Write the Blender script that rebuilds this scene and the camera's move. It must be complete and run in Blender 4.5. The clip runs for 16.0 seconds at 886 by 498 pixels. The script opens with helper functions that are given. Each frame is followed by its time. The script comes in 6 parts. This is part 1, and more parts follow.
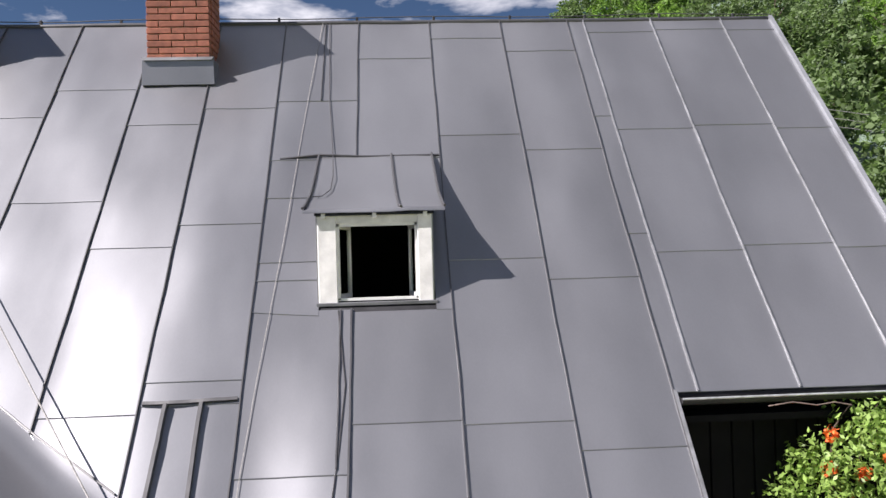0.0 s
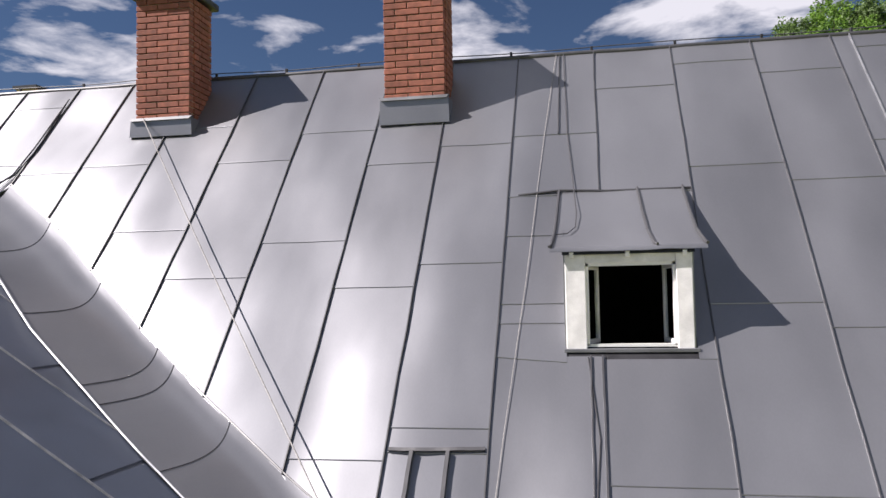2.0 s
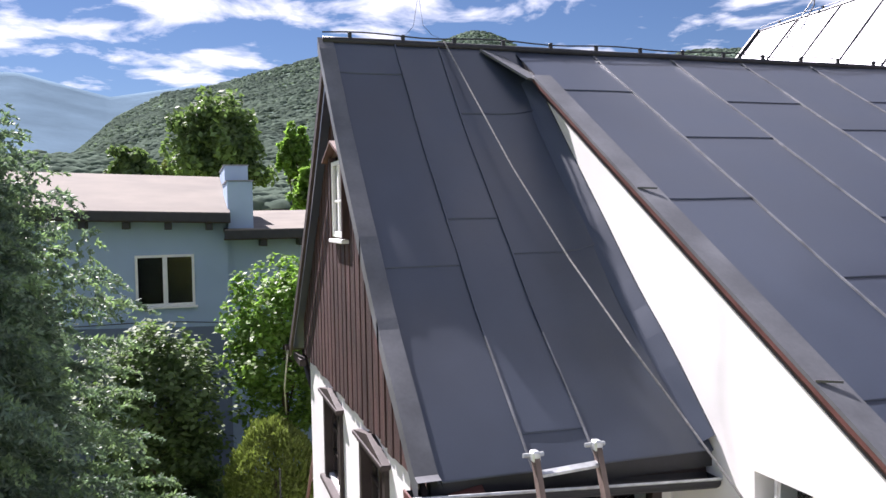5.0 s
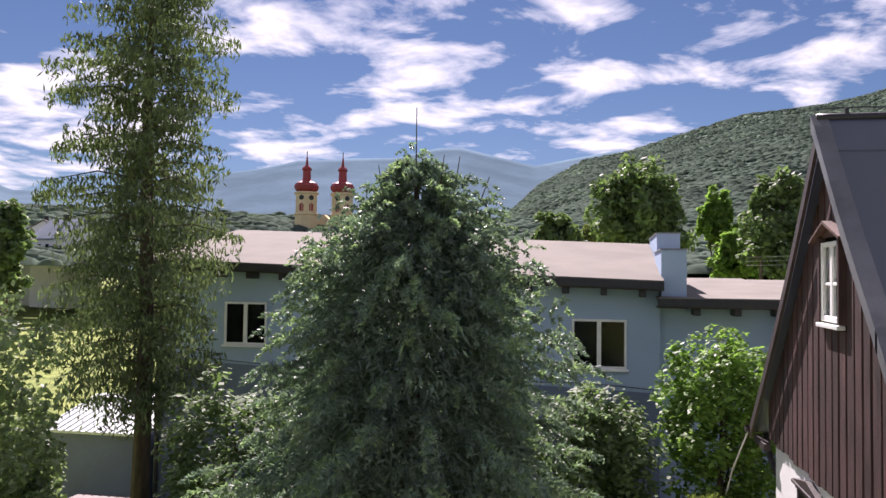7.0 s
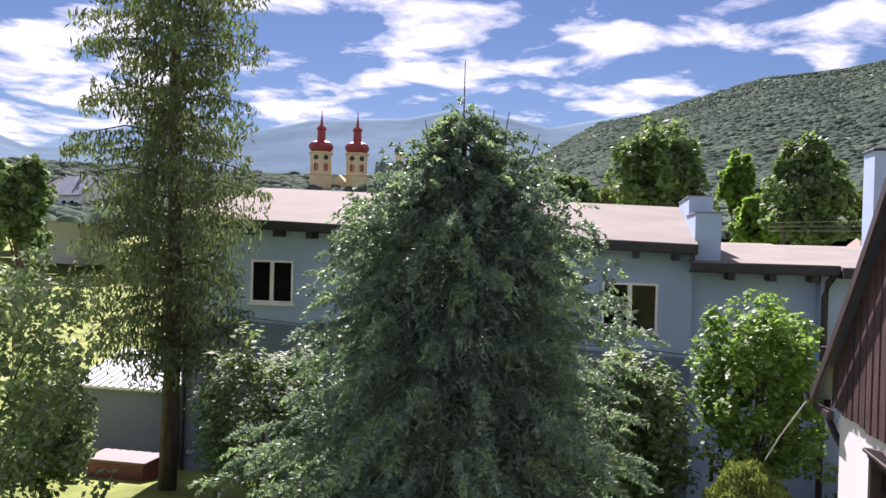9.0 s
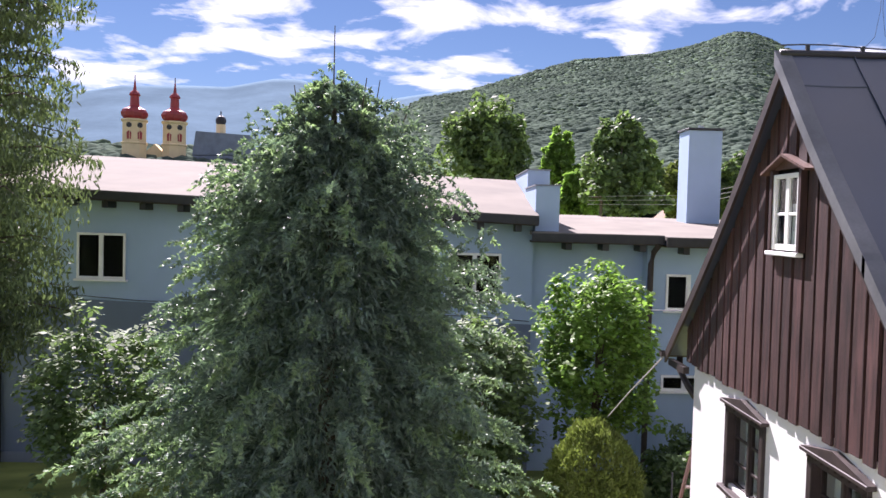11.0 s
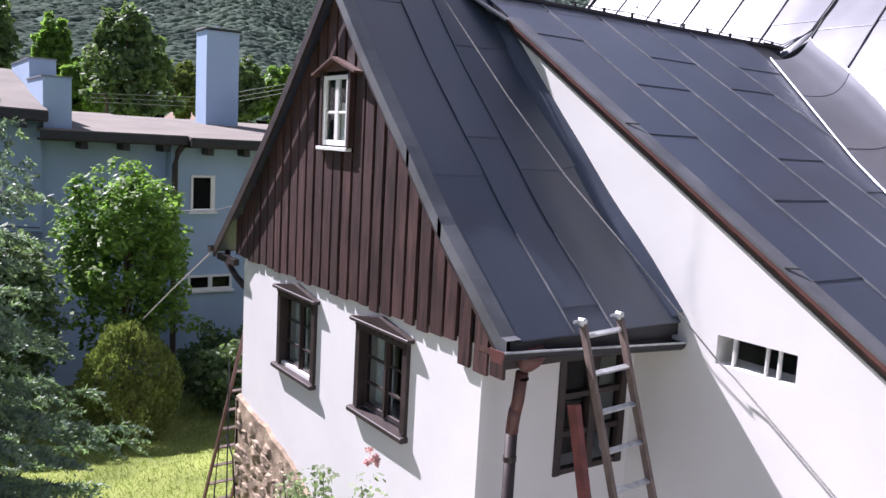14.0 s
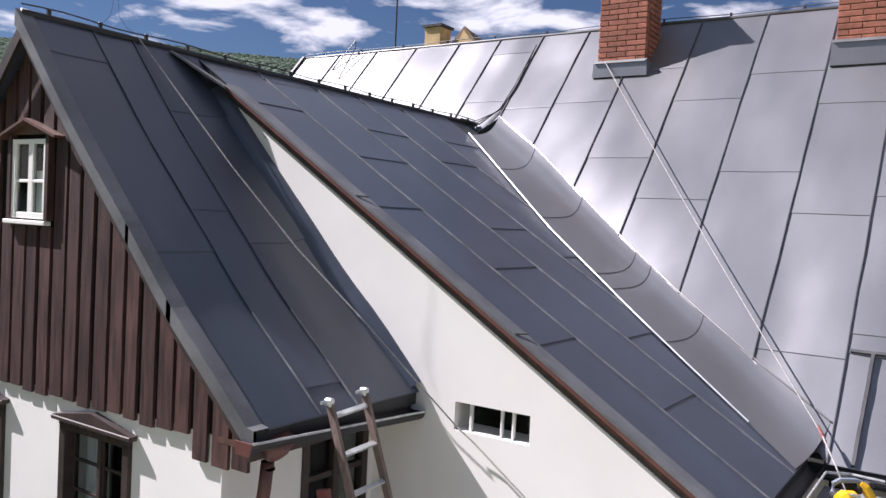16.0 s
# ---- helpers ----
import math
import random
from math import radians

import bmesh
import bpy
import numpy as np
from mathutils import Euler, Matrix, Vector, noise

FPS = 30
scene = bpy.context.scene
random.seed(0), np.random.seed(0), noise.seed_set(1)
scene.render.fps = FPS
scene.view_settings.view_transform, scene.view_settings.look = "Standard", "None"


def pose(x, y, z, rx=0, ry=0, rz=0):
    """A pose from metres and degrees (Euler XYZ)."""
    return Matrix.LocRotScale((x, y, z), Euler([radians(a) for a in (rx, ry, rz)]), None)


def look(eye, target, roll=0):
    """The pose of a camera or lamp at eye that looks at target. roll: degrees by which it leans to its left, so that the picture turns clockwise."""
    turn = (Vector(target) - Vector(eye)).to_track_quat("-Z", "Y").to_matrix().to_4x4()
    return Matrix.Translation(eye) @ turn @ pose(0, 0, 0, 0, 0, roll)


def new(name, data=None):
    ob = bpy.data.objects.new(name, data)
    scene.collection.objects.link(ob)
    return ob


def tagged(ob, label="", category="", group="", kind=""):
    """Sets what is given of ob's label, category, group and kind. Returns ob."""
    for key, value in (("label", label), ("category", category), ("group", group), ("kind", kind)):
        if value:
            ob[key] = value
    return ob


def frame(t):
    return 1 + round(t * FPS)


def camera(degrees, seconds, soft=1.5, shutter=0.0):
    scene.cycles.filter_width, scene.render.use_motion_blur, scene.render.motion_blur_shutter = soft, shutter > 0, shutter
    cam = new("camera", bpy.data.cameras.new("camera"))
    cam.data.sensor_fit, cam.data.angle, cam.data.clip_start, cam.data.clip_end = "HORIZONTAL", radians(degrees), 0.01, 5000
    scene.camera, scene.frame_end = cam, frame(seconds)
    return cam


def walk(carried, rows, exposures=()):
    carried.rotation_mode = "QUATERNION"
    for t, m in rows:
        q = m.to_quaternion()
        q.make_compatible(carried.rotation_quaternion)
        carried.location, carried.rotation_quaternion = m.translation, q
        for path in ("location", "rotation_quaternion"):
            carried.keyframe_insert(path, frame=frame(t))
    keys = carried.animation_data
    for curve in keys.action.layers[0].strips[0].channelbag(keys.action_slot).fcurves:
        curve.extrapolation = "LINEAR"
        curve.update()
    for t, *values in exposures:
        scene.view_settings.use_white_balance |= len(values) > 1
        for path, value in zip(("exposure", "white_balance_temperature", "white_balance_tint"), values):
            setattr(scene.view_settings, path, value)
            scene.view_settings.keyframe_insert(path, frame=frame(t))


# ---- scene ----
cam = camera(57.56, 16.0)
PATH = [
    (0.0, pose(0.000, 0.000, 0.000, 90.43, 1.62, -3.34)),
    (0.5, pose(-0.081, 0.163, 0.012, 91.71, 1.71, -3.11)),
    (1.0, pose(-0.177, 0.340, 0.020, 92.95, 1.62, -0.50)),
    (1.5, pose(-0.305, 0.433, 0.033, 93.64, 1.33, 4.04)),
    (2.0, pose(-0.474, 0.472, 0.050, 93.40, 1.03, 10.62)),
    (2.5, pose(-0.623, 0.484, 0.010, 90.83, 0.21, 19.42)),
    (3.0, pose(-0.724, 0.525, -0.104, 86.84, -0.61, 28.28)),
    (3.5, pose(-0.772, 0.586, -0.214, 83.39, -0.84, 37.28)),
    (4.0, pose(-0.817, 0.690, -0.263, 82.91, -0.34, 47.67)),
    (4.5, pose(-0.857, 0.762, -0.226, 84.72, 0.31, 59.54)),
    (5.0, pose(-0.855, 0.770, -0.115, 87.67, 1.08, 72.56)),
    (7.5, look((-0.665, 0.014, 0.024), (-2.61, -0.446, 0.071), 1.1)),
    (8.0, look((-0.817, -0.072, 0.020), (-2.758, -0.554, 0.032), 1.4)),
    (10.5, pose(-0.880, -0.880, -0.091, 88.20, -1.36, 93.74)),
    (11.0, pose(-0.841, -0.999, -0.095, 87.93, -1.51, 89.62)),
    (11.5, pose(-0.851, -1.163, -0.116, 87.44, -1.58, 85.22)),
    (12.0, pose(-0.852, -1.303, -0.147, 86.35, -1.65, 80.48)),
    (12.5, pose(-0.789, -1.358, -0.173, 84.68, -1.82, 74.88)),
    (13.0, pose(-0.733, -1.398, -0.212, 82.61, -2.15, 68.38)),
    (13.5, pose(-0.707, -1.451, -0.215, 81.52, -2.62, 61.45)),
    (14.0, pose(-0.762, -1.533, -0.206, 82.55, -3.06, 55.68)),
    (14.5, pose(-0.904, -1.635, -0.166, 84.36, -3.16, 50.98)),
    (15.0, pose(-1.026, -1.679, -0.140, 86.06, -3.22, 46.19)),
    (15.5, pose(-1.102, -1.683, -0.122, 87.21, -3.12, 40.61)),
    (16.0, pose(-1.135, -1.658, -0.124, 87.97, -2.86, 33.96)),
]
EXPOSURES = [(0.0, 1.05, 6300, 18), (2.5, 0.92, 6350, 19), (3.5, 1.2, 6250, 20), (5.0, 1.6, 6100, 23), (7.3, 1.30, 6350, 30), (8.2, 1.42, 6300, 30), (11.0, 1.72, 6100, 30), (12.5, 1.76, 5950, 28), (13.5, 1.46, 5800, 28), (15.0, 1.22, 5950, 26), (16.0, 1.12, 6100, 22)]
walk(cam, PATH, exposures=EXPOSURES)

# ---- world and sun ----
SUN = Vector((-0.95, -0.30, 1.0)).normalized()
world = bpy.data.worlds.new("sky")
scene.world = world
world.use_nodes = True
wt = world.node_tree
wt.nodes.clear()


def link(tree, a, b):
    tree.links.new(a, b)


sky = wt.nodes.new("ShaderNodeTexSky")
sky.sky_type = "NISHITA"
sky.sun_disc = False
sky.sun_elevation = math.asin(SUN.z)
sky.sun_rotation = math.atan2(SUN.x, SUN.y)
sky.air_density, sky.dust_density, sky.ozone_density = 1.0, 0.1, 2.5
wco = wt.nodes.new("ShaderNodeTexCoord")
wsep = wt.nodes.new("ShaderNodeSeparateXYZ")
link(wt, wco.outputs["Generated"], wsep.inputs[0])
wz = wt.nodes.new("ShaderNodeMath")
wz.operation = "MAXIMUM"
link(wt, wsep.outputs[2], wz.inputs[0])
wz.inputs[1].default_value = 0.02
wz2 = wt.nodes.new("ShaderNodeMath")
wz2.operation = "ADD"
link(wt, wz.outputs[0], wz2.inputs[0])
wz2.inputs[1].default_value = 0.10
wdiv = wt.nodes.new("ShaderNodeVectorMath")
wdiv.operation = "DIVIDE"
wcomb = wt.nodes.new("ShaderNodeCombineXYZ")
for k in (0, 1):
    link(wt, wz2.outputs[0], wcomb.inputs[k])
wcomb.inputs[2].default_value = 1.0
link(wt, wco.outputs["Generated"], wdiv.inputs[0])
link(wt, wcomb.outputs[0], wdiv.inputs[1])
wno = wt.nodes.new("ShaderNodeTexNoise")
wno.inputs["Scale"].default_value = 2.6
wno.inputs["Detail"].default_value = 9.0
wno.inputs["Roughness"].default_value = 0.55
wno.inputs["Distortion"].default_value = 0.25
wmap = wt.nodes.new("ShaderNodeMapping")
wmap.inputs["Location"].default_value = (3.7, 1.9, 0.0)
link(wt, wdiv.outputs[0], wmap.inputs[0])
link(wt, wmap.outputs[0], wno.inputs["Vector"])
wr = wt.nodes.new("ShaderNodeValToRGB")
wr.color_ramp.elements[0].position, wr.color_ramp.elements[0].color = 0.49, (0, 0, 0, 1)
wr.color_ramp.elements[1].position, wr.color_ramp.elements[1].color = 0.63, (1, 1, 1, 1)
link(wt, wno.outputs["Fac"], wr.inputs[0])
wmix = wt.nodes.new("ShaderNodeMix")
wmix.data_type = "RGBA"
link(wt, wr.outputs[0], wmix.inputs["Factor"])
wdeep = wt.nodes.new("ShaderNodeMix")
wdeep.data_type, wdeep.blend_type = "RGBA", "MULTIPLY"
wdeep.inputs["Factor"].default_value = 1.0
wdeep.inputs[7].default_value = (0.195, 0.222, 0.255, 1)
link(wt, sky.outputs[0], wdeep.inputs[6])
link(wt, wdeep.outputs[2], wmix.inputs[6])
wmix.inputs[7].default_value = (4.3, 4.35, 4.5, 1)
wbg = wt.nodes.new("ShaderNodeBackground")
wbg.inputs["Strength"].default_value = 0.1
link(wt, wmix.outputs[2], wbg.inputs[0])
wout = wt.nodes.new("ShaderNodeOutputWorld")
link(wt, wbg.outputs[0], wout.inputs[0])

sun_data = bpy.data.lights.new("sun", "SUN")
sun_data.energy, sun_data.angle, sun_data.color = 5.0, radians(0.53), (1.0, 0.95, 0.88)
sun = new("sun", sun_data)
sun.matrix_world = look((0, 0, 60), Vector((0, 0, 60)) - SUN)


# ---- materials ----
def material(name, color, rough=0.6, metal=0.0, var=0.25, scale=6.0, fine=60.0, bump=0.15, dist=0.01, coord="Object",
             stretch=(1, 1, 1), tint=None, random=0.0, rough_var=0.1, spec=0.5, coat=0.0, transmission=0.0, translucent=0.0, island=0.0, big_bump=0.0, big_scale=1.0):
    """Principled material with colour variation at two scales, a second tint for stains, and fine relief."""
    m = bpy.data.materials.new(name)
    m.use_nodes = True
    t = m.node_tree
    p = t.nodes["Principled BSDF"]
    tc = t.nodes.new("ShaderNodeTexCoord")
    mp = t.nodes.new("ShaderNodeMapping")
    mp.inputs["Scale"].default_value = stretch
    if coord == "World":
        ge = t.nodes.new("ShaderNodeNewGeometry")
        link(t, ge.outputs["Position"], mp.inputs[0])
    else:
        link(t, tc.outputs[coord], mp.inputs[0])
    n1 = t.nodes.new("ShaderNodeTexNoise")
    n1.inputs["Scale"].default_value, n1.inputs["Detail"].default_value = scale, 5
    n2 = t.nodes.new("ShaderNodeTexNoise")
    n2.inputs["Scale"].default_value, n2.inputs["Detail"].default_value = fine, 4
    link(t, mp.outputs[0], n1.inputs["Vector"])
    link(t, mp.outputs[0], n2.inputs["Vector"])
    r1 = t.nodes.new("ShaderNodeValToRGB")
    c0 = [c * (1 - var) for c in (tint or color)]
    c1 = [min(1, c * (1 + var)) for c in color]
    r1.color_ramp.elements[0].position, r1.color_ramp.elements[1].position = 0.32, 0.68
    r1.color_ramp.elements[0].color, r1.color_ramp.elements[1].color = (*c0, 1), (*c1, 1)
    link(t, n1.outputs["Fac"], r1.inputs[0])
    mx = t.nodes.new("ShaderNodeMix")
    mx.data_type, mx.blend_type = "RGBA", "MULTIPLY"
    mx.inputs["Factor"].default_value = 1.0
    r2 = t.nodes.new("ShaderNodeMapRange")
    r2.inputs["To Min"].default_value, r2.inputs["To Max"].default_value = 1 - var * 0.6, 1 + var * 0.6
    link(t, n2.outputs["Fac"], r2.inputs["Value"])
    link(t, r1.outputs[0], mx.inputs[6])
    link(t, r2.outputs[0], mx.inputs[7])
    last = mx.outputs[2]
    if random or island:
        hs = t.nodes.new("ShaderNodeHueSaturation")
        if island:
            src = t.nodes.new("ShaderNodeNewGeometry").outputs["Random Per Island"]
        else:
            src = t.nodes.new("ShaderNodeObjectInfo").outputs["Random"]
        mr = t.nodes.new("ShaderNodeMapRange")
        amount = random or island
        mr.inputs["To Min"].default_value, mr.inputs["To Max"].default_value = 1 - amount, 1 + amount
        link(t, src, mr.inputs["Value"])
        link(t, mr.outputs[0], hs.inputs["Value"])
        link(t, last, hs.inputs["Color"])
        last = hs.outputs[0]
    link(t, last, p.inputs["Base Color"])
    p.inputs["Metallic"].default_value = metal
    p.inputs["Specular IOR Level"].default_value = spec
    p.inputs["Coat Weight"].default_value = coat
    p.inputs["Transmission Weight"].default_value = transmission
    rr = t.nodes.new("ShaderNodeMapRange")
    rr.inputs["To Min"].default_value, rr.inputs["To Max"].default_value = max(0.02, rough - rough_var), min(1, rough + rough_var)
    link(t, n1.outputs["Fac"], rr.inputs["Value"])
    link(t, rr.outputs[0], p.inputs["Roughness"])
    if bump:
        b = t.nodes.new("ShaderNodeBump")
        b.inputs["Strength"].default_value, b.inputs["Distance"].default_value = bump, dist
        link(t, n2.outputs["Fac"], b.inputs["Height"])
        if big_bump:
            b2 = t.nodes.new("ShaderNodeBump")
            b2.inputs["Strength"].default_value, b2.inputs["Distance"].default_value = 1.0, big_bump
            n3 = t.nodes.new("ShaderNodeTexNoise")
            n3.inputs["Scale"].default_value, n3.inputs["Detail"].default_value = big_scale, 0.8
            link(t, mp.outputs[0], n3.inputs["Vector"])
            link(t, n3.outputs["Fac"], b2.inputs["Height"])
            link(t, b2.outputs[0], b.inputs["Normal"])
        link(t, b.outputs[0], p.inputs["Normal"])
    if translucent:
        tr = t.nodes.new("ShaderNodeBsdfTranslucent")
        g = t.nodes.new("ShaderNodeMix")
        g.data_type, g.blend_type = "RGBA", "MULTIPLY"
        g.inputs["Factor"].default_value = 1.0
        link(t, last, g.inputs[6])
        g.inputs[7].default_value = (1.15, 1.3, 0.8, 1)
        link(t, g.outputs[2], tr.inputs[0])
        ms = t.nodes.new("ShaderNodeMixShader")
        ms.inputs[0].default_value = translucent
        link(t, p.outputs[0], ms.inputs[1])
        link(t, tr.outputs[0], ms.inputs[2])
        link(t, ms.outputs[0], t.nodes["Material Output"].inputs["Surface"])
    return m


M = {}
M["sheet"] = material("grey_painted_sheet", (0.258, 0.263, 0.28), 0.36, 0.66, 0.08, 1.3, 70, 0.05, 0.002, "World", stretch=(1.0, 0.5, 0.5), random=0.06, rough_var=0.05, spec=0.8, big_bump=0.20, big_scale=0.62)
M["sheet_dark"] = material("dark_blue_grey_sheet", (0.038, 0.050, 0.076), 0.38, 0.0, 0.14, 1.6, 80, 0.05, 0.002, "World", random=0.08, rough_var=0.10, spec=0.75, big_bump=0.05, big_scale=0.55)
M["seam"] = material("seam_metal", (0.05, 0.05, 0.054), 0.42, 0.0, 0.2, 5, 60, 0.1, 0.002, "World", spec=0.8)
M["seam_light"] = material("worn_seam_metal", (0.16, 0.165, 0.175), 0.40, 0.0, 0.35, 7, 60, 0.2, 0.003, "World", spec=0.9)
M["zinc"] = material("zinc_flashing", (0.24, 0.25, 0.27), 0.42, 0.2, 0.2, 3, 40, 0.1, 0.003, "World")
M["verge"] = material("weathered_verge_sheet", (0.125, 0.13, 0.14), 0.5, 0.1, 0.25, 3, 40, 0.15, 0.003, "World")
M["strip"] = material("bare_aluminium_strip", (0.62, 0.63, 0.65), 0.35, 0.5, 0.15, 5, 60, 0.1, 0.002, "World")
M["black"] = material("black_metal", (0.02, 0.02, 0.023), 0.5, 0.0, 0.3, 6, 60, 0.1, 0.003, "World")
# near-black that paints the dark of unlit rooms, gaps and eaves
M["shade_black"] = material("painted_shade_black", (0.012, 0.012, 0.013), 0.9, 0.0, 0.2, 3, 30, 0.1, 0.003, "World", spec=0.1)
M["brick"] = material("red_brick", (0.29, 0.105, 0.068), 0.85, 0.0, 0.22, 14, 160, 0.5, 0.004, "World", random=0.22)
M["mortar"] = material("lime_mortar", (0.36, 0.28, 0.22), 0.95, 0.0, 0.2, 10, 120, 0.4, 0.004, "World")
M["plaster"] = material("white_render", (0.75, 0.74, 0.72), 0.9, 0.0, 0.045, 1.1, 90, 0.14, 0.004, "World", spec=0.2)
M["blue_wall"] = material("pale_blue_render", (0.36, 0.47, 0.62), 0.9, 0.0, 0.05, 0.8, 60, 0.2, 0.004, "World", spec=0.2)
M["blue_dark"] = material("slate_blue_render", (0.16, 0.20, 0.27), 0.9, 0.0, 0.08, 0.8, 60, 0.2, 0.004, "World", spec=0.2)
M["beige_roof"] = material("beige_membrane_roof", (0.215, 0.195, 0.168), 0.9, 0.0, 0.08, 0.7, 30, 0.2, 0.004, "World", spec=0.1, tint=(0.19, 0.172, 0.15))
M["board"] = material("dark_brown_board", (0.066, 0.031, 0.028), 0.6, 0.0, 0.4, 5, 45, 0.5, 0.004, "World", stretch=(6, 6, 0.5), random=0.3, tint=(0.045, 0.024, 0.023))
M["brown_wood"] = material("brown_stained_wood", (0.095, 0.048, 0.036), 0.6, 0.0, 0.35, 5, 45, 0.4, 0.004, "World", stretch=(3, 3, 1), random=0.12)
M["brown_metal"] = material("brown_painted_metal", (0.105, 0.042, 0.036), 0.45, 0.0, 0.2, 5, 60, 0.1, 0.002, "World")
M["frame_dark"] = material("dark_window_frame", (0.036, 0.024, 0.022), 0.55, 0.0, 0.35, 7, 60, 0.3, 0.003, "World")
M["white_paint"] = material("white_paint", (0.80, 0.80, 0.78), 0.5, 0.0, 0.05, 5, 80, 0.15, 0.002, "World")
M["weathered_white"] = material("weathered_white_paint", (0.80, 0.79, 0.77), 0.45, 0.0, 0.14, 7, 90, 0.3, 0.003, "World")
M["stone"] = material("plinth_stone", (0.40, 0.31, 0.22), 0.9, 0.0, 0.35, 5, 45, 0.8, 0.02, "World", tint=(0.24, 0.18, 0.13), random=0.25)
M["ladder_wood"] = material("ladder_wood", (0.15, 0.11, 0.095), 0.7, 0.0, 0.35, 8, 60, 0.4, 0.003, "World", stretch=(2, 2, 0.6))
M["metal_pale"] = material("galvanised_steel", (0.55, 0.57, 0.57), 0.4, 0.6, 0.2, 15, 90, 0.1, 0.002, "World")
M["red_paint"] = material("dull_red_paint", (0.17, 0.05, 0.045), 0.6, 0.0, 0.3, 9, 60, 0.3, 0.003, "World")
M["yellow"] = material("yellow_plastic", (0.75, 0.42, 0.01), 0.4, 0.0, 0.08, 9, 80, 0.1, 0.002, "World")
M["rope"] = material("grey_rope", (0.32, 0.31, 0.30), 0.9, 0.0, 0.3, 40, 200, 0.4, 0.002, "World")
M["cable"] = material("dark_cable", (0.05, 0.05, 0.055), 0.5, 0.0, 0.2, 20, 90, 0.1, 0.002, "World")
M["grass"] = material("lawn", (0.235, 0.27, 0.075), 0.95, 0.0, 0.22, 0.5, 26, 0.9, 0.05, "World", tint=(0.15, 0.19, 0.05), spec=0.1)
M["blade"] = material("grass_blades", (0.235, 0.285, 0.075), 0.8, 0.0, 0.25, 1.0, 20, 0.0, 0.01, "World", island=0.3, translucent=0.3, spec=0.2)
M["leaf"] = material("bright_leaf", (0.17, 0.27, 0.065), 0.5, 0.0, 0.25, 2.5, 20, 0.0, 0.01, "World", island=0.4, translucent=0.5, spec=0.25)
M["vine_leaf"] = material("sunlit_vine_leaf", (0.25, 0.37, 0.09), 0.45, 0.0, 0.25, 2.5, 20, 0.0, 0.01, "World", island=0.35, translucent=0.4, spec=0.4)
M["leaf_pale"] = material("pale_leaf", (0.25, 0.31, 0.17), 0.5, 0.0, 0.25, 2.5, 20, 0.0, 0.01, "World", island=0.35, translucent=0.45, spec=0.5)
M["leaf_dark"] = material("deep_green_leaf", (0.125, 0.18, 0.075), 0.6, 0.0, 0.3, 1.5, 20, 0.0, 0.01, "World", island=0.35, translucent=0.4, spec=0.35)
M["needle"] = material("spruce_needle", (0.155, 0.215, 0.165), 0.5, 0.0, 0.42, 3.5, 14, 0.0, 0.01, "World", island=0.15, translucent=0.3, spec=0.4)
# lighter copy of the needle colour, painting sunlight on twig tips
M["needle_tip"] = material("lit_spruce_needle", (0.23, 0.31, 0.19), 0.5, 0.0, 0.3, 3.5, 14, 0.0, 0.01, "World", island=0.15, translucent=0.42, spec=0.4)
M["larch"] = material("larch_needle", (0.125, 0.16, 0.08), 0.6, 0.0, 0.3, 1.0, 20, 0.0, 0.01, "World", island=0.4, translucent=0.3, spec=0.3)
M["thuja"] = material("golden_thuja", (0.17, 0.205, 0.06), 0.7, 0.0, 0.25, 3.0, 20, 0.0, 0.01, "World", island=0.3, translucent=0.25, spec=0.2)
M["bark"] = material("tree_bark", (0.09, 0.065, 0.05), 0.9, 0.0, 0.35, 8, 50, 0.8, 0.02, "World", stretch=(1, 1, 0.3))
M["flower"] = material("orange_blossom", (0.75, 0.16, 0.03), 0.6, 0.0, 0.2, 9, 60, 0.0, 0.01, "World", island=0.3, translucent=0.25)
M["pink"] = material("pink_blossom", (0.55, 0.30, 0.30), 0.6, 0.0, 0.2, 9, 60, 0.0, 0.01, "World", island=0.3, translucent=0.25)
# woodland greens paled and greyed: distance haze painted into both colours
M["hill_forest"] = material("hazed_hillside", (0.14, 0.185, 0.145), 0.95, 0.0, 0.2, 0.018, 0.11, 0.15, 2.0, "World", tint=(0.10, 0.135, 0.115), spec=0.0)
M["forest"] = material("hazed_crowns", (0.15, 0.195, 0.15), 0.95, 0.0, 0.2, 0.012, 0.2, 0.0, 1.0, "World", tint=(0.13, 0.17, 0.14), spec=0.0, island=0.10, translucent=0.4)
# blue here is the air's haze, mixed into the base colour
M["hill_far"] = material("haze_blue_hills", (0.105, 0.155, 0.20), 0.95, 0.0, 0.14, 0.004, 0.03, 0.3, 8.0, "World", spec=0.0)
M["cream"] = material("cream_church_render", (0.72, 0.56, 0.33), 0.9, 0.0, 0.08, 0.3, 5, 0.1, 0.01, "World")
M["oxide"] = material("red_oxide_sheet", (0.30, 0.035, 0.035), 0.5, 0.0, 0.15, 0.5, 5, 0.1, 0.01, "World")
M["slate"] = material("grey_slate", (0.17, 0.20, 0.25), 0.7, 0.0, 0.15, 0.5, 6, 0.2, 0.02, "World")
M["straw"] = material("brown_tile_roof", (0.22, 0.14, 0.09), 0.85, 0.0, 0.25, 1.5, 30, 0.4, 0.02, "World")
M["buff"] = material("buff_render", (0.50, 0.36, 0.20), 0.9, 0.0, 0.2, 2, 30, 0.3, 0.01, "World")
M["curtain"] = material("net_curtain", (0.62, 0.63, 0.62), 0.9, 0.0, 0.15, 9, 60, 0.2, 0.003, "World", stretch=(5, 5, 0.3))


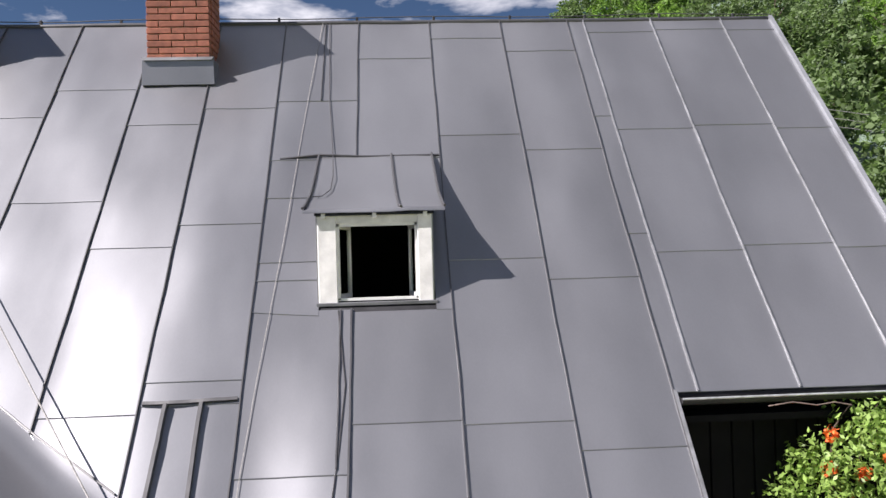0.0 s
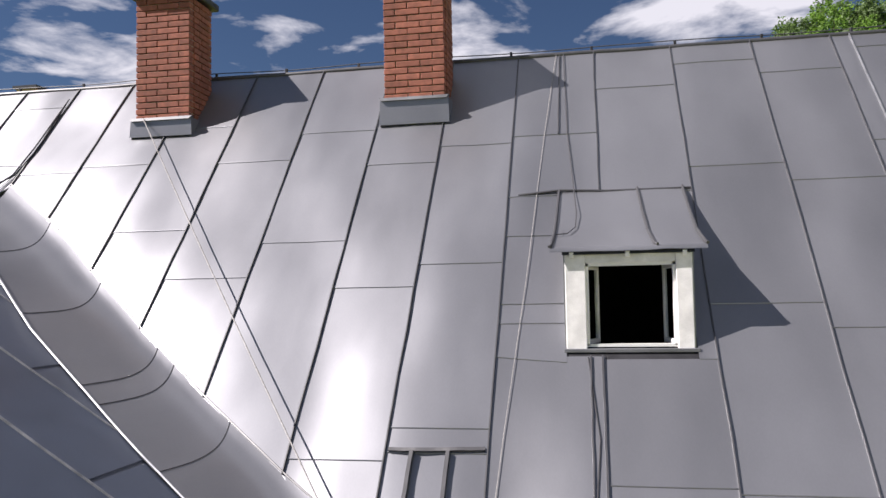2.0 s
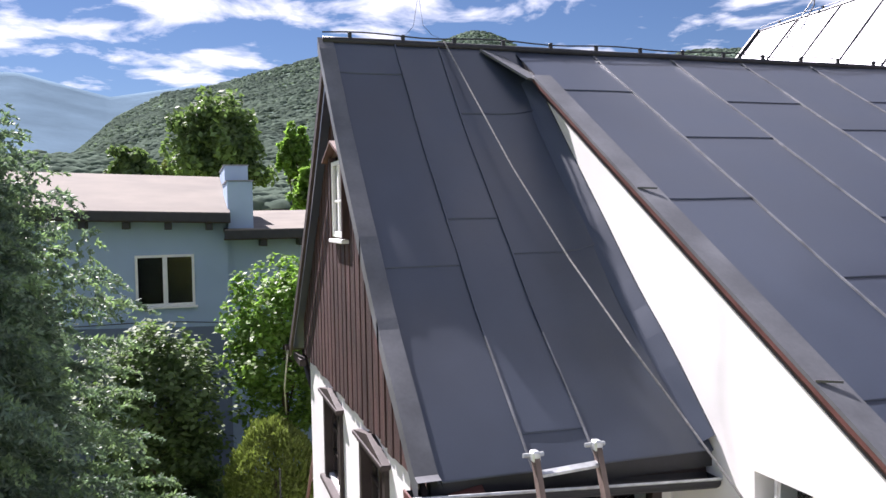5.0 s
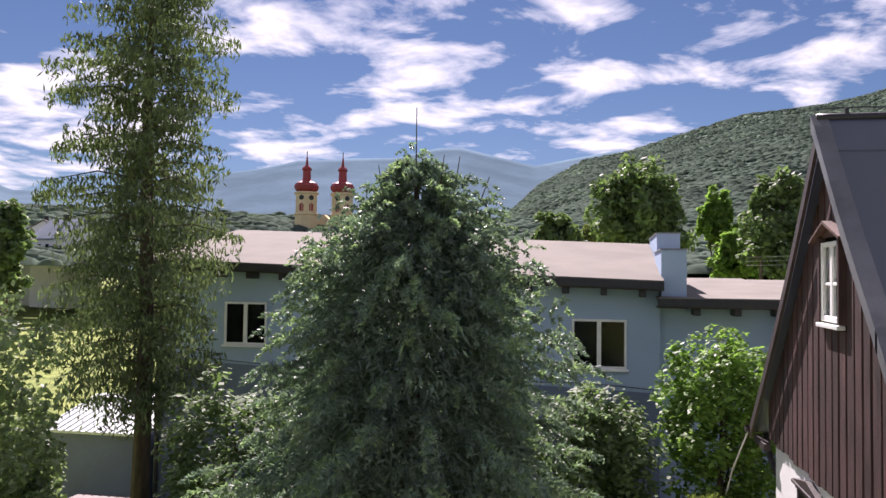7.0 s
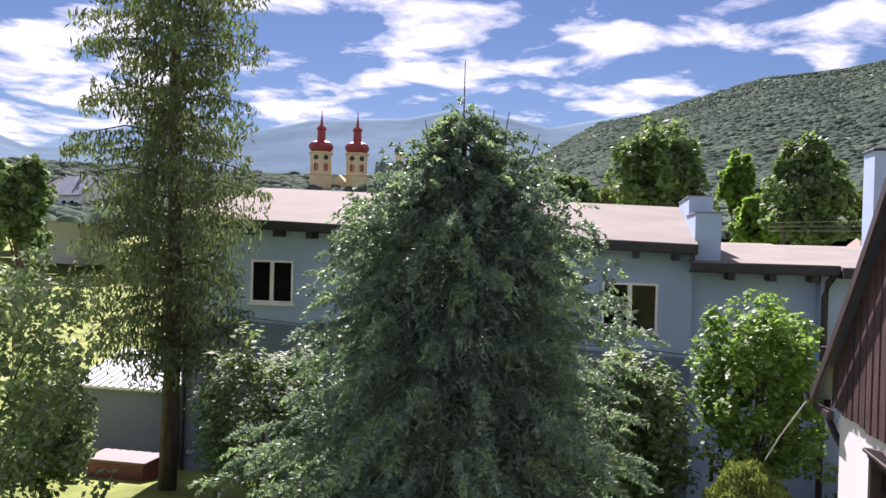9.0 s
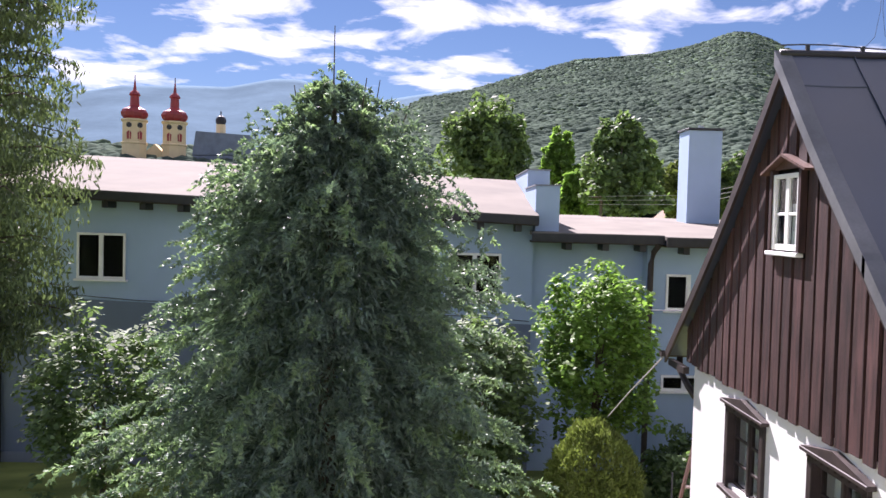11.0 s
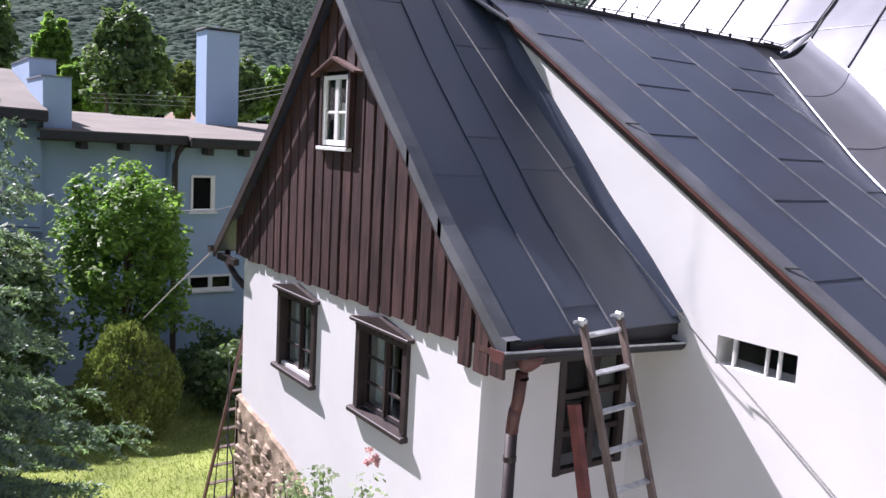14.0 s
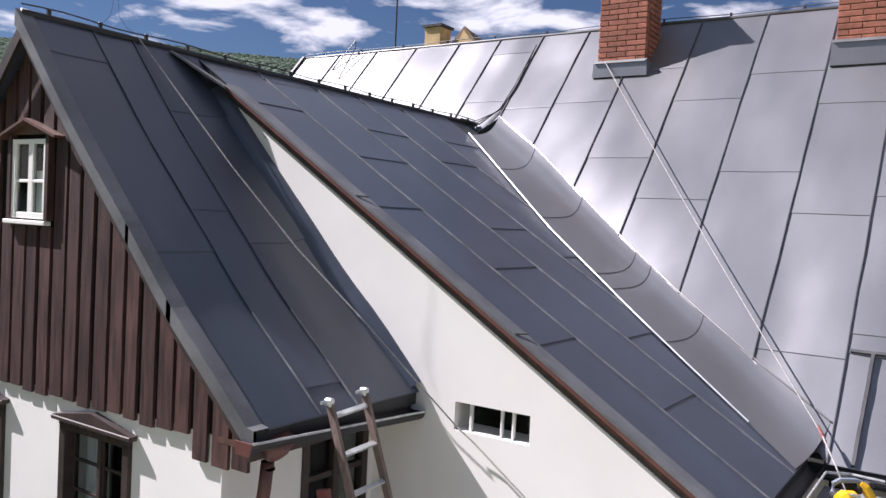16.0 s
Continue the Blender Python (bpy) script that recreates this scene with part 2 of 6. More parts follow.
def glass_material():
    m = bpy.data.materials.new("window_glass")
    m.use_nodes = True
    p = m.node_tree.nodes["Principled BSDF"]
    p.inputs["Base Color"].default_value = (0.85, 0.9, 0.9, 1)
    p.inputs["Roughness"].default_value = 0.03
    p.inputs["Transmission Weight"].default_value = 1.0
    p.inputs["IOR"].default_value = 1.22
    return m


M["glass"] = glass_material()


# ---- mesh helpers ----
def quad_box(bm, x0, x1, y0, y1, z0, z1):
    v = [bm.verts.new((x, y, z)) for z in (z0, z1) for y in (y0, y1) for x in (x0, x1)]
    for a in ((0, 2, 3, 1), (4, 5, 7, 6), (0, 1, 5, 4), (2, 6, 7, 3), (0, 4, 6, 2), (1, 3, 7, 5)):
        bm.faces.new([v[i] for i in a])
    return v


def box(x0, x1, y0, y1, z0, z1, bevel=0.0):
    bm = bmesh.new()
    quad_box(bm, x0, x1, y0, y1, z0, z1)
    if bevel:
        bmesh.ops.bevel(bm, geom=bm.edges[:], offset=bevel, segments=1, affect="EDGES")
    return bm


def prism(points, along, bm=None):
    """A solid from a flat outline, extruded by a vector."""
    bm = bm or bmesh.new()
    along = Vector(along)
    a = [bm.verts.new(p) for p in points]
    b = [bm.verts.new(Vector(p) + along) for p in points]
    bm.faces.new(a)
    bm.faces.new(b[::-1])
    n = len(a)
    for i in range(n):
        bm.faces.new((a[i], b[i], b[(i + 1) % n], a[(i + 1) % n]))
    bmesh.ops.recalc_face_normals(bm, faces=bm.faces[:])
    return bm


def tube(points, radius, seg=6, bm=None, closed=True):
    """A round bar along a line of points; radius is one number or one a point."""
    bm = bm or bmesh.new()
    pts = [Vector(p) for p in points]
    rings = []
    for i, p in enumerate(pts):
        d = (pts[min(i + 1, len(pts) - 1)] - pts[max(i - 1, 0)]).normalized()
        side = d.cross(Vector((0, 0, 1))) if abs(d.z) < 0.95 else d.cross(Vector((1, 0, 0)))
        side.normalize()
        up = side.cross(d)
        r = radius[i] if isinstance(radius, (list, tuple)) else radius
        rings.append([bm.verts.new(p + r * (math.cos(a) * side + math.sin(a) * up)) for a in [2 * math.pi * k / seg for k in range(seg)]])
    for a, b in zip(rings, rings[1:]):
        for k in range(seg):
            bm.faces.new((a[k], a[(k + 1) % seg], b[(k + 1) % seg], b[k]))
    if closed:
        bm.faces.new(rings[0][::-1])
        bm.faces.new(rings[-1])
    return bm


def beam(a, b, w, h, up=(0, 0, 1), bm=None):
    """A square bar from a to b, w wide and h high."""
    bm = bm or bmesh.new()
    a, b = Vector(a), Vector(b)
    d = (b - a).normalized()
    s = d.cross(Vector(up)).normalized() * w / 2
    u = s.cross(d).normalized() * h / 2
    v = [bm.verts.new(p + i * s + j * u) for p in (a, b) for i, j in ((-1, -1), (1, -1), (1, 1), (-1, 1))]
    for f in ((3, 2, 1, 0), (4, 5, 6, 7), (0, 1, 5, 4), (1, 2, 6, 5), (2, 3, 7, 6), (3, 0, 4, 7)):
        bm.faces.new([v[i] for i in f])
    bmesh.ops.recalc_face_normals(bm, faces=bm.faces[:])
    return bm


def part(name, bm, mat, parent=None, label="", smooth=False):
    me = bpy.data.meshes.new(name)
    bm.to_mesh(me)
    bm.free()
    return part_mesh(name, me, mat, parent, label, smooth)


def part_mesh(name, me, mat, parent=None, label="", smooth=False):
    if not me.materials:
        me.materials.append(mat)
    if smooth:
        me.polygons.foreach_set("use_smooth", [True] * len(me.polygons))
    ob = new(name, me)
    if parent:
        ob.parent = parent
        if parent.parent is None:
            ob.matrix_parent_inverse = Matrix.Translation(-parent.location)
    if label:
        ob["label"] = label
    return ob


def raw(name, verts, faces, mat, parent=None, label="", smooth=False):
    me = bpy.data.meshes.new(name)
    me.from_pydata([tuple(v) for v in verts], [], faces)
    return part_mesh(name, me, mat, parent, label, smooth)


def thing(name, label, category, group="", kind="", at=(0, 0, 0)):
    ob = new(name)
    ob.location = at
    return tagged(ob, label, category, group, kind)


def lerp(x, xs, ys):
    return float(np.interp(x, xs, ys))


rng = np.random.default_rng(7)


# ---- ground ----
def ground_z(x, y):
    """The garden falls gently from the house towards the blue building."""
    z = lerp(x, (-400, -120, -60, -24, -10, 0), (-4.0, -7.0, -8.2, -7.4, -5.15, -5.1))
    return z + 0.05 * noise.noise(Vector((x * 0.25, y * 0.25, 0))) * (1 if abs(x) < 60 else 0)


def build_ground():
    xs = np.concatenate([-np.geomspace(4500, 34, 24), np.arange(-32, 12, 0.8), np.geomspace(13, 4500, 22)])
    ys = np.concatenate([-np.geomspace(4500, 26, 22), np.arange(-25, 22, 0.8), np.geomspace(23, 4500, 22)])
    verts = [(x, y, ground_z(x, y)) for y in ys for x in xs]
    n = len(xs)
    faces = [(j * n + i, j * n + i + 1, (j + 1) * n + i + 1, (j + 1) * n + i) for j in range(len(ys) - 1) for i in range(n - 1)]
    ob = raw("ground", verts, faces, M["grass"], smooth=True)
    tagged(ob, "sunlit green lawn falling away from the house", "lawn", kind="structure")


build_ground()
# pale grey for an added ground sheet that brightens the shaded walls
M["gravel"] = material("bounce_gravel", (0.36, 0.34, 0.31), 0.95, 0.0, 0.2, 1.2, 45, 0.8, 0.02, "World", tint=(0.29, 0.27, 0.245), spec=0.15)


def build_bounce_yard():
    """Unseen gravel laid against the house to bounce neutral light onto its walls, a hand's width above the lawn."""
    xs, ys = np.linspace(-9.6, 9.0, 48), np.linspace(-4.5, 9.0, 36)
    verts = [(x + 0.35 * noise.noise(Vector((y * 0.4, 3, 0))) * (1 if i == 0 else 0), y, ground_z(x, y) + 0.03) for y in ys for i, x in enumerate(xs)]
    n = len(xs)
    faces = [(j * n + i, j * n + i + 1, (j + 1) * n + i + 1, (j + 1) * n + i) for j in range(len(ys) - 1) for i in range(n - 1)]
    ob = raw("yard", verts, faces, M["gravel"], smooth=True)
    tagged(ob, "unseen pale gravel beside the house, added for bounce light", "yard", kind="structure")


build_bounce_yard()

# ---- main house: roof planes ----
RIDGE_Y, RIDGE_Z = 10.53, 3.06
MAIN_K = 1.1437


def main_z(y):
    return -8.987 + MAIN_K * y


def sec_z(x):
    return -3.446 - 0.6192 * x


MAIN_N = Vector((0, -MAIN_K, 1)).normalized()
SEC_N = Vector((0.6192, 0, 1)).normalized()
VALLEY_X = (-7.48, -6.62, -4.81, -3.91, -2.98, -2.19)
VALLEY_MAIN_Y = (9.17, 8.73, 7.66, 7.16, 6.68, 6.30)
STRIP_X = (-7.36, -5.27, -3.82, -2.62, -2.31)
STRIP_Y = (8.14, 6.68, 5.98, 5.53, 5.42)


def main_bottom(x):
    if x > 2.33:
        return 6.78
    if x > -1.64:
        return 4.95
    if x > -2.19:
        return 6.04
    if x > -7.48:
        return lerp(x, VALLEY_X, VALLEY_MAIN_Y)
    return 9.17 - 0.55 * (-7.48 - x) * (1 if x < -8.1 else 0) - (0.25 if x < -8.1 else 0)


def sheet(parent, origin_fn, us, vs, normal, mat, amp=0.004, lip=True, seed=0):
    """One metal sheet: a slightly buckled grid over (u, v) with a folded lower edge; origin_fn maps u, v in 0..1 to its place."""
    nu, nv = us, vs
    verts, faces = [], []
    nrm = Vector(normal)
    for j in range(nv + 1):
        for i in range(nu + 1):
            u, v = i / nu, j / nv
            p = Vector(origin_fn(u, v))
            w = amp * (noise.noise(p * 1.3 + Vector((seed, 0, 0))) * 1.6 + noise.noise(p * 3.1)) * (4 * u * (1 - u)) ** 0.5
            verts.append(p + nrm * (w + 0.004 + 0.004 * (1 - v)))
    n = nu + 1
    for j in range(nv):
        for i in range(nu):
            faces.append((j * n + i, j * n + i + 1, (j + 1) * n + i + 1, (j + 1) * n + i))
    if lip:
        b = len(verts)
        down = (Vector(origin_fn(0.5, 0)) - Vector(origin_fn(0.5, 0.02))).normalized()
        for i in range(nu + 1):
            p = Vector(verts[i])
            verts += [p + nrm * 0.003 - down * 0.004, p + nrm * 0.003 + down * 0.004, p + down * 0.006 - nrm * 0.007]
        for i in range(nu):
            k = b + 3 * i
            faces += [(k, k + 1, k + 4, k + 3), (k + 1, k + 2, k + 5, k + 4)]
    return raw("metal_sheet", verts, faces, mat, parent, smooth=True)


def seam(parent, a, b, normal, mat, w=0.016, h=0.032, wave=0.006, steps=14):
    """A standing seam: a thin folded rib, not quite straight."""
    a, b, nrm = Vector(a), Vector(b), Vector(normal)
    d = (b - a).normalized()
    s = d.cross(nrm).normalized()
    verts, faces = [], []
    for i in range(steps + 1):
        p = a.lerp(b, i / steps)
        o = wave * noise.noise(p * 2.3) + wave * 0.6 * noise.noise(p * 7.0)
        lean = 0.008 * noise.noise(p * 1.1 + Vector((9, 0, 0)))
        p = p + s * o
        hh = h * (1 + 0.2 * noise.noise(p * 5.0))
        verts += [p - s * w / 2 - nrm * 0.004, p - s * (w / 2 - lean) + nrm * hh, p + s * (w / 2 + lean) + nrm * hh, p + s * w / 2 - nrm * 0.004]
    for i in range(steps):
        k = 4 * i
        for q in range(3):
            faces.append((k + q, k + q + 1, k + q + 5, k + q + 4))
    faces += [(3, 2, 1, 0), tuple(4 * steps + q for q in range(4))]
    return raw("standing_seam", verts, faces, mat, parent)


main_house = thing("main_house", "long old house under a steep grey sheet-metal roof", "house")
def deck_panel(a, b, p, q, r, s):
    """One stretch of the boarding: lower edge at p and q, upper edge at r and s."""
    bm = bmesh.new()
    v = [bm.verts.new((x, y, main_z(y) - o)) for o in (0.012, 0.10) for x, y in ((a, p), (b, q), (b, s), (a, r))]
    for f in ((0, 1, 2, 3), (7, 6, 5, 4), (0, 4, 5, 1), (1, 5, 6, 2), (2, 6, 7, 3), (3, 7, 4, 0)):
        bm.faces.new([v[i] for i in f])
    bmesh.ops.recalc_face_normals(bm, faces=bm.faces[:])
    return bm


def roof_deck():
    """The boarding under the sheets, cut to the eaves and the valley, with a hole behind the dormer."""
    back = prism([(-12.95, RIDGE_Y, RIDGE_Z - 0.01), (5.09, RIDGE_Y, RIDGE_Z - 0.01), (5.09, 15.0, -2.05), (-12.95, 15.0, -2.05)], (0, 0, -0.09))
    roof = part("roof", back, M["black"], main_house, "grey painted standing-seam sheet-metal roof")
    xs = [-12.95, -10.5, -8.2, -7.48, -6.62, -4.81, -3.91, -2.98, -2.19, -1.64, -0.70, 0.32, 2.33, 5.09]
    for a, b in zip(xs, xs[1:]):
        ya, yb = main_bottom(a + 0.002), main_bottom(b - 0.002)
        spans = [(ya, yb, RIDGE_Y, RIDGE_Y)]
        if a == -0.70:
            spans = [(ya, yb, 7.50, 7.50), (8.78, 8.78, RIDGE_Y, RIDGE_Y)]
        for p, q, r, s in spans:
            part("deck_panel", deck_panel(a, b, p, q, r, s), M["black"], roof)
    return roof


main_roof = roof_deck()
COLS = [
    (-12.95, -12.0, ()), (-12.0, -11.06, ()), (-11.06, -10.11, ()), (-10.11, -9.16, ()), (-9.16, -8.30, ()), (-8.30, -7.47, (10.24, 9.43)),
    (-7.47, -6.65, (9.30,)), (-6.65, -5.72, (9.36,)), (-5.72, -4.83, (9.80, 8.58)), (-4.83, -3.90, (9.32, 8.10)), (-3.90, -2.97, (9.64, 8.42, 7.22)),
    (-2.97, -2.16, (9.21, 7.99, 6.77)), (1.44, 2.33, (10.08, 8.85, 7.63, 6.45)), (0.51, 1.44, (10.27, 9.03, 7.81, 6.63)),
    (2.33, 2.55, (9.22, 8.00)), (2.55, 3.45, (10.34, 9.06, 7.83)), (3.45, 4.40, (10.37, 9.09, 7.87)), (4.40, 5.07, (10.35, 9.04, 7.83)),
]


def main_sheet(x0, x1, ylo0, ylo1, yhi, seed):
    def place(u, v):
        x = x0 + u * (x1 - x0)
        y = (ylo0 + u * (ylo1 - ylo0)) * (1 - v) + yhi * v
        return (x, y, main_z(y))
    n = max(2, int((yhi - min(ylo0, ylo1)) / 0.22))
    return sheet(main_roof, place, 5, n, MAIN_N, M["sheet"], 0.006, True, seed)


def column(x0, x1, joints, top=RIDGE_Y, low0=None, low1=None):
    low0 = main_bottom(x0 + 0.001) if low0 is None else low0
    low1 = main_bottom(x1 - 0.001) if low1 is None else low1
    cuts = [y for y in sorted(joints) if y > max(low0, low1) + 0.08 and y < top]
    lo = (low0, low1)
    for y in cuts + [top]:
        main_sheet(x0, x1, lo[0], lo[1], y, x0)
        lo = (y, y)


for x0, x1, joints in COLS:
    column(x0, x1, joints)
column(-2.16, -1.33, (9.39, 8.18, 6.97), low0=6.82, low1=6.82)
column(-2.16, -1.64, (), top=6.82, low0=6.04, low1=6.04)
column(-1.64, -1.33, (), top=6.82, low0=4.95, low1=4.95)
# the two columns that the dormer interrupts
column(-1.33, -0.40, (9.46,), low0=8.79, low1=8.79)
column(-1.33, -0.72, (8.41, 7.83, 7.68), top=8.79, low0=7.44, low1=7.40)
column(-1.33, -0.40, (6.37,), top=7.44)
column(-0.40, 0.51, (10.0,), low0=8.79, low1=8.79)
column(0.36, 0.51, (), top=8.79, low0=7.42, low1=7.42)
column(-0.40, 0.51, (6.66,), top=7.42)


def main_seam(x, y0=None, y1=RIDGE_Y, light=False, **k):
    y0 = main_bottom(x - 0.001) if y0 is None else y0
    seam(main_roof, (x, y0, main_z(y0)), (x, y1, main_z(y1)), MAIN_N, M["seam_light"] if light else M["seam"], **({"w": 0.010, "h": 0.026} | k))


for x in (-12.0, -11.06, -10.11, -9.16, -8.30, -7.47, -6.65, -5.72, -4.83, -3.90, -2.97, -2.16, -1.33, 0.51, 1.44, 2.33):
    main_seam(x)
for x in (2.55, 3.45, 4.40):
    main_seam(x, light=True, w=0.013)
main_seam(-0.40, 8.80)
main_seam(-0.42, 4.95, 7.44, w=0.016)
main_seam(-0.82, 9.46, 10.5, w=0.01)
main_seam(-0.52, 6.4, 7.44, w=0.012)
# the low step with its two folds
for a, b in (((-1.93, 6.82), (-1.96, 6.05)), ((-1.64, 6.82), (-1.63, 4.96))):
    seam(main_roof, (a[0], a[1], main_z(a[1])), (b[0], b[1], main_z(b[1])), MAIN_N, M["seam"], w=0.03, h=0.05)
seam(main_roof, (-2.13, 6.83, main_z(6.83)), (-1.35, 6.84, main_z(6.84)), MAIN_N, M["seam"], w=0.03, h=0.035, wave=0.012)


def ridge_cap(parent, a, b, r, mat, clips, clip_parent):
    """Rolled ridge sheet with a lightning cable on small clips."""
    a, b = Vector(a), Vector(b)
    n = 40
    pts = [a.lerp(b, i / n) + Vector((0, 0, 0.008 * noise.noise(a.lerp(b, i / n) * 1.4))) for i in range(n + 1)]
    part("ridge_cap", tube(pts, r, 8), mat, parent, smooth=True)
    up = [p + Vector((0, 0, r + 0.035 + 0.012 * math.sin(i * 0.9))) for i, p in enumerate(pts)]
    part("lightning_cable", tube(up, 0.007, 5), M["cable"], parent)
    for i in range(clips):
        p = a.lerp(b, (i + 0.5) / clips)
        part("cable_clip", box(p.x - 0.016, p.x + 0.016, p.y - 0.016, p.y + 0.016, p.z + r * 0.5, p.z + r + 0.045, 0.005), M["black"], clip_parent)


ridge_cap(main_house, (-12.95, RIDGE_Y, RIDGE_Z - 0.01), (5.09, RIDGE_Y, RIDGE_Z - 0.01), 0.035, M["seam"], 18, main_house)
# verge trims at both ends and along the low roof's end
part("verge_trim", beam((5.09, 6.74, main_z(6.74)), (5.09, RIDGE_Y, RIDGE_Z), 0.05, 0.09), M["zinc"], main_house)
part("verge_trim", beam((-12.97, 8.6, main_z(8.6)), (-12.97, RIDGE_Y, RIDGE_Z), 0.06, 0.10), M["black"], main_house)
part("verge_trim", beam((2.345, 4.95, main_z(4.95) - 0.02), (2.345, 6.80, main_z(6.80) - 0.02), 0.03, 0.08), M["seam_light"], main_house)


def gutter(name, a, b, r, parent, mat, drop=(0, 0, 0)):
    """A half-round gutter with a rolled front lip, along a to b; it opens upwards."""
    a, b = Vector(a), Vector(b)
    d = (b - a).normalized()
    s = d.cross(Vector((0, 0, 1))).normalized()
    bm = bmesh.new()
    rows = []
    for p in (a, b):
        ring = []
        for rr in (r, r - 0.006):
            for k in range(9):
                ang = math.pi * k / 8
                ring.append(bm.verts.new(p + s * rr * math.cos(ang) - Vector((0, 0, rr * math.sin(ang)))))
        rows.append(ring)
    for k in range(8):
        bm.faces.new((rows[0][k], rows[0][k + 1], rows[1][k + 1], rows[1][k]))
        bm.faces.new((rows[0][9 + k], rows[1][9 + k], rows[1][10 + k], rows[0][10 + k]))
    for ring in rows:
        bm.faces.new([ring[k] for k in range(9)])
    ob = part(name, bm, mat, parent)
    return s, ob


# eaves of the catslide with an inner corner, and of the short right-hand roof
gut = thing("corner_gutter", "dark metal eaves gutter with a pale rolled lip", "gutter")
gutter("trough", (-2.24, 5.97, main_z(6.02) - 0.02), (-1.69, 5.97, main_z(6.02) - 0.02), 0.075, gut, M["black"])
gutter("trough", (-2.24, 3.60, sec_z(-2.28) - 0.03), (-2.24, 5.97, sec_z(-2.28) - 0.03), 0.075, gut, M["black"])
part("lip", tube([(-2.12, 3.60, -2.06), (-2.12, 5.70, -2.06), (-1.95, 5.87, -2.08), (-1.70, 5.88, -2.09)], 0.011, 6), M["metal_pale"], gut, "pale rolled gutter lip")
gut2 = thing("eaves_gutter", "dark gutter under the short roof above the vine", "gutter")
gutter("trough", (2.37, 6.72, main_z(6.78) - 0.03), (5.09, 6.72, main_z(6.78) - 0.03), 0.07, gut2, M["black"])
part("lip", tube([(2.37, 6.645, -1.265), (5.09, 6.645, -1.265)], 0.010, 6), M["metal_pale"], gut2, "pale rolled gutter lip")

# walls of the main house
part("wall", box(-2.50, -1.62, 6.25, 6.45, -5.3, -2.10), M["plaster"], main_house, "white rendered wall under the low eaves")
part("wall", box(-1.60, 2.36, 5.25, 5.45, -5.3, -3.20), M["plaster"], main_house)
part("verge_trim", beam((-1.665, 4.95, main_z(4.95) - 0.02), (-1.665, 6.06, main_z(6.06) - 0.02), 0.03, 0.14), M["seam_light"], main_house)
part("side_wall", box(-1.62, -1.56, 5.45, 6.25, -5.3, -2.95), M["plaster"], main_house)
part("wall", box(5.00, 5.05, 7.12, 14.0, -5.3, -1.05), M["plaster"], main_house)
part("gable_wall", prism([(4.98, 7.2, -1.1), (4.98, 13.9, -1.1), (4.98, RIDGE_Y, RIDGE_Z - 0.2)], (0.07, 0, 0)), M["board"], main_house, "dark boarded gable")
part("gable_wall", prism([(-12.9, 8.9, -2), (-12.9, 13.9, -2), (-12.9, RIDGE_Y, RIDGE_Z - 0.2)], (0.07, 0, 0)), M["board"], main_house)
part("wall", box(-12.9, 5.0, 13.9, 14.05, -5.3, -1.2), M["plaster"], main_house)
# soffit and boards have the shade under the eaves painted in
part("soffit", box(2.37, 5.05, 6.80, 7.14, -1.50, -1.44), M["shade_black"], main_house, "dark eaves soffit, shade blackened into its colour")
shed_wall = part("timber_wall", box(2.36, 5.0, 7.14, 7.2, -5.3, -1.40), M["shade_black"], main_house, "dark boarded wall, eaves shade blackened into its colour")
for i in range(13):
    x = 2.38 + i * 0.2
    part("board", box(x, x + 0.185, 7.115, 7.14, -5.3, -1.42, 0.004), M["shade_black"], shed_wall)
part("side_wall", prism([(2.30, 5.45, -5.3), (2.30, 7.2, -5.3), (2.30, 7.2, main_z(7.2) - 0.14), (2.30, 5.45, main_z(5.45) - 0.14)], (0.06, 0, 0)), M["board"], main_house)
cw = part("cellar_window", box(-2.13, -1.85, 6.243, 6.262, -2.85, -2.30), M["shade_black"], main_house, "small dark window below the gutter")
for bx in ((-2.16, -2.12, -2.88, -2.27), (-1.86, -1.82, -2.88, -2.27)):
    part("frame", box(bx[0], bx[1], 6.225, 6.25, bx[2], bx[3]), M["frame_dark"], cw)
part("frame", box(-2.16, -1.82, 6.225, 6.25, -2.31, -2.27), M["frame_dark"], cw)


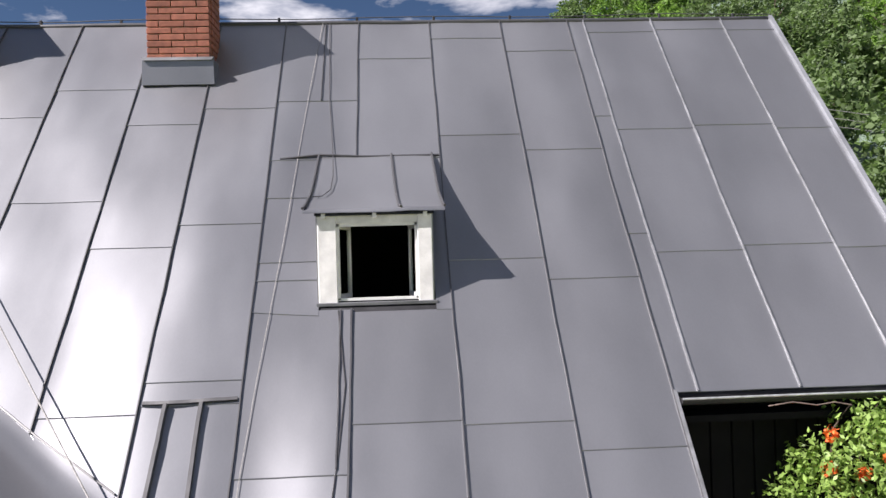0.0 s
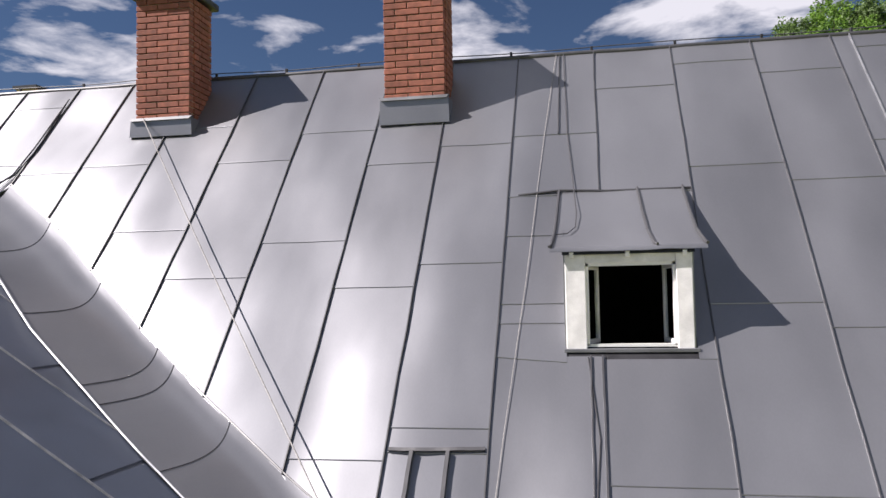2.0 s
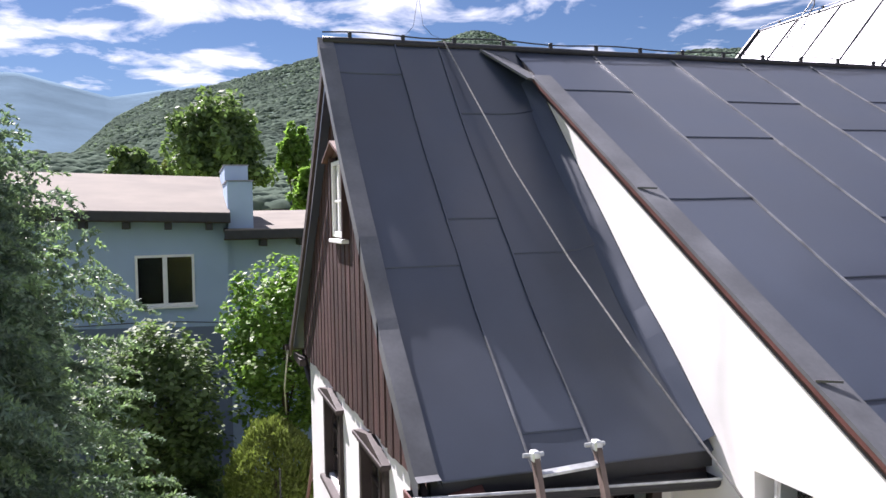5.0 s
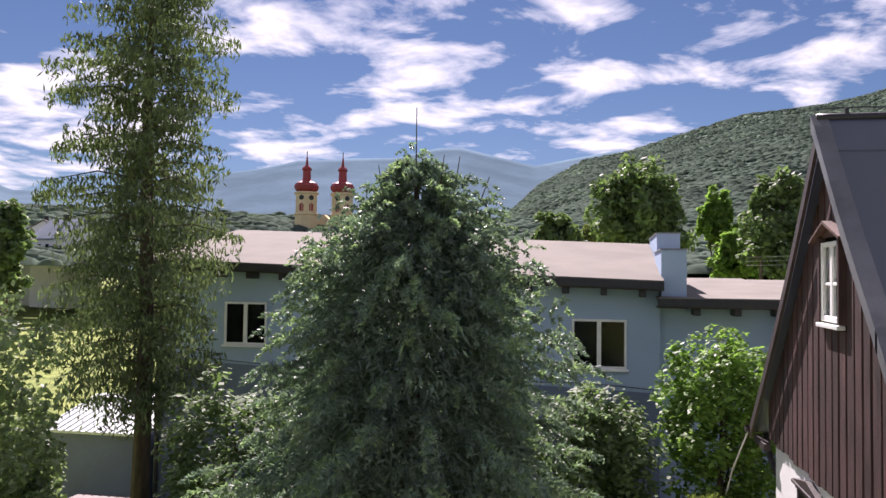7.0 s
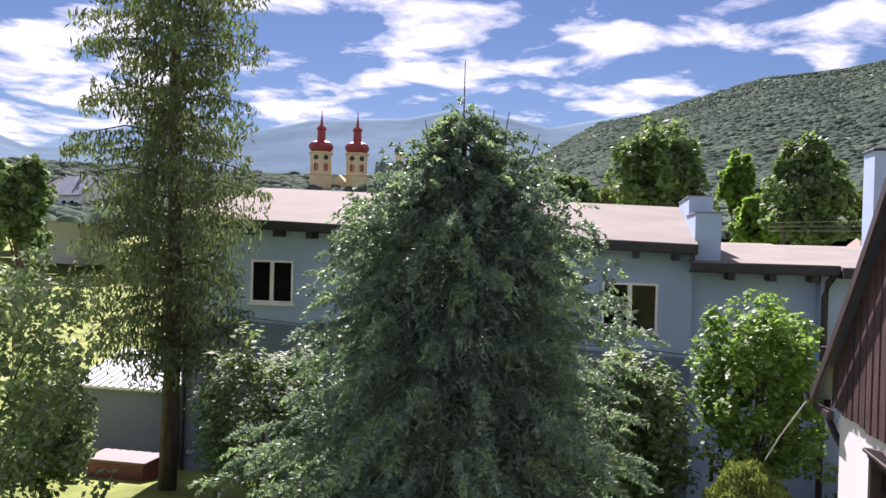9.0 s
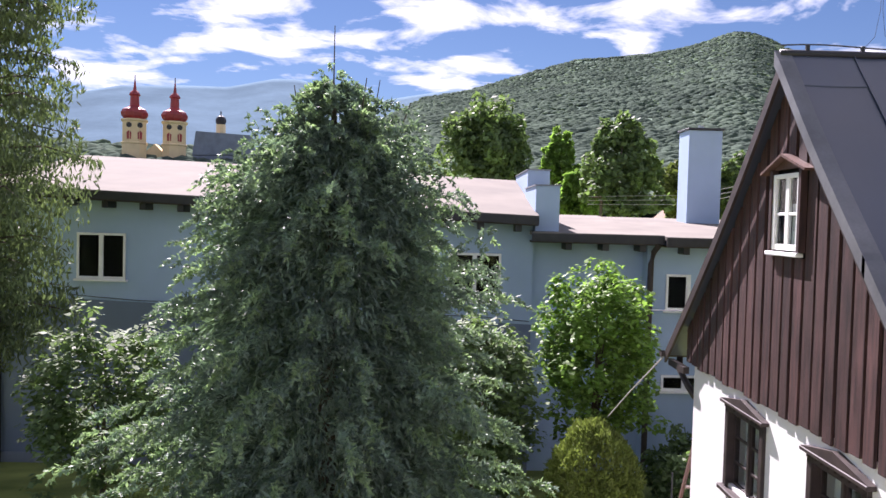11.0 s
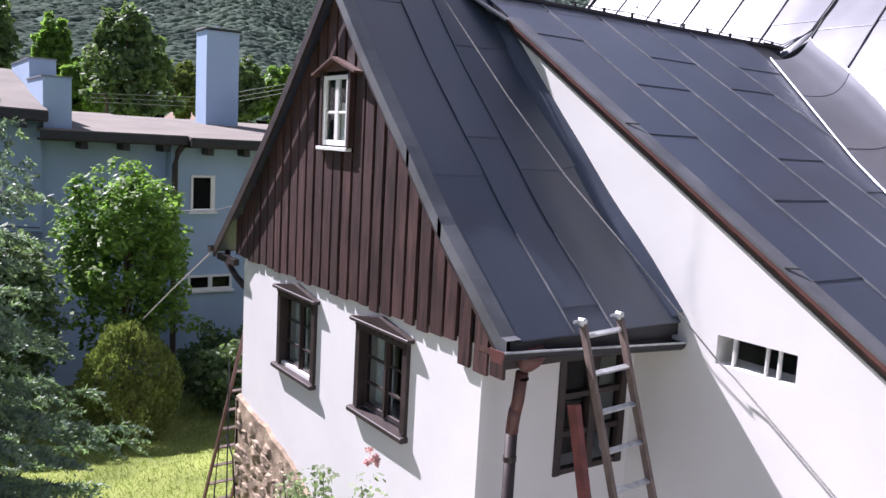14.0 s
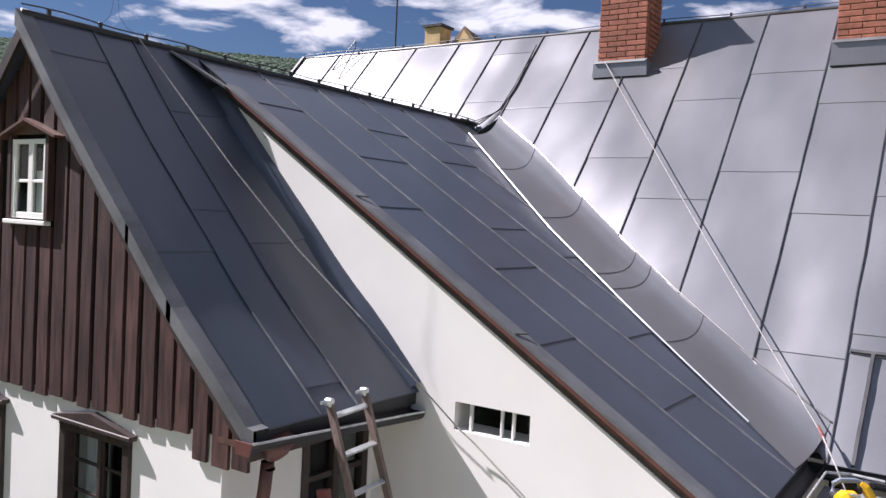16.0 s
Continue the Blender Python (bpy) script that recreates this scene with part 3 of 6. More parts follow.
# ---- curved valley between the two roofs ----
def valley():
    cuts = (0.0, 0.17, 0.37, 0.555, 0.60, 0.74, 1.0)
    holder = part("valley", tube([(-7.4, 8.8, 0.95), (-2.4, 6.1, -2.22)], 0.05, 6), M["black"], main_house, "curved grey sheet-metal valley with a bare strip")

    def point(s, c):
        mx = lerp(s, (0, 1), (VALLEY_X[0], VALLEY_X[-1]))
        my = lerp(mx, VALLEY_X, VALLEY_MAIN_Y)
        wx = lerp(s, (0, 1), (STRIP_X[0], STRIP_X[-1]))
        wy = lerp(wx, STRIP_X, STRIP_Y)
        m, w = Vector((mx, my, main_z(my))), Vector((wx, wy, sec_z(wx)))
        kx = (mx + wx) / 2 - 0.02
        k = Vector((kx, 4.845 - 0.5414 * kx, sec_z(kx)))
        g = 1.4
        p = (m * (1 - c) ** 2 + k * 2 * g * c * (1 - c) + w * c * c) / ((1 - c) ** 2 + 2 * g * c * (1 - c) + c * c)
        return p + Vector((0, 0, 0.012 + 0.006 * noise.noise(p * 2.0)))
    for a, b in zip(cuts, cuts[1:]):
        n, q = max(3, int((b - a) * 30)), 12
        verts, faces = [], []
        for i in range(n + 1):
            for j in range(q + 1):
                bow = 0.008 * 4 * (j / q) * (1 - j / q)
                s = a + (b - a) * i / n + (bow * (1 - i / n) if a > 0 else 0) + (bow * (i / n) if b < 1 else 0)
                verts.append(point(min(s, 1), j / q) + Vector((0, 0, 0.006 * (1 - i / n))))
        for i in range(n):
            for j in range(q):
                k = i * (q + 1) + j
                faces.append((k, k + 1, k + q + 2, k + q + 1))
        raw("valley_sheet", verts, faces, M["sheet"], holder, smooth=True)
        if a > 0:
            pts = [point(a + 0.008 * 4 * (j / q) * (1 - j / q), j / q) + Vector((0, 0, 0.007)) for j in range(q + 1)]
            part("fold", tube(pts, 0.005, 5), M["seam"], holder)
    edge = [point(i / 30, 0.0) + Vector((0, 0, 0.015)) for i in range(31)]
    part("fold", tube(edge, 0.009, 5), M["seam"], holder)
    strip = [point(i / 24, 1.0) + Vector((0, 0, 0.022)) for i in range(0, 23)]
    part("valley_strip", tube(strip, [0.013 - 0.006 * i / 22 for i in range(23)], 6), M["strip"], holder, "bare aluminium strip")


valley()
# ---- wing: low-pitched roof beside the valley ----
wing = thing("wing_house", "small gabled wing with brown boarded gable and white walls", "house")
WR_X, WR_Z = -7.80, 1.40
GABLE_Y, CHEEK_Y = 2.06, 3.70


def strip_y(x):
    return lerp(x, STRIP_X, STRIP_Y)


def sec_deck():
    bm = bmesh.new()
    xs = [WR_X, -7.36, -5.27, -3.82, -2.62, -2.30]
    y0 = 3.67
    for a, b in zip(xs, xs[1:]):
        v = [bm.verts.new((x, y, sec_z(x) - o)) for o in (0.012, 0.12) for x, y in ((a, y0), (b, y0), (b, strip_y(b) + 0.5), (a, strip_y(a) + 0.5))]
        for f in ((3, 2, 1, 0), (4, 5, 6, 7), (1, 5, 4, 0), (2, 6, 5, 1), (3, 7, 6, 2), (0, 4, 7, 3)):
            bm.faces.new([v[i] for i in f])
    bmesh.ops.recalc_face_normals(bm, faces=bm.faces[:])
    return part("extension_roof", bm, M["black"], wing, "dark blue-grey standing-seam roof with worn seams")


sec_roof = sec_deck()
SEC_COLS = [(3.66, 4.45, (-7.05, -5.51, -3.89)), (4.45, 5.29, (-6.31, -4.71, -3.13)), (5.29, 6.10, (-6.92, -5.27, -3.77)), (6.10, 6.94, (-6.46, -4.83)), (6.94, 8.2, (-7.0,))]
for y0, y1, joints in SEC_COLS:
    hi = WR_X
    for x in list(joints) + [-2.30]:
        lo = x
        while strip_y(lo) < y0 + 0.03 and lo > hi + 0.05:
            lo -= 0.05
        if lo > hi + 0.06:
            def place(u, v, hi=hi, lo=lo, y0=y0, y1=y1):
                xx = lo + v * (hi - lo)
                return (xx, y0 + u * (min(y1, strip_y(xx)) - y0), sec_z(xx))
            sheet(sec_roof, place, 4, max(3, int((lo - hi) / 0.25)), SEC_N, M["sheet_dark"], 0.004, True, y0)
        hi = x
for y in (4.45, 5.29, 6.10, 6.94):
    lo = -2.30
    while strip_y(lo) < y:
        lo -= 0.03
    seam(sec_roof, (WR_X + 0.05, y, sec_z(WR_X + 0.05)), (lo, y, sec_z(lo)), SEC_N, M["seam_light"], w=0.013, h=0.018, wave=0.006, steps=24)
# verge: metal edge sheet, brown board and its battens
part("verge_sheet", beam((-7.28, 3.70, sec_z(-7.28) + 0.012), (-2.28, 3.70, sec_z(-2.28) + 0.012), 0.17, 0.024), M["verge"], wing, "grey metal verge sheet")
part("verge_sheet", beam((-7.78, 3.40, sec_z(-7.78) + 0.0), (-7.28, 3.64, sec_z(-7.28) - 0.02), 0.20, 0.02), M["verge"], wing)
part("verge_board", beam((-7.28, 3.635, sec_z(-7.28) - 0.018), (-2.28, 3.635, sec_z(-2.28) - 0.018), 0.03, 0.036), M["brown_metal"], wing, "reddish brown verge board")
part("verge_board", beam((-7.26, 3.675, sec_z(-7.26) - 0.06), (-2.30, 3.675, sec_z(-2.3) - 0.06), 0.04, 0.045), M["brown_wood"], wing)
for x in (-5.58, -3.98):
    part("verge_clip", beam((x - 0.02, 3.62, sec_z(x) + 0.04), (x + 0.03, 3.74, sec_z(x) + 0.035), 0.012, 0.012), M["seam"], wing)

# ---- wing: steep roof with a bell-cast foot ----
PROF_D = (0.0, 0.73, 1.24, 1.57, 2.04, 2.53, 2.90)
PROF_Z = (1.40, 0.57, 0.04, -0.29, -0.77, -1.20, -1.53)
FAR_D = (0.0, 0.57, 1.32, 2.22, 3.15)
FAR_Z = (1.40, 0.77, 0.0, -0.83, -1.64)


def steep_z(d):
    i = np.clip(np.searchsorted(PROF_D, d) - 1, 0, len(PROF_D) - 2)
    m = [(PROF_Z[k + 1] - PROF_Z[k]) / (PROF_D[k + 1] - PROF_D[k]) for k in range(len(PROF_D) - 1)]
    t = [m[0]] + [(a + b) / 2 for a, b in zip(m, m[1:])] + [m[-1]]
    h = PROF_D[i + 1] - PROF_D[i]
    s = (d - PROF_D[i]) / h
    return ((2 * s ** 3 - 3 * s ** 2 + 1) * PROF_Z[i] + (s ** 3 - 2 * s ** 2 + s) * h * t[i] + (-2 * s ** 3 + 3 * s ** 2) * PROF_Z[i + 1] + (s ** 3 - s ** 2) * h * t[i + 1])


def steep_deck(sign, y0, y1, parent, mat):
    n = 16
    verts, faces = [], []
    for i in range(n + 1):
        d = (2.88 if sign > 0 else 3.12) * i / n
        z = steep_z(d) if sign > 0 else lerp(d, FAR_D, FAR_Z)
        for o in (0.012, 0.12):
            for y in (y0, y1):
                verts.append((WR_X + sign * d, y, z - o))
    for i in range(n):
        k = 4 * i
        faces += [(k, k + 1, k + 5, k + 4), (k + 2, k + 6, k + 7, k + 3), (k, k + 4, k + 6, k + 2), (k + 1, k + 3, k + 7, k + 5)]
    faces += [(0, 2, 3, 1), (4 * n, 4 * n + 1, 4 * n + 3, 4 * n + 2)]
    return raw("roof", verts, faces, mat, parent, "dark blue-grey steep sheet roof flaring at the eaves")


steep_roof = steep_deck(1, 1.95, 3.75, wing, M["black"])
far_roof = steep_deck(-1, 1.95, 9.0, wing, M["sheet_dark"])
STEEP_COLS = [(1.98, 2.53, (0.27, 1.73)), (2.53, 2.93, (1.42, 2.72)), (2.93, 3.69, (0.59, 1.67))]
for y0, y1, joints in STEEP_COLS:
    hi = 0.0
    for d in list(joints) + [2.90]:
        def place(u, v, hi=hi, lo=d, y0=y0, y1=y1):
            dd = lo + v * (hi - lo)
            y = y0 + u * (y1 - y0)
            turn = max(0.0, (y - 3.25) / 0.45) ** 2 * 0.09 * min(1, dd / 0.8) * max(0.0, min(1, (2.90 - dd) / 0.5))
            return (WR_X + dd, y, steep_z(min(dd, 2.90)) + turn)
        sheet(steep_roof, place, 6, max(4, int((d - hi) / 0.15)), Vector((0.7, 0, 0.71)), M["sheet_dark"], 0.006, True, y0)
        hi = d
for y in (2.53, 2.93):
    for k in range(12):
        a, b = 2.89 * k / 12, 2.89 * (k + 1) / 12
        nn = Vector((0.75, 0, 0.66))
        seam(steep_roof, (WR_X + a, y, steep_z(a)), (WR_X + b, y, steep_z(b)), nn, M["seam_light"] if k > 8 else M["sheet_dark"], w=0.011, h=0.018, wave=0.003, steps=3)
# verge flashing on the gable edge, lapped in three lengths
for a, b in ((-0.02, 1.60), (1.56, 2.10), (2.05, 2.95)):
    n = 14
    verts, faces = [], []
    for i in range(n + 1):
        d = a + (b - a) * i / n
        z = steep_z(max(0, min(d, 2.90)))
        lift = 0.03 + (0.006 if i == 0 else 0)
        verts += [(WR_X + d, 1.86, z - 0.10), (WR_X + d, 1.86, z + lift), (WR_X + d, 1.99, z + lift), (WR_X + d, 2.0, z - 0.01)]
    for i in range(n):
        for q in range(3):
            faces.append((4 * i + q, 4 * i + q + 1, 4 * i + q + 5, 4 * i + q + 4))
    raw("verge_flashing", verts, faces, M["verge"], wing, "grey folded verge flashing")
for sign in (1, -1):
    for k in range(8):
        reach = 2.88 if sign > 0 else 3.12
        a, b = reach * k / 8, reach * (k + 1) / 8
        za, zb = (steep_z(a), steep_z(b)) if sign > 0 else (lerp(a, FAR_D, FAR_Z), lerp(b, FAR_D, FAR_Z))
        part("barge_board", prism([(WR_X + sign * a, 1.90, za - 0.06), (WR_X + sign * b, 1.90, zb - 0.06), (WR_X + sign * b, 1.90, zb - 0.20), (WR_X + sign * a, 1.90, za - 0.20)], (0, 0.03, 0)), M["frame_dark"], wing)
# upstand flashing where the steep roof meets the cheek wall
for a, b in ((0.35, 1.35), (1.30, 2.02), (1.97, 2.88)):
    n = 5
    verts, faces = [], []
    for i in range(n + 1):
        d = a + (b - a) * i / n
        z = steep_z(d) + 0.07 * min(1, d / 0.8) * max(0.0, min(1, (2.90 - d) / 0.5))
        off = 0.006 if i == 0 else 0
        verts += [(WR_X + d, 3.56, z - 0.02), (WR_X + d, 3.60 - off, z + 0.015), (WR_X + d + 0.04, 3.685 - off, z + 0.07), (WR_X + d + 0.04, 3.70, z + 0.07)]
    for i in range(n):
        for q in range(3):
            faces.append((4 * i + q, 4 * i + q + 1, 4 * i + q + 5, 4 * i + q + 4))
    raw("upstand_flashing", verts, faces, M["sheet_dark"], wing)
ridge_cap(wing, (WR_X, 1.90, WR_Z + 0.01), (WR_X, 9.02, WR_Z - 0.02), 0.035, M["black"], 15, wing)

# ---- wing: walls ----
def cheek_wall():
    """The triangular white wall with its slit window."""
    xs = [WR_X + 0.1, -6.6, -5.75, -4.54, -3.87, -3.0, -2.42]
    for a, b in zip(xs, xs[1:]):
        za, zb = sec_z(a) - 0.13, sec_z(b) - 0.13
        floor = -5.3 if a > -5.8 else -1.9
        spans = [(floor, floor, za, zb)]
        if abs(a + 4.54) < 0.01:
            spans = [(floor, floor, -1.775, -1.775), (-1.55, -1.55, za, zb)]
        for p, q, r, s in spans:
            part("cheek_wall", prism([(a, CHEEK_Y, p), (b, CHEEK_Y, q), (b, CHEEK_Y, s), (a, CHEEK_Y, r)], (0, 0.35, 0)), M["plaster"], wing, "white rendered triangular cheek wall")


cheek_wall()
part("east_wall", box(-2.60, -2.42, 4.05, 6.25, -5.3, -2.12), M["plaster"], wing)
slit = thing("slit_window", "narrow dark three-pane window set in the white cheek wall", "window")
# recess darkness painted on a black back sheet
part("back", box(-4.54, -3.87, 3.99, 4.02, -1.775, -1.55), M["shade_black"], slit)
part("pane", box(-4.40, -3.88, 3.755, 3.76, -1.77, -1.56), M["glass"], slit)
for x, w in ((-4.42, 0.022), (-4.14, 0.016), (-4.04, 0.018)):
    part("mullion", box(x, x + w, 3.73, 3.77, -1.775, -1.55, 0.003), M["weathered_white"], slit)
part("sill", box(-4.54, -3.87, 3.735, 3.80, -1.79, -1.77, 0.004), M["weathered_white"], slit, "chipped pale sill")

# gable: white wall below, brown boards above
BOARD_Z = -1.72


def gable_wall():
    xs = [-10.22, -9.04, -8.20, -7.20, -6.40, -5.35]
    for i, (a, b) in enumerate(zip(xs, xs[1:])):
        for z0, z1 in (((-5.5, -2.72), (-1.95, -1.60)) if i % 2 else ((-5.5, -1.60),)):
            part("gable_wall", box(a, b, GABLE_Y, GABLE_Y + 0.4, z0, z1), M["plaster"], wing, "white rendered gable wall")


gable_wall()
part("side_wall", box(-5.70, -5.35, GABLE_Y + 0.4, 2.86, -5.5, -1.60), M["plaster"], wing, "white rendered side wall under the eaves")
part("side_wall", box(-5.70, -5.35, 2.86, 3.60, -5.5, -2.82), M["plaster"], wing)
part("side_wall", box(-5.70, -5.35, 3.60, 3.72, -5.5, -1.60), M["plaster"], wing)
part("side_wall", box(-5.70, -5.35, 2.86, 3.60, -1.84, -1.60), M["plaster"], wing)
part("west_wall", box(-10.22, -9.9, GABLE_Y + 0.4, 9.0, -6.0, -1.4), M["plaster"], wing)
# black backing paints shade into the gaps between the boards
back = part("gable_boarding", prism([(WR_X - 2.7, 2.05, BOARD_Z + 0.05), (WR_X + 2.60, 2.05, BOARD_Z + 0.05), (WR_X + 1.57, 2.05, -0.42), (WR_X, 2.05, 1.28), (WR_X - 1.32, 2.05, -0.13)], (0, 0.05, 0)),
            M["shade_black"], wing, "dark brown vertical gable boarding")
WIN_X0, WIN_X1, WIN_Z0, WIN_Z1 = -8.02, -7.50, -0.28, 0.38


def board_top(x):
    d = x - WR_X
    return (steep_z(min(2.85, d)) if d > 0 else lerp(-d, FAR_D, FAR_Z)) - 0.14


x = WR_X - 2.62
while x < WR_X + 2.60:
    w = 0.15 + 0.012 * math.sin(x * 9.1)
    pieces = []
    top0 = board_top(x)
    top1 = board_top(x + w)
    low = BOARD_Z - 0.015 * math.sin(x * 23.0) + (-0.14 if x + w > WR_X + 2.25 else 0)
    if x < WIN_X1 + 0.06 and x + w > WIN_X0 - 0.06:
        pieces = [(low, WIN_Z0 - 0.06, WIN_Z0 - 0.06), (WIN_Z1 + 0.05, top0, top1)]
    else:
        pieces = [(low, top0, top1)]
    for a, b, c in pieces:
        if min(b, c) > a + 0.03:
            part("board", prism([(x, 2.022, a), (x + w, 2.022, a), (x + w, 2.022, c), (x, 2.022, b)], (0, 0.026, 0)), M["board"], back)
    x += 0.2


def casement(name, x0, x1, z0, z1, y, frame_mat, bar_mat, rows, label, deep=0.045, pediment=True, wide=0.07):
    """A two-leaf wooden window: architrave, sill, pediment, two sashes with glazing bars, panes, and a near-black sheet
    that paints the room's darkness.
    """
    w = thing(name, label, "window")
    part("room", box(x0, x1, y + 0.42, y + 0.44, z0, z1), M["shade_black"], w)
    part("curtain", box(x0 + 0.05, x0 + (x1 - x0) * 0.46, y + deep + 0.10, y + deep + 0.105, z0 + 0.04, z1 - 0.04), M["curtain"], w, "pale net curtain")
    for a in ((x0 - wide, x0 + 0.01, z0 - 0.01, z1 + 0.02), (x1 - 0.01, x1 + wide, z0 - 0.01, z1 + 0.02), (x0 - wide, x1 + wide, z1, z1 + wide)):
        part("architrave", box(a[0], a[1], y - 0.035, y + deep + 0.06, a[2], a[3], 0.005), frame_mat, w)
    part("sill", box(x0 - 0.13, x1 + 0.09, y - 0.075, y + 0.06, z0 - 0.07, z0 - 0.02, 0.008), frame_mat, w)
    if pediment:
        zc = z1 + wide
        part("cornice", box(x0 - 0.13, x1 + 0.13, y - 0.075, y + 0.0, zc, zc + 0.035, 0.006), frame_mat, w)
        part("pediment", prism([(x0 - 0.13, y - 0.065, zc + 0.036), (x1 + 0.13, y - 0.065, zc + 0.036), ((x0 + x1) / 2, y - 0.065, zc + 0.13)], (0, 0.065, 0)), frame_mat, w)
        for k in range(9):
            dx = x0 - 0.04 + (x1 - x0 + 0.06) * k / 8
            part("dentil", box(dx, dx + 0.035, y - 0.055, y - 0.03, zc - 0.03, zc - 0.002), frame_mat, w)
    xm = (x0 + x1) / 2
    for a, b in ((x0, xm - 0.012), (xm + 0.012, x1)):
        s = part("sash", box(a, a + 0.035, y + deep, y + deep + 0.035, z0, z1), frame_mat if not bar_mat else bar_mat, w)
        for q in ((b - 0.035, b, z0, z1), (a, b, z0, z0 + 0.045), (a, b, z1 - 0.04, z1)):
            part("rail", box(q[0], q[1], y + deep - 0.002, y + deep + 0.033, q[2], q[3], 0.003), bar_mat or frame_mat, s)
        for k in range(1, rows):
            z = z0 + (z1 - z0) * k / rows
            part("glazing_bar", box(a + 0.03, b - 0.03, y + deep - 0.004, y + deep + 0.02, z - 0.011, z + 0.011), frame_mat, s)
        for k in range(rows):
            part("pane", box(a + 0.034, b - 0.034, y + deep + 0.012, y + deep + 0.016, z0 + (z1 - z0) * k / rows + 0.012, z0 + (z1 - z0) * (k + 1) / rows - 0.012), M["glass"], s)
    part("post", box(xm - 0.02, xm + 0.02, y + deep - 0.02, y + deep + 0.03, z0, z1, 0.004), bar_mat or frame_mat, w)
    return w


casement("gable_window", -9.03, -8.21, -2.74, -1.97, GABLE_Y, M["frame_dark"], None, 3, "dark brown wooden casement window with a pediment in the white gable wall")
casement("gable_window", -7.19, -6.41, -2.69, -1.95, GABLE_Y, M["frame_dark"], None, 3, "dark brown wooden casement window above the climbing rose")

att = thing("attic_window", "small white two-leaf attic window under a little gabled hood", "window")
# thin black sheet paints the dark behind the attic panes
part("room", box(WIN_X0, WIN_X1, 2.044, 2.048, WIN_Z0, WIN_Z1), M["shade_black"], att)
part("curtain", box(WIN_X0 + 0.3, WIN_X1 - 0.02, 2.034, 2.038, WIN_Z0 + 0.03, WIN_Z0 + 0.40), M["curtain"], att, "pale net curtain")
lift = 0.0
for q in ((WIN_X0, WIN_X0 + 0.05, WIN_Z0, WIN_Z1), (WIN_X1 - 0.05, WIN_X1, WIN_Z0, WIN_Z1), (WIN_X0, WIN_X1, WIN_Z1 - 0.04, WIN_Z1), (WIN_X0, WIN_X1, WIN_Z0, WIN_Z0 + 0.05), (-7.79, -7.72, WIN_Z0, WIN_Z1), (WIN_X0, WIN_X1, 0.02, 0.045)):
    lift += 0.003
    part("sash_bar", box(q[0], q[1], 1.980 + lift, 2.025 + lift * 0.3, q[2], q[3], 0.004), M["white_paint"], att)
part("pane", box(WIN_X0 + 0.05, -7.79, 2.01, 2.014, WIN_Z0 + 0.05, WIN_Z1 - 0.04), M["glass"], att)
part("pane", box(-7.72, WIN_X1 - 0.05, 2.01, 2.014, WIN_Z0 + 0.05, WIN_Z1 - 0.04), M["glass"], att)
part("sill", box(WIN_X0 - 0.10, WIN_X1 + 0.02, 1.965, 2.03, WIN_Z0 - 0.05, WIN_Z0 - 0.015, 0.005), M["white_paint"], att)
for sx in (WIN_X0 - 0.05, WIN_X1 + 0.005):
    part("jamb", box(sx, sx + 0.045, 1.97, 2.03, WIN_Z0 - 0.01, WIN_Z1 + 0.04), M["board"], att)
apex = (-7.77, 0.54)
for ex in (-8.20, -7.31):
    part("hood_board", beam((ex, 1.985, 0.39), (apex[0], 1.985, apex[1]), 0.11, 0.022, up=(0, 0, 1)), M["brown_wood"], att, "little weathered hood board")
part("hood_panel", prism([(-8.10, 2.0, 0.42), (-7.46, 2.0, 0.42), (apex[0], 2.0, 0.55)], (0, 0.02, 0)), M["brown_wood"], att)

# eaves: soffit, gutter, hopper and downpipe at the corner
part("soffit", box(-5.35, -5.0, 2.02, 3.69, -1.70, -1.66), M["brown_wood"], wing)
part("fascia", box(-5.0, -4.965, 1.95, 3.69, -1.74, -1.56), M["frame_dark"], wing)
wg = thing("wing_gutter", "dark half-round eaves gutter with a pale lip on brown brackets", "gutter")
gutter("trough", (-4.89, 3.69, -1.68), (-4.89, 1.82, -1.57), 0.075, wg, M["black"])
part("lip", tube([(-4.815, 1.82, -1.568), (-4.815, 3.69, -1.678)], 0.009, 6), M["metal_pale"], wg, "worn pale gutter lip")
part("end_cap", prism([(-4.97, 1.81, -1.565), (-4.81, 1.81, -1.565), (-4.83, 1.81, -1.65), (-4.95, 1.81, -1.65)], (0, 0.012, 0)), M["brown_metal"], wg)
dp = thing("downpipe", "reddish brown rain hopper and cranked downpipe at the white corner", "downpipe")
part("hopper", tube([(-4.900, 2.140, -1.60), (-4.940, 2.150, -1.66), (-5.000, 2.170, -1.74), (-5.030, 2.180, -1.84)], [0.105, 0.10, 0.07, 0.046], 12), M["brown_metal"], dp, smooth=True)
part("pipe", tube([(-5.040, 2.180, -1.80), (-5.060, 2.175, -2.02), (-5.080, 2.170, -2.12)], 0.046, 10), M["brown_metal"], dp, smooth=True)
part("elbow", tube([(-5.075, 2.170, -2.08), (-5.085, 2.170, -2.14), (-5.095, 2.170, -2.20), (-5.100, 2.170, -2.27)], 0.048, 10), M["brown_metal"], dp, smooth=True)
part("pipe", tube([(-5.100, 2.170, -2.24), (-5.105, 2.170, -5.1)], 0.044, 10), M["frame_dark"], dp, smooth=True)
for z in (-2.45, -3.8):
    part("collar", tube([(-5.102, 2.17, z), (-5.102, 2.17, z - 0.04)], 0.050, 10), M["frame_dark"], dp)

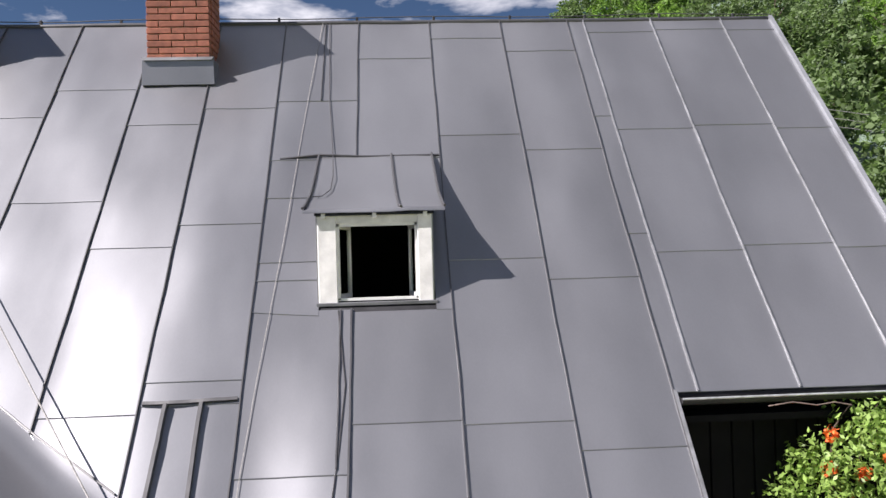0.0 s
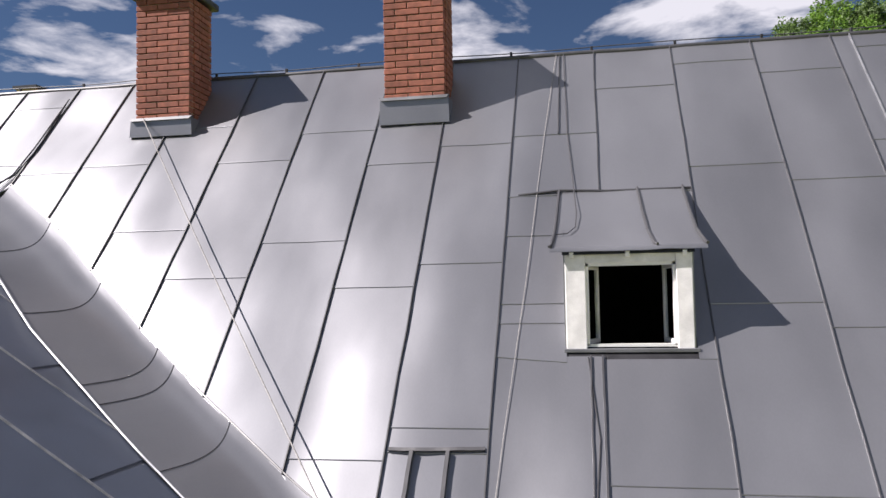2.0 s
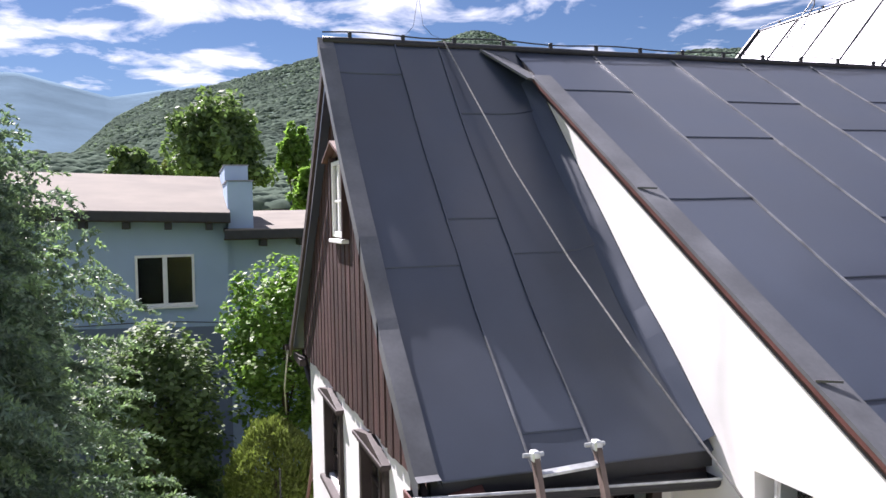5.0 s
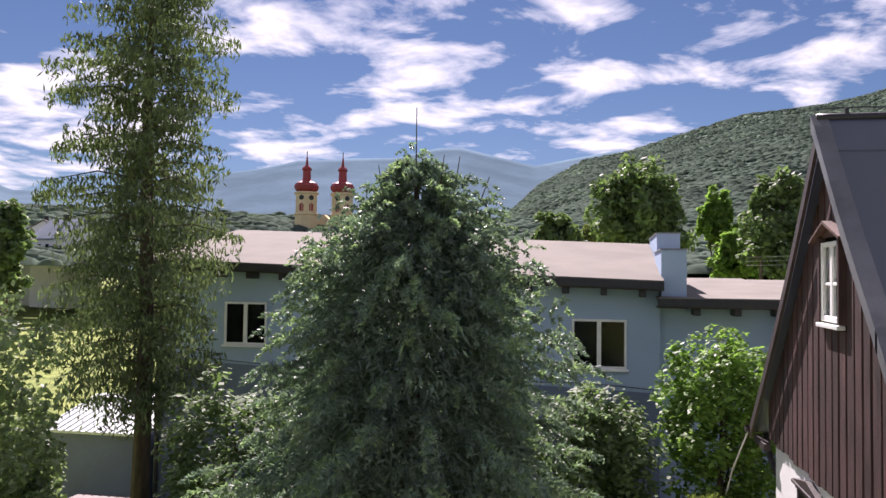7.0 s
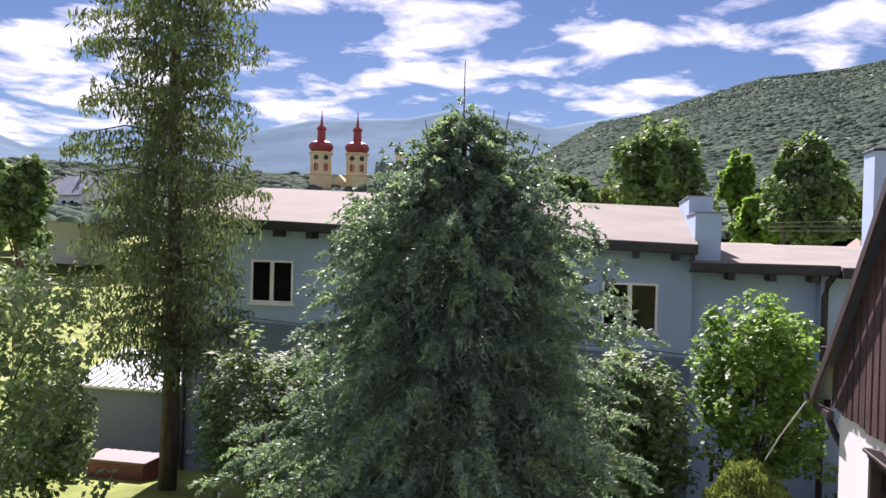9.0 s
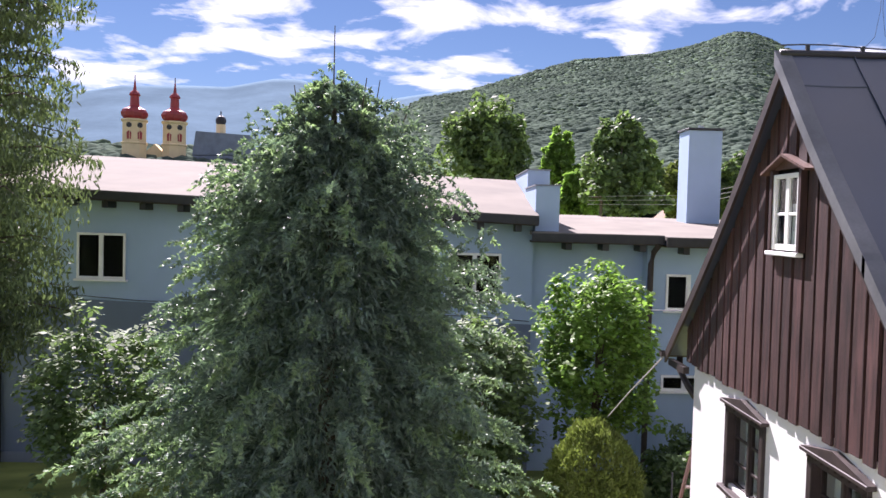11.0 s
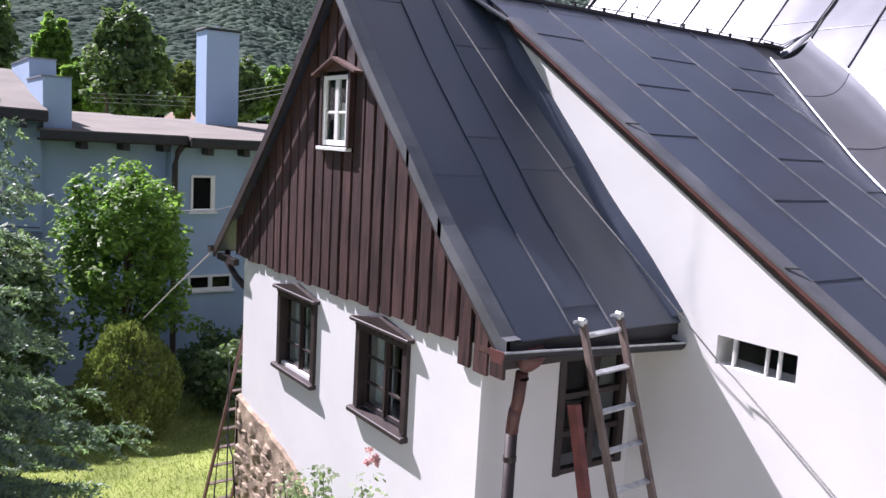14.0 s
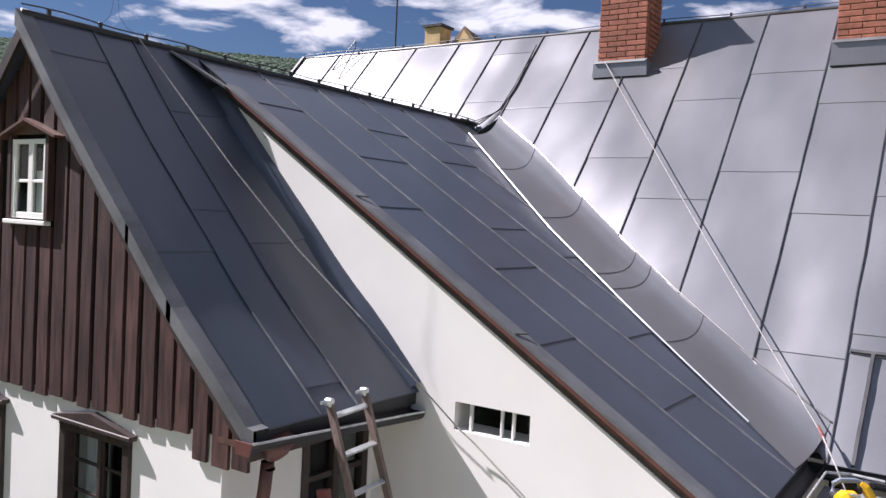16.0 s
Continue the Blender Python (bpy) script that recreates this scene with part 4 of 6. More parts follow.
# dark side window below the eaves
sw = thing("side_window", "tall dark brown window in the shaded side wall", "window")
# unlit room painted as one near-black sheet
part("room", box(-5.66, -5.64, 2.86, 3.60, -2.82, -1.84), M["shade_black"], sw)
for q in ((2.84, 2.91, -2.84, -1.82), (3.55, 3.62, -2.84, -1.82), (3.19, 3.27, -2.82, -1.84)):
    part("frame", box(-5.42, -5.33, q[0], q[1], q[2], q[3], 0.004), M["frame_dark"], sw)
for z in (-2.84, -2.52, -2.2, -1.89):
    part("rail", box(-5.41, -5.345, 2.90, 3.56, z, z + 0.045), M["frame_dark"], sw)
part("pane", box(-5.39, -5.385, 2.90, 3.56, -2.80, -1.86), M["glass"], sw)

# left eaves with gutter end
lg = thing("west_gutter", "dark gutter end under the far eaves of the gable", "gutter")
gutter("trough", (-10.96, 1.86, -1.68), (-10.96, 8.5, -1.68), 0.07, lg, M["frame_dark"])
part("bracket", box(-10.92, -10.3, 1.95, 2.02, -1.84, -1.76), M["frame_dark"], lg)
part("elbow", tube([(-10.94, 2.1, -1.74), (-10.92, 2.1, -1.90), (-10.6, 2.1, -2.03), (-10.29, 2.1, -2.11)], 0.04, 8), M["frame_dark"], lg, smooth=True)

# stone plinth: rough stones bedded in mortar
M["rubble_mortar"] = material("rubble_mortar", (0.40, 0.31, 0.215), 0.95, 0.0, 0.28, 5, 40, 0.8, 0.02, "World", tint=(0.30, 0.22, 0.15), big_bump=0.03, big_scale=6.0)
pl = thing("stone_plinth", "rough tan rubble-stone plinth at the foot of the gable", "plinth", kind="structure")
plinth_top = lambda x: lerp(x, (-10.3, -9.8, -9.3, -8.6, -8.1, -7.4, -6.8), (-3.5, -3.58, -3.64, -3.80, -4.02, -4.3, -4.7)) + 0.05 * noise.noise(Vector((x * 4, 0, 0)))
bm = bmesh.new()
px = [-10.30 + 0.12 * i for i in range(31)]
for a, b in zip(px, px[1:]):
    v = [bm.verts.new(p) for p in ((a, 2.02, -5.6), (b, 2.02, -5.6), (b, 2.02, plinth_top(b)), (a, 2.02, plinth_top(a)), (a, 2.075, plinth_top(a) + 0.03), (b, 2.075, plinth_top(b) + 0.03))]
    bm.faces.new((v[0], v[1], v[2], v[3]))
    bm.faces.new((v[3], v[2], v[5], v[4]))
part("mortar_bed", bm, M["rubble_mortar"], pl)
part("corner_bed", box(-10.32, -10.22, 2.02, 2.5, -5.7, -3.55), M["rubble_mortar"], pl)


def rubble_stone(x, z, w, h, rnd):
    """One roundish field stone, half sunk in the mortar."""
    n = rnd.randint(6, 8)
    bm = bmesh.new()
    rim, face = [], []
    for k in range(n):
        t = 2 * math.pi * (k + rnd.uniform(-0.25, 0.25)) / n
        r = rnd.uniform(0.78, 1.08)
        cx, cz = x + 0.5 * w * r * math.cos(t), z + 0.5 * h * r * math.sin(t)
        rim.append(bm.verts.new((cx, 2.025, cz)))
        face.append(bm.verts.new((x + (cx - x) * 0.72, 2.025 - rnd.uniform(0.012, 0.035), z + (cz - z) * 0.72)))
    for k in range(n):
        bm.faces.new((rim[k], rim[(k + 1) % n], face[(k + 1) % n], face[k]))
    bm.faces.new(face)
    bmesh.ops.recalc_face_normals(bm, faces=bm.faces[:])
    part("stone", bm, M["stone"], pl)


srnd = random.Random(5)
z = -5.3
while z < -3.55:
    h = srnd.uniform(0.13, 0.22)
    x = -10.24 + srnd.uniform(0, 0.1)
    while x < -6.9:
        w = srnd.uniform(0.14, 0.34)
        if z + h * 0.5 < plinth_top(x) - 0.04 and srnd.random() < 0.85:
            rubble_stone(x, z + srnd.uniform(-0.04, 0.04), w, h, srnd)
        x += w * 0.98
    z += h * 0.92
# ---- chimneys ----
def chimney(x0, y0, zbase, courses, label):
    """A brick stack on a zinc foot: every brick its own piece."""
    c = thing("brick_chimney", label, "chimney", group="chimneys on the ridge")
    w, d = 0.745, 0.60
    top = zbase + courses * 0.079
    part("core", box(x0 + 0.02, x0 + w - 0.02, y0 + 0.02, y0 + d - 0.02, zbase - 0.6, top - 0.01), M["mortar"], c, "pale mortar joints")
    stock = {}

    def brick(ax, ay, lx, ly, z):
        key = (round(lx, 3), round(ly, 3))
        if key not in stock:
            b = box(0, lx, 0, ly, 0, 0.066, 0.005)
            me = bpy.data.meshes.new("brick")
            b.to_mesh(me)
            b.free()
            me.materials.append(M["brick"])
            stock[key] = me
        ob = part_mesh("brick", stock[key], M["brick"], c)
        ob.location = (ax + rng.uniform(-0.003, 0.003), ay + rng.uniform(-0.004, 0.002), z)
    for k in range(courses):
        z = zbase + k * 0.079
        for side in (0, 1):
            seq = (0.14, 0.29, 0.29) if (k + side) % 2 else (0.29, 0.29, 0.14)
            x = x0
            for s in seq:
                brick(x + 0.004, y0 - 0.004 if side == 0 else y0 + d - 0.105, s - 0.011 + 0.008, 0.11, z)
                x += s + 0.008
        for sx in (x0 - 0.004, x0 + w - 0.106):
            seq = (0.2, 0.2) if k % 2 else (0.13, 0.27)
            y = y0 + 0.115
            for s in seq:
                brick(sx, y, 0.11, s - 0.011, z)
                y += s
    part("cap", box(x0 - 0.07, x0 + w + 0.07, y0 - 0.07, y0 + d + 0.07, top, top + 0.09, 0.012), M["black"], c, "dark capping slab")
    # zinc foot with a turned-out skirt
    zf = main_z(y0 - 0.03)
    part("apron", prism([(x0 - 0.05, y0 - 0.055, zbase + 0.02), (x0 + w + 0.05, y0 - 0.055, zbase + 0.02), (x0 + w + 0.02, y0 - 0.075, zbase - 0.02), (x0 - 0.02, y0 - 0.075, zbase - 0.02)], (0, 0.07, 0)), M["verge"], c, "folded zinc apron")
    part("foot", prism([(x0 - 0.04, y0 - 0.05, zbase), (x0 + w + 0.04, y0 - 0.05, zbase), (x0 + w + 0.05, y0 - 0.06, zf + 0.02), (x0 - 0.05, y0 - 0.06, zf + 0.02)], (0, 0.62, 0)), M["sheet"], c)
    return c


chimney(-6.145, 9.73, 2.35, 20, "red brick chimney with a rope tied round its foot")
chimney(-2.875, 9.70, 2.40, 19, "red brick chimney on a zinc foot near the dormer")


# ---- dormer ----
def dormer():
    d = thing("dormer", "small shed dormer with peeling white front and an open window", "dormer")
    yF = 7.49
    x0, x1, z0, z1 = -0.72, 0.34, -0.425, 0.392
    hx0, hx1, hz0, hz1 = -0.545, 0.205, -0.39, 0.315
    fr = part("front", box(x0, hx0, yF, yF + 0.10, z0, z1, 0.006), M["weathered_white"], d, "peeling white painted boards")
    part("front_board", box(hx1, x1, yF, yF + 0.10, z0, z1, 0.006), M["weathered_white"], fr)
    part("lintel", box(hx0 - 0.002, hx1 + 0.002, yF + 0.012, yF + 0.10, hz1, z1, 0.004), M["weathered_white"], fr)
    part("threshold", box(x0 - 0.02, x1 + 0.04, yF - 0.03, yF + 0.08, z0 - 0.02, z0 + 0.012, 0.004), M["verge"], fr)
    for x in (x0 + 0.06, (x0 + x1) / 2, x1 - 0.06):
        part("rafter_end", box(x - 0.02, x + 0.02, yF - 0.03, yF + 0.02, z1 - 0.03, z1 + 0.02, 0.004), M["weathered_white"], fr)
    # cheeks: triangles down to the slope
    for xa in (x0 - 0.012, x1 - 0.028):
        part("cheek", prism([(xa, yF + 0.02, z0 - 0.03), (xa, yF + 0.02, z1), (xa, 8.62, 0.86)], (0.04, 0, 0)), M["sheet"], d, "grey sheet-clad cheek")
    # roof sheet, three pieces with folds, kinked at the front
    prof = [(8.80, main_z(8.80) + 0.025), (8.35, 0.82), (7.95, 0.60), (7.49, 0.46), (7.445, 0.445)]
    xs_top, xs_low = (-0.80, -0.36, -0.02, 0.42), (-0.845, -0.36, 0.06, 0.465)
    roof = part("roof", prism([(x0 - 0.02, 7.47, 0.425), (x0 - 0.02, 7.96, 0.57), (x0 - 0.02, 8.36, 0.78), (x0 - 0.02, 8.7, 0.95), (x0 - 0.02, 8.75, 0.86), (x0 - 0.02, 7.46, 0.39)], (x1 - x0 + 0.04, 0, 0)), M["black"], d, "kinked grey sheet roof")
    for a, b in ((0, 2), (2, 3)):
        verts, faces = [], []
        n = 8
        for i, (y, z) in enumerate(prof):
            s = i / (len(prof) - 1)
            xa, xb = xs_top[a] + (xs_low[a] - xs_top[a]) * s, xs_top[b] + (xs_low[b] - xs_top[b]) * s
            for k in range(n + 1):
                x = xa + (xb - xa) * k / n
                verts.append((x, y, z + 0.010 * noise.noise(Vector((x * 4, y * 4, 1)))))
        for i in range(len(prof) - 1):
            for k in range(n):
                q = i * (n + 1) + k
                faces.append((q, q + 1, q + n + 2, q + n + 1))
        base = len(verts)
        for k in range(n + 1):
            v = verts[(len(prof) - 1) * (n + 1) + k]
            verts.append((v[0], v[1] - 0.004, v[2] - 0.03))
        for k in range(n):
            q = (len(prof) - 1) * (n + 1) + k
            faces.append((q, q + 1, base + k + 1, base + k))
        raw("roof_sheet", verts, faces, M["sheet"], roof, smooth=True)
    for j in (0, 2, 3):
        pts = []
        for i, (y, z) in enumerate(prof):
            s = i / (len(prof) - 1)
            pts.append((xs_top[j] + (xs_low[j] - xs_top[j]) * s, y, z + 0.018))
        part("fold", tube(pts, 0.014, 6), M["seam"], roof)
    part("fold", tube([(-1.22, 8.79, main_z(8.79) + 0.02), (-0.8, 8.80, main_z(8.8) + 0.045), (-0.3, 8.79, main_z(8.79) + 0.03), (0.5, 8.80, main_z(8.8) + 0.02)], 0.013, 6), M["seam"], roof)
    # room behind, its darkness put into near-black surfaces, and the two open leaves
    part("attic_room", prism([(x0 + 0.02, yF + 0.1, z0 - 0.4), (x1 - 0.02, yF + 0.1, z0 - 0.4), (x1 - 0.02, 9.6, z0 - 0.4), (x0 + 0.02, 9.6, z0 - 0.4)], (0, 0, 0.02)), M["shade_black"], d, "attic behind the window, its darkness painted near-black")
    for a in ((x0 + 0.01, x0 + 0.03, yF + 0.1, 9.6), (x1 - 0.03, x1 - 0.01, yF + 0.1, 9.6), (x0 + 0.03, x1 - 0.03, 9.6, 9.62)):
        part("attic_wall", box(a[0], a[1], a[2], a[3], z0 - 0.4, z1), M["shade_black"], d)
    part("attic_ceiling", box(x0 + 0.01, x1 - 0.01, yF + 0.1, 9.6, z1, z1 + 0.02), M["shade_black"], d)
    for hinge, sign, yaw in ((hx0 + 0.015, 1, 74), (hx1 - 0.015, -1, 79)):
        m = Matrix.Translation((hinge, yF + 0.05, 0)) @ Matrix.Rotation(radians(sign * yaw), 4, "Z")
        leaf = None
        for a in ((0, 0.04, hz0 + 0.01, hz1 - 0.01), (0.32, 0.36, hz0 + 0.01, hz1 - 0.01), (0, 0.36, hz0 + 0.01, hz0 + 0.05), (0, 0.36, hz1 - 0.05, hz1 - 0.01)):
            b = box(min(sign * a[0], sign * a[1]), max(sign * a[0], sign * a[1]), 0, 0.035, a[2], a[3], 0.003)
            b.transform(m)
            if leaf is None:
                leaf = part("casement", b, M["white_paint"], d, "open white window leaf")
            else:
                part("rail", b, M["white_paint"], leaf)
        b = box(min(0, sign * 0.35), max(0, sign * 0.35), 0.015, 0.019, hz0 + 0.03, hz1 - 0.03)
        b.transform(m)
        part("pane", b, M["glass"], leaf)
    for q in ((hx0, hx0 + 0.025, hz0, hz1), (hx1 - 0.025, hx1, hz0, hz1), (hx0, hx1, hz1 - 0.025, hz1), (hx0, hx1, hz0 - 0.01, hz0 + 0.015)):
        part("frame", box(q[0], q[1], yF + 0.03, yF + 0.09, q[2], q[3]), M["white_paint"], d)


dormer()


# ---- blue building ----
def blue_building():
    b = thing("blue_building", "long pale blue rendered building with flat beige roofs", "building")
    X = -24.0
    def lift(y):
        """The long eaves line climbs gently away from the stepped parapet."""
        return 0.032 * (1.8 - y)

    def long_wall(z0, z1, proud):
        ya, yb = -13.58, 1.76
        return prism([(X + proud, ya, z0 + lift(ya)), (X + proud, yb, z0 + lift(yb)), (X + proud, yb, z1 + lift(yb)), (X + proud, ya, z1 + lift(ya))], (-10, 0, 0))
    part("wall", long_wall(-3.05, 0.0, 0.0), M["blue_wall"], b, "pale blue rendered upper wall")
    part("lower_wall", long_wall(-8.3, -3.05, 0.02), M["blue_dark"], b, "slate blue rendered lower wall")
    part("wall", box(X - 13, X - 0.25, 1.76, 5.0, -7.9, -0.52), M["blue_wall"], b, "pale blue rendered wall in shade")
    part("wall", box(X - 13, X + 0.25, 5.0, 16.0, -7.9, -0.58), M["blue_wall"], b)
    part("plinth", box(X, X + 0.08, -13.5, 1.76, -8.2, -7.1), M["slate"], b)

    def slab(y0, y1, xe, ze, xr, zr, rise=0.0):
        bm = bmesh.new()
        up0 = rise * (y1 - y0)
        pts = [(xe, y0, ze + up0), (xe, y1, ze), (xr, y1, zr), (xr, y0, zr + up0)]
        lo = [bm.verts.new((p[0], p[1], p[2] - 0.10)) for p in pts]
        up = [bm.verts.new(p) for p in pts]
        bm.faces.new(up)
        bm.faces.new(lo[::-1])
        for i in range(4):
            bm.faces.new((lo[i], lo[(i + 1) % 4], up[(i + 1) % 4], up[i]))
        bmesh.ops.recalc_face_normals(bm, faces=bm.faces[:])
        part("roof", bm, M["beige_roof"], b, "pale beige membrane roof")
        xf = xe + 0.03

        def at(y, z):
            return ze + rise * (y1 - y) + z
        part("fascia", prism([(xf, y0, at(y0, -0.25)), (xf, y1, at(y1, -0.25)), (xf, y1, at(y1, -0.03)), (xf, y0, at(y0, -0.03))], (-0.12, 0, 0)), M["black"], b, "dark fascia and gutter")
        part("soffit", prism([(xf - 0.12, y0, at(y0, -0.29)), (xf - 0.12, y1, at(y1, -0.29)), (xf - 0.12, y1, at(y1, -0.24)), (xf - 0.12, y0, at(y0, -0.24))], (X - 0.3 - xf + 0.12, 0, 0)), M["frame_dark"], b)
        for i in range(int((y1 - y0) / 1.05)):
            y = y1 - 0.55 - i * 1.05
            part("rafter_end", box(X - 0.3, xf - 0.18, y - 0.09, y + 0.09, at(y, -0.48), at(y, -0.29), 0.01), M["black"], b)
    slab(-14.0, 1.82, X + 0.75, 0.09, X - 6.5, 1.42, 0.032)
    slab(1.66, 5.36, X + 0.64, -0.37, X - 9, 0.24)
    slab(5.36, 17.0, X + 0.94, -0.41, X - 9, 0.20)
    part("parapet", box(X - 2.6, X + 0.2, 1.78, 2.46, -0.62, 0.95, 0.01), M["blue_wall"], b, "stepped pale blue parapet")
    part("parapet", box(X - 6.5, X - 2.6, 1.84, 2.54, -0.3, 1.56, 0.01), M["blue_wall"], b)
    part("coping", box(X - 2.60, X + 0.23, 1.75, 2.49, 0.95, 0.985), M["zinc"], b)
    part("coping", box(X - 6.5, X - 2.57, 1.81, 2.57, 1.56, 1.595), M["zinc"], b)
    chim = part("chimney", box(X - 7.2, X - 6.0, 8.0, 9.2, -0.2, 3.38, 0.01), M["blue_wall"], b, "tall pale blue rendered chimney")
    part("cap", box(X - 7.26, X - 5.94, 7.94, 9.26, 3.38, 3.46, 0.015), M["black"], chim)
    part("pot", tube([(X - 6.6, 8.6, 3.46), (X - 6.6, 8.6, 3.62)], 0.12, 8), M["metal_pale"], chim)

    def window(y0, y1, z0, z1, x=X, split=0.5):
        # room darkness is a painted black plate close behind the pane
        w = part("window", box(x - 0.02, x + 0.004, y0, y1, z0, z1), M["shade_black"], b, "dark double-glazed window with white frame")
        off = 0.0
        for q in ((y0, y0 + 0.07, z0, z1), (y1 - 0.07, y1, z0, z1), (y0, y1, z1 - 0.07, z1), (y0, y1, z0, z0 + 0.08), (y0 + (y1 - y0) * split - 0.06, y0 + (y1 - y0) * split + 0.06, z0, z1)):
            off += 0.003
            if q[1] > q[0]:
                part("frame", box(x + 0.004, x + 0.05 + off, q[0], q[1], q[2], q[3], 0.006), M["white_paint"], w)
        part("pane", box(x + 0.015, x + 0.02, y0, y1, z0, z1), M["glass"], w)
        part("sill", box(x + 0.004, x + 0.12, y0 - 0.06, y1 + 0.06, z0 - 0.06, z0, 0.006), M["white_paint"], w)
    window(-11.3, -9.9, -2.05, -0.72)
    window(-0.67, 0.86, -2.42, -1.02)
    window(5.55, 6.25, -2.51, -1.47, X + 0.25, 0.9)
    window(5.5, 6.8, -4.82, -4.36, X + 0.25, 0.5)
    window(-6.0, -4.5, -2.2, -0.86)
    part("downpipe", tube([(X + 0.6, 5.25, -0.62), (X + 0.48, 5.12, -0.85), (X + 0.40, 5.07, -1.2), (X + 0.40, 5.05, -7.6)], 0.085, 8), M["frame_dark"], b, "dark downpipe")
    part("downpipe", tube([(X + 0.12, -13.45, 0.3), (X + 0.12, -13.45, -7.6)], 0.07, 8), M["black"], b)
    part("cable", tube([(X + 0.05, y, -2.95 + lift(y) + 0.05 * math.cos(y)) for y in np.linspace(-12, 1.7, 12)], 0.012, 4), M["cable"], b)


blue_building()


# ---- distance: hills as terrain rising to their skylines ----
def hills(name, az, el, d_ridge, d_near, el_near, mat, rough, label, cols=220, rows=26):
    verts, faces = [], []
    a0, a1 = min(az), max(az)
    order = sorted(zip(az, el))
    xs, ys = [p[0] for p in order], [p[1] for p in order]
    for j in range(rows + 1):
        s = j / rows
        for i in range(cols + 1):
            a = a0 + (a1 - a0) * i / cols
            e = lerp(a, xs, ys)
            d = d_near + (d_ridge - d_near) * s
            h_ridge = d_ridge * math.tan(radians(e))
            h_near = d_near * math.tan(radians(el_near))
            z = h_near + (h_ridge - h_near) * s ** 1.15
            p = Vector((-math.sin(radians(a)) * d, math.cos(radians(a)) * d, z))
            z += rough * d_ridge * (noise.noise(p * (6.0 / d_ridge)) * 1.0 + 0.35 * noise.noise(p * (22.0 / d_ridge))) * (1 if 0 < s < 1 else 0.25)
            verts.append((p.x, p.y, z))
    n = cols + 1
    for j in range(rows):
        for i in range(cols):
            faces.append((j * n + i, j * n + i + 1, (j + 1) * n + i + 1, (j + 1) * n + i))
    b = len(verts)
    for i in range(cols + 1):
        v = verts[rows * n + i]
        verts.append((v[0] * 1.2, v[1] * 1.2, -60))
    for i in range(cols):
        faces.append((rows * n + i, rows * n + i + 1, b + i + 1, b + i))
    ob = raw(name, verts, faces, mat, smooth=True)
    tagged(ob, label, "hills", kind="structure")
    return ob


# far range carries its haze as painted blue
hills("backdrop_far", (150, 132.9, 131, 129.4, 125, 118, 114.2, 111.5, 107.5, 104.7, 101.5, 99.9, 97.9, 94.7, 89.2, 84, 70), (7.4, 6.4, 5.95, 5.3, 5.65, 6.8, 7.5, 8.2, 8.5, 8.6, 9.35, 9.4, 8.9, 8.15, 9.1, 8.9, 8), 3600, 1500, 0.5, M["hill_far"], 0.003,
      "distant wooded mountains, haze painted in as blue, under the sky")
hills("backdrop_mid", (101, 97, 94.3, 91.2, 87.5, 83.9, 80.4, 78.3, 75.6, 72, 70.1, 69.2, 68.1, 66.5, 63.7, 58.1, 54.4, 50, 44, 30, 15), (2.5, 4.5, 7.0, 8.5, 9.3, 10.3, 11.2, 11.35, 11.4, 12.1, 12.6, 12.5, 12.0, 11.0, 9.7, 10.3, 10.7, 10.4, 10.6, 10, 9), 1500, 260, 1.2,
      M["hill_forest"], 0.006, "wooded mountain slope, its green paled to paint haze", rows=40)
hills("backdrop_near", (-60, -45, -34, -28, -25.6, -22.8, -20.1, -17.5, -15.5, -12, -6, 5), (13, 14, 15, 16.3, 16.6, 16.7, 16.3, 15.9, 15.4, 14.5, 12, 8), 110, 34, 2.0, M["hill_forest"], 0.012, "wooded bank rising behind the house", cols=90, rows=30)


# ---- vegetation ----
def quads(name, centers, axis, across, mat, parent=None, label=""):
    """One mesh of many small leaf blades: diamonds with the given centres, half axes and half widths."""
    n = len(centers)
    v = np.empty((n, 4, 3))
    v[:, 0], v[:, 1], v[:, 2], v[:, 3] = centers - axis, centers + across, centers + axis, centers - across
    me = bpy.data.meshes.new(name)
    me.vertices.add(4 * n)
    me.vertices.foreach_set("co", v.reshape(-1))
    me.loops.add(4 * n)
    me.loops.foreach_set("vertex_index", np.arange(4 * n, dtype=np.int32))
    me.polygons.add(n)
    me.polygons.foreach_set("loop_start", np.arange(0, 4 * n, 4, dtype=np.int32))
    me.update(calc_edges=True)
    return part_mesh(name, me, mat, parent, label)


def unit(v):
    return v / np.maximum(np.linalg.norm(v, axis=-1, keepdims=True), 1e-9)


def leaf_cloud(name, clumps, radii, per, size, mat, parent, seed, label="", flat=0.5, droop=0.0):
    """Leaves scattered on clumps; leaves lie half flat and half at random."""
    g = np.random.default_rng(seed)
    k = np.repeat(np.arange(len(clumps)), per)
    d = unit(g.normal(size=(len(k), 3)))
    r = np.asarray(radii)[k][:, None] * g.uniform(0.55, 1.05, (len(k), 1))
    c = np.asarray(clumps)[k] + d * r
    nrm = unit(g.normal(size=(len(k), 3)) * (1 - flat) + np.array([0, 0, 1.0]) * flat + d * 0.4)
    a = unit(np.cross(nrm, g.normal(size=(len(k), 3))))
    a[:, 2] -= droop
    b = unit(np.cross(nrm, a))
    s = size * g.uniform(0.6, 1.3, (len(k), 1))
    return quads(name, c, a * s, b * s * 0.62, mat, parent, label)


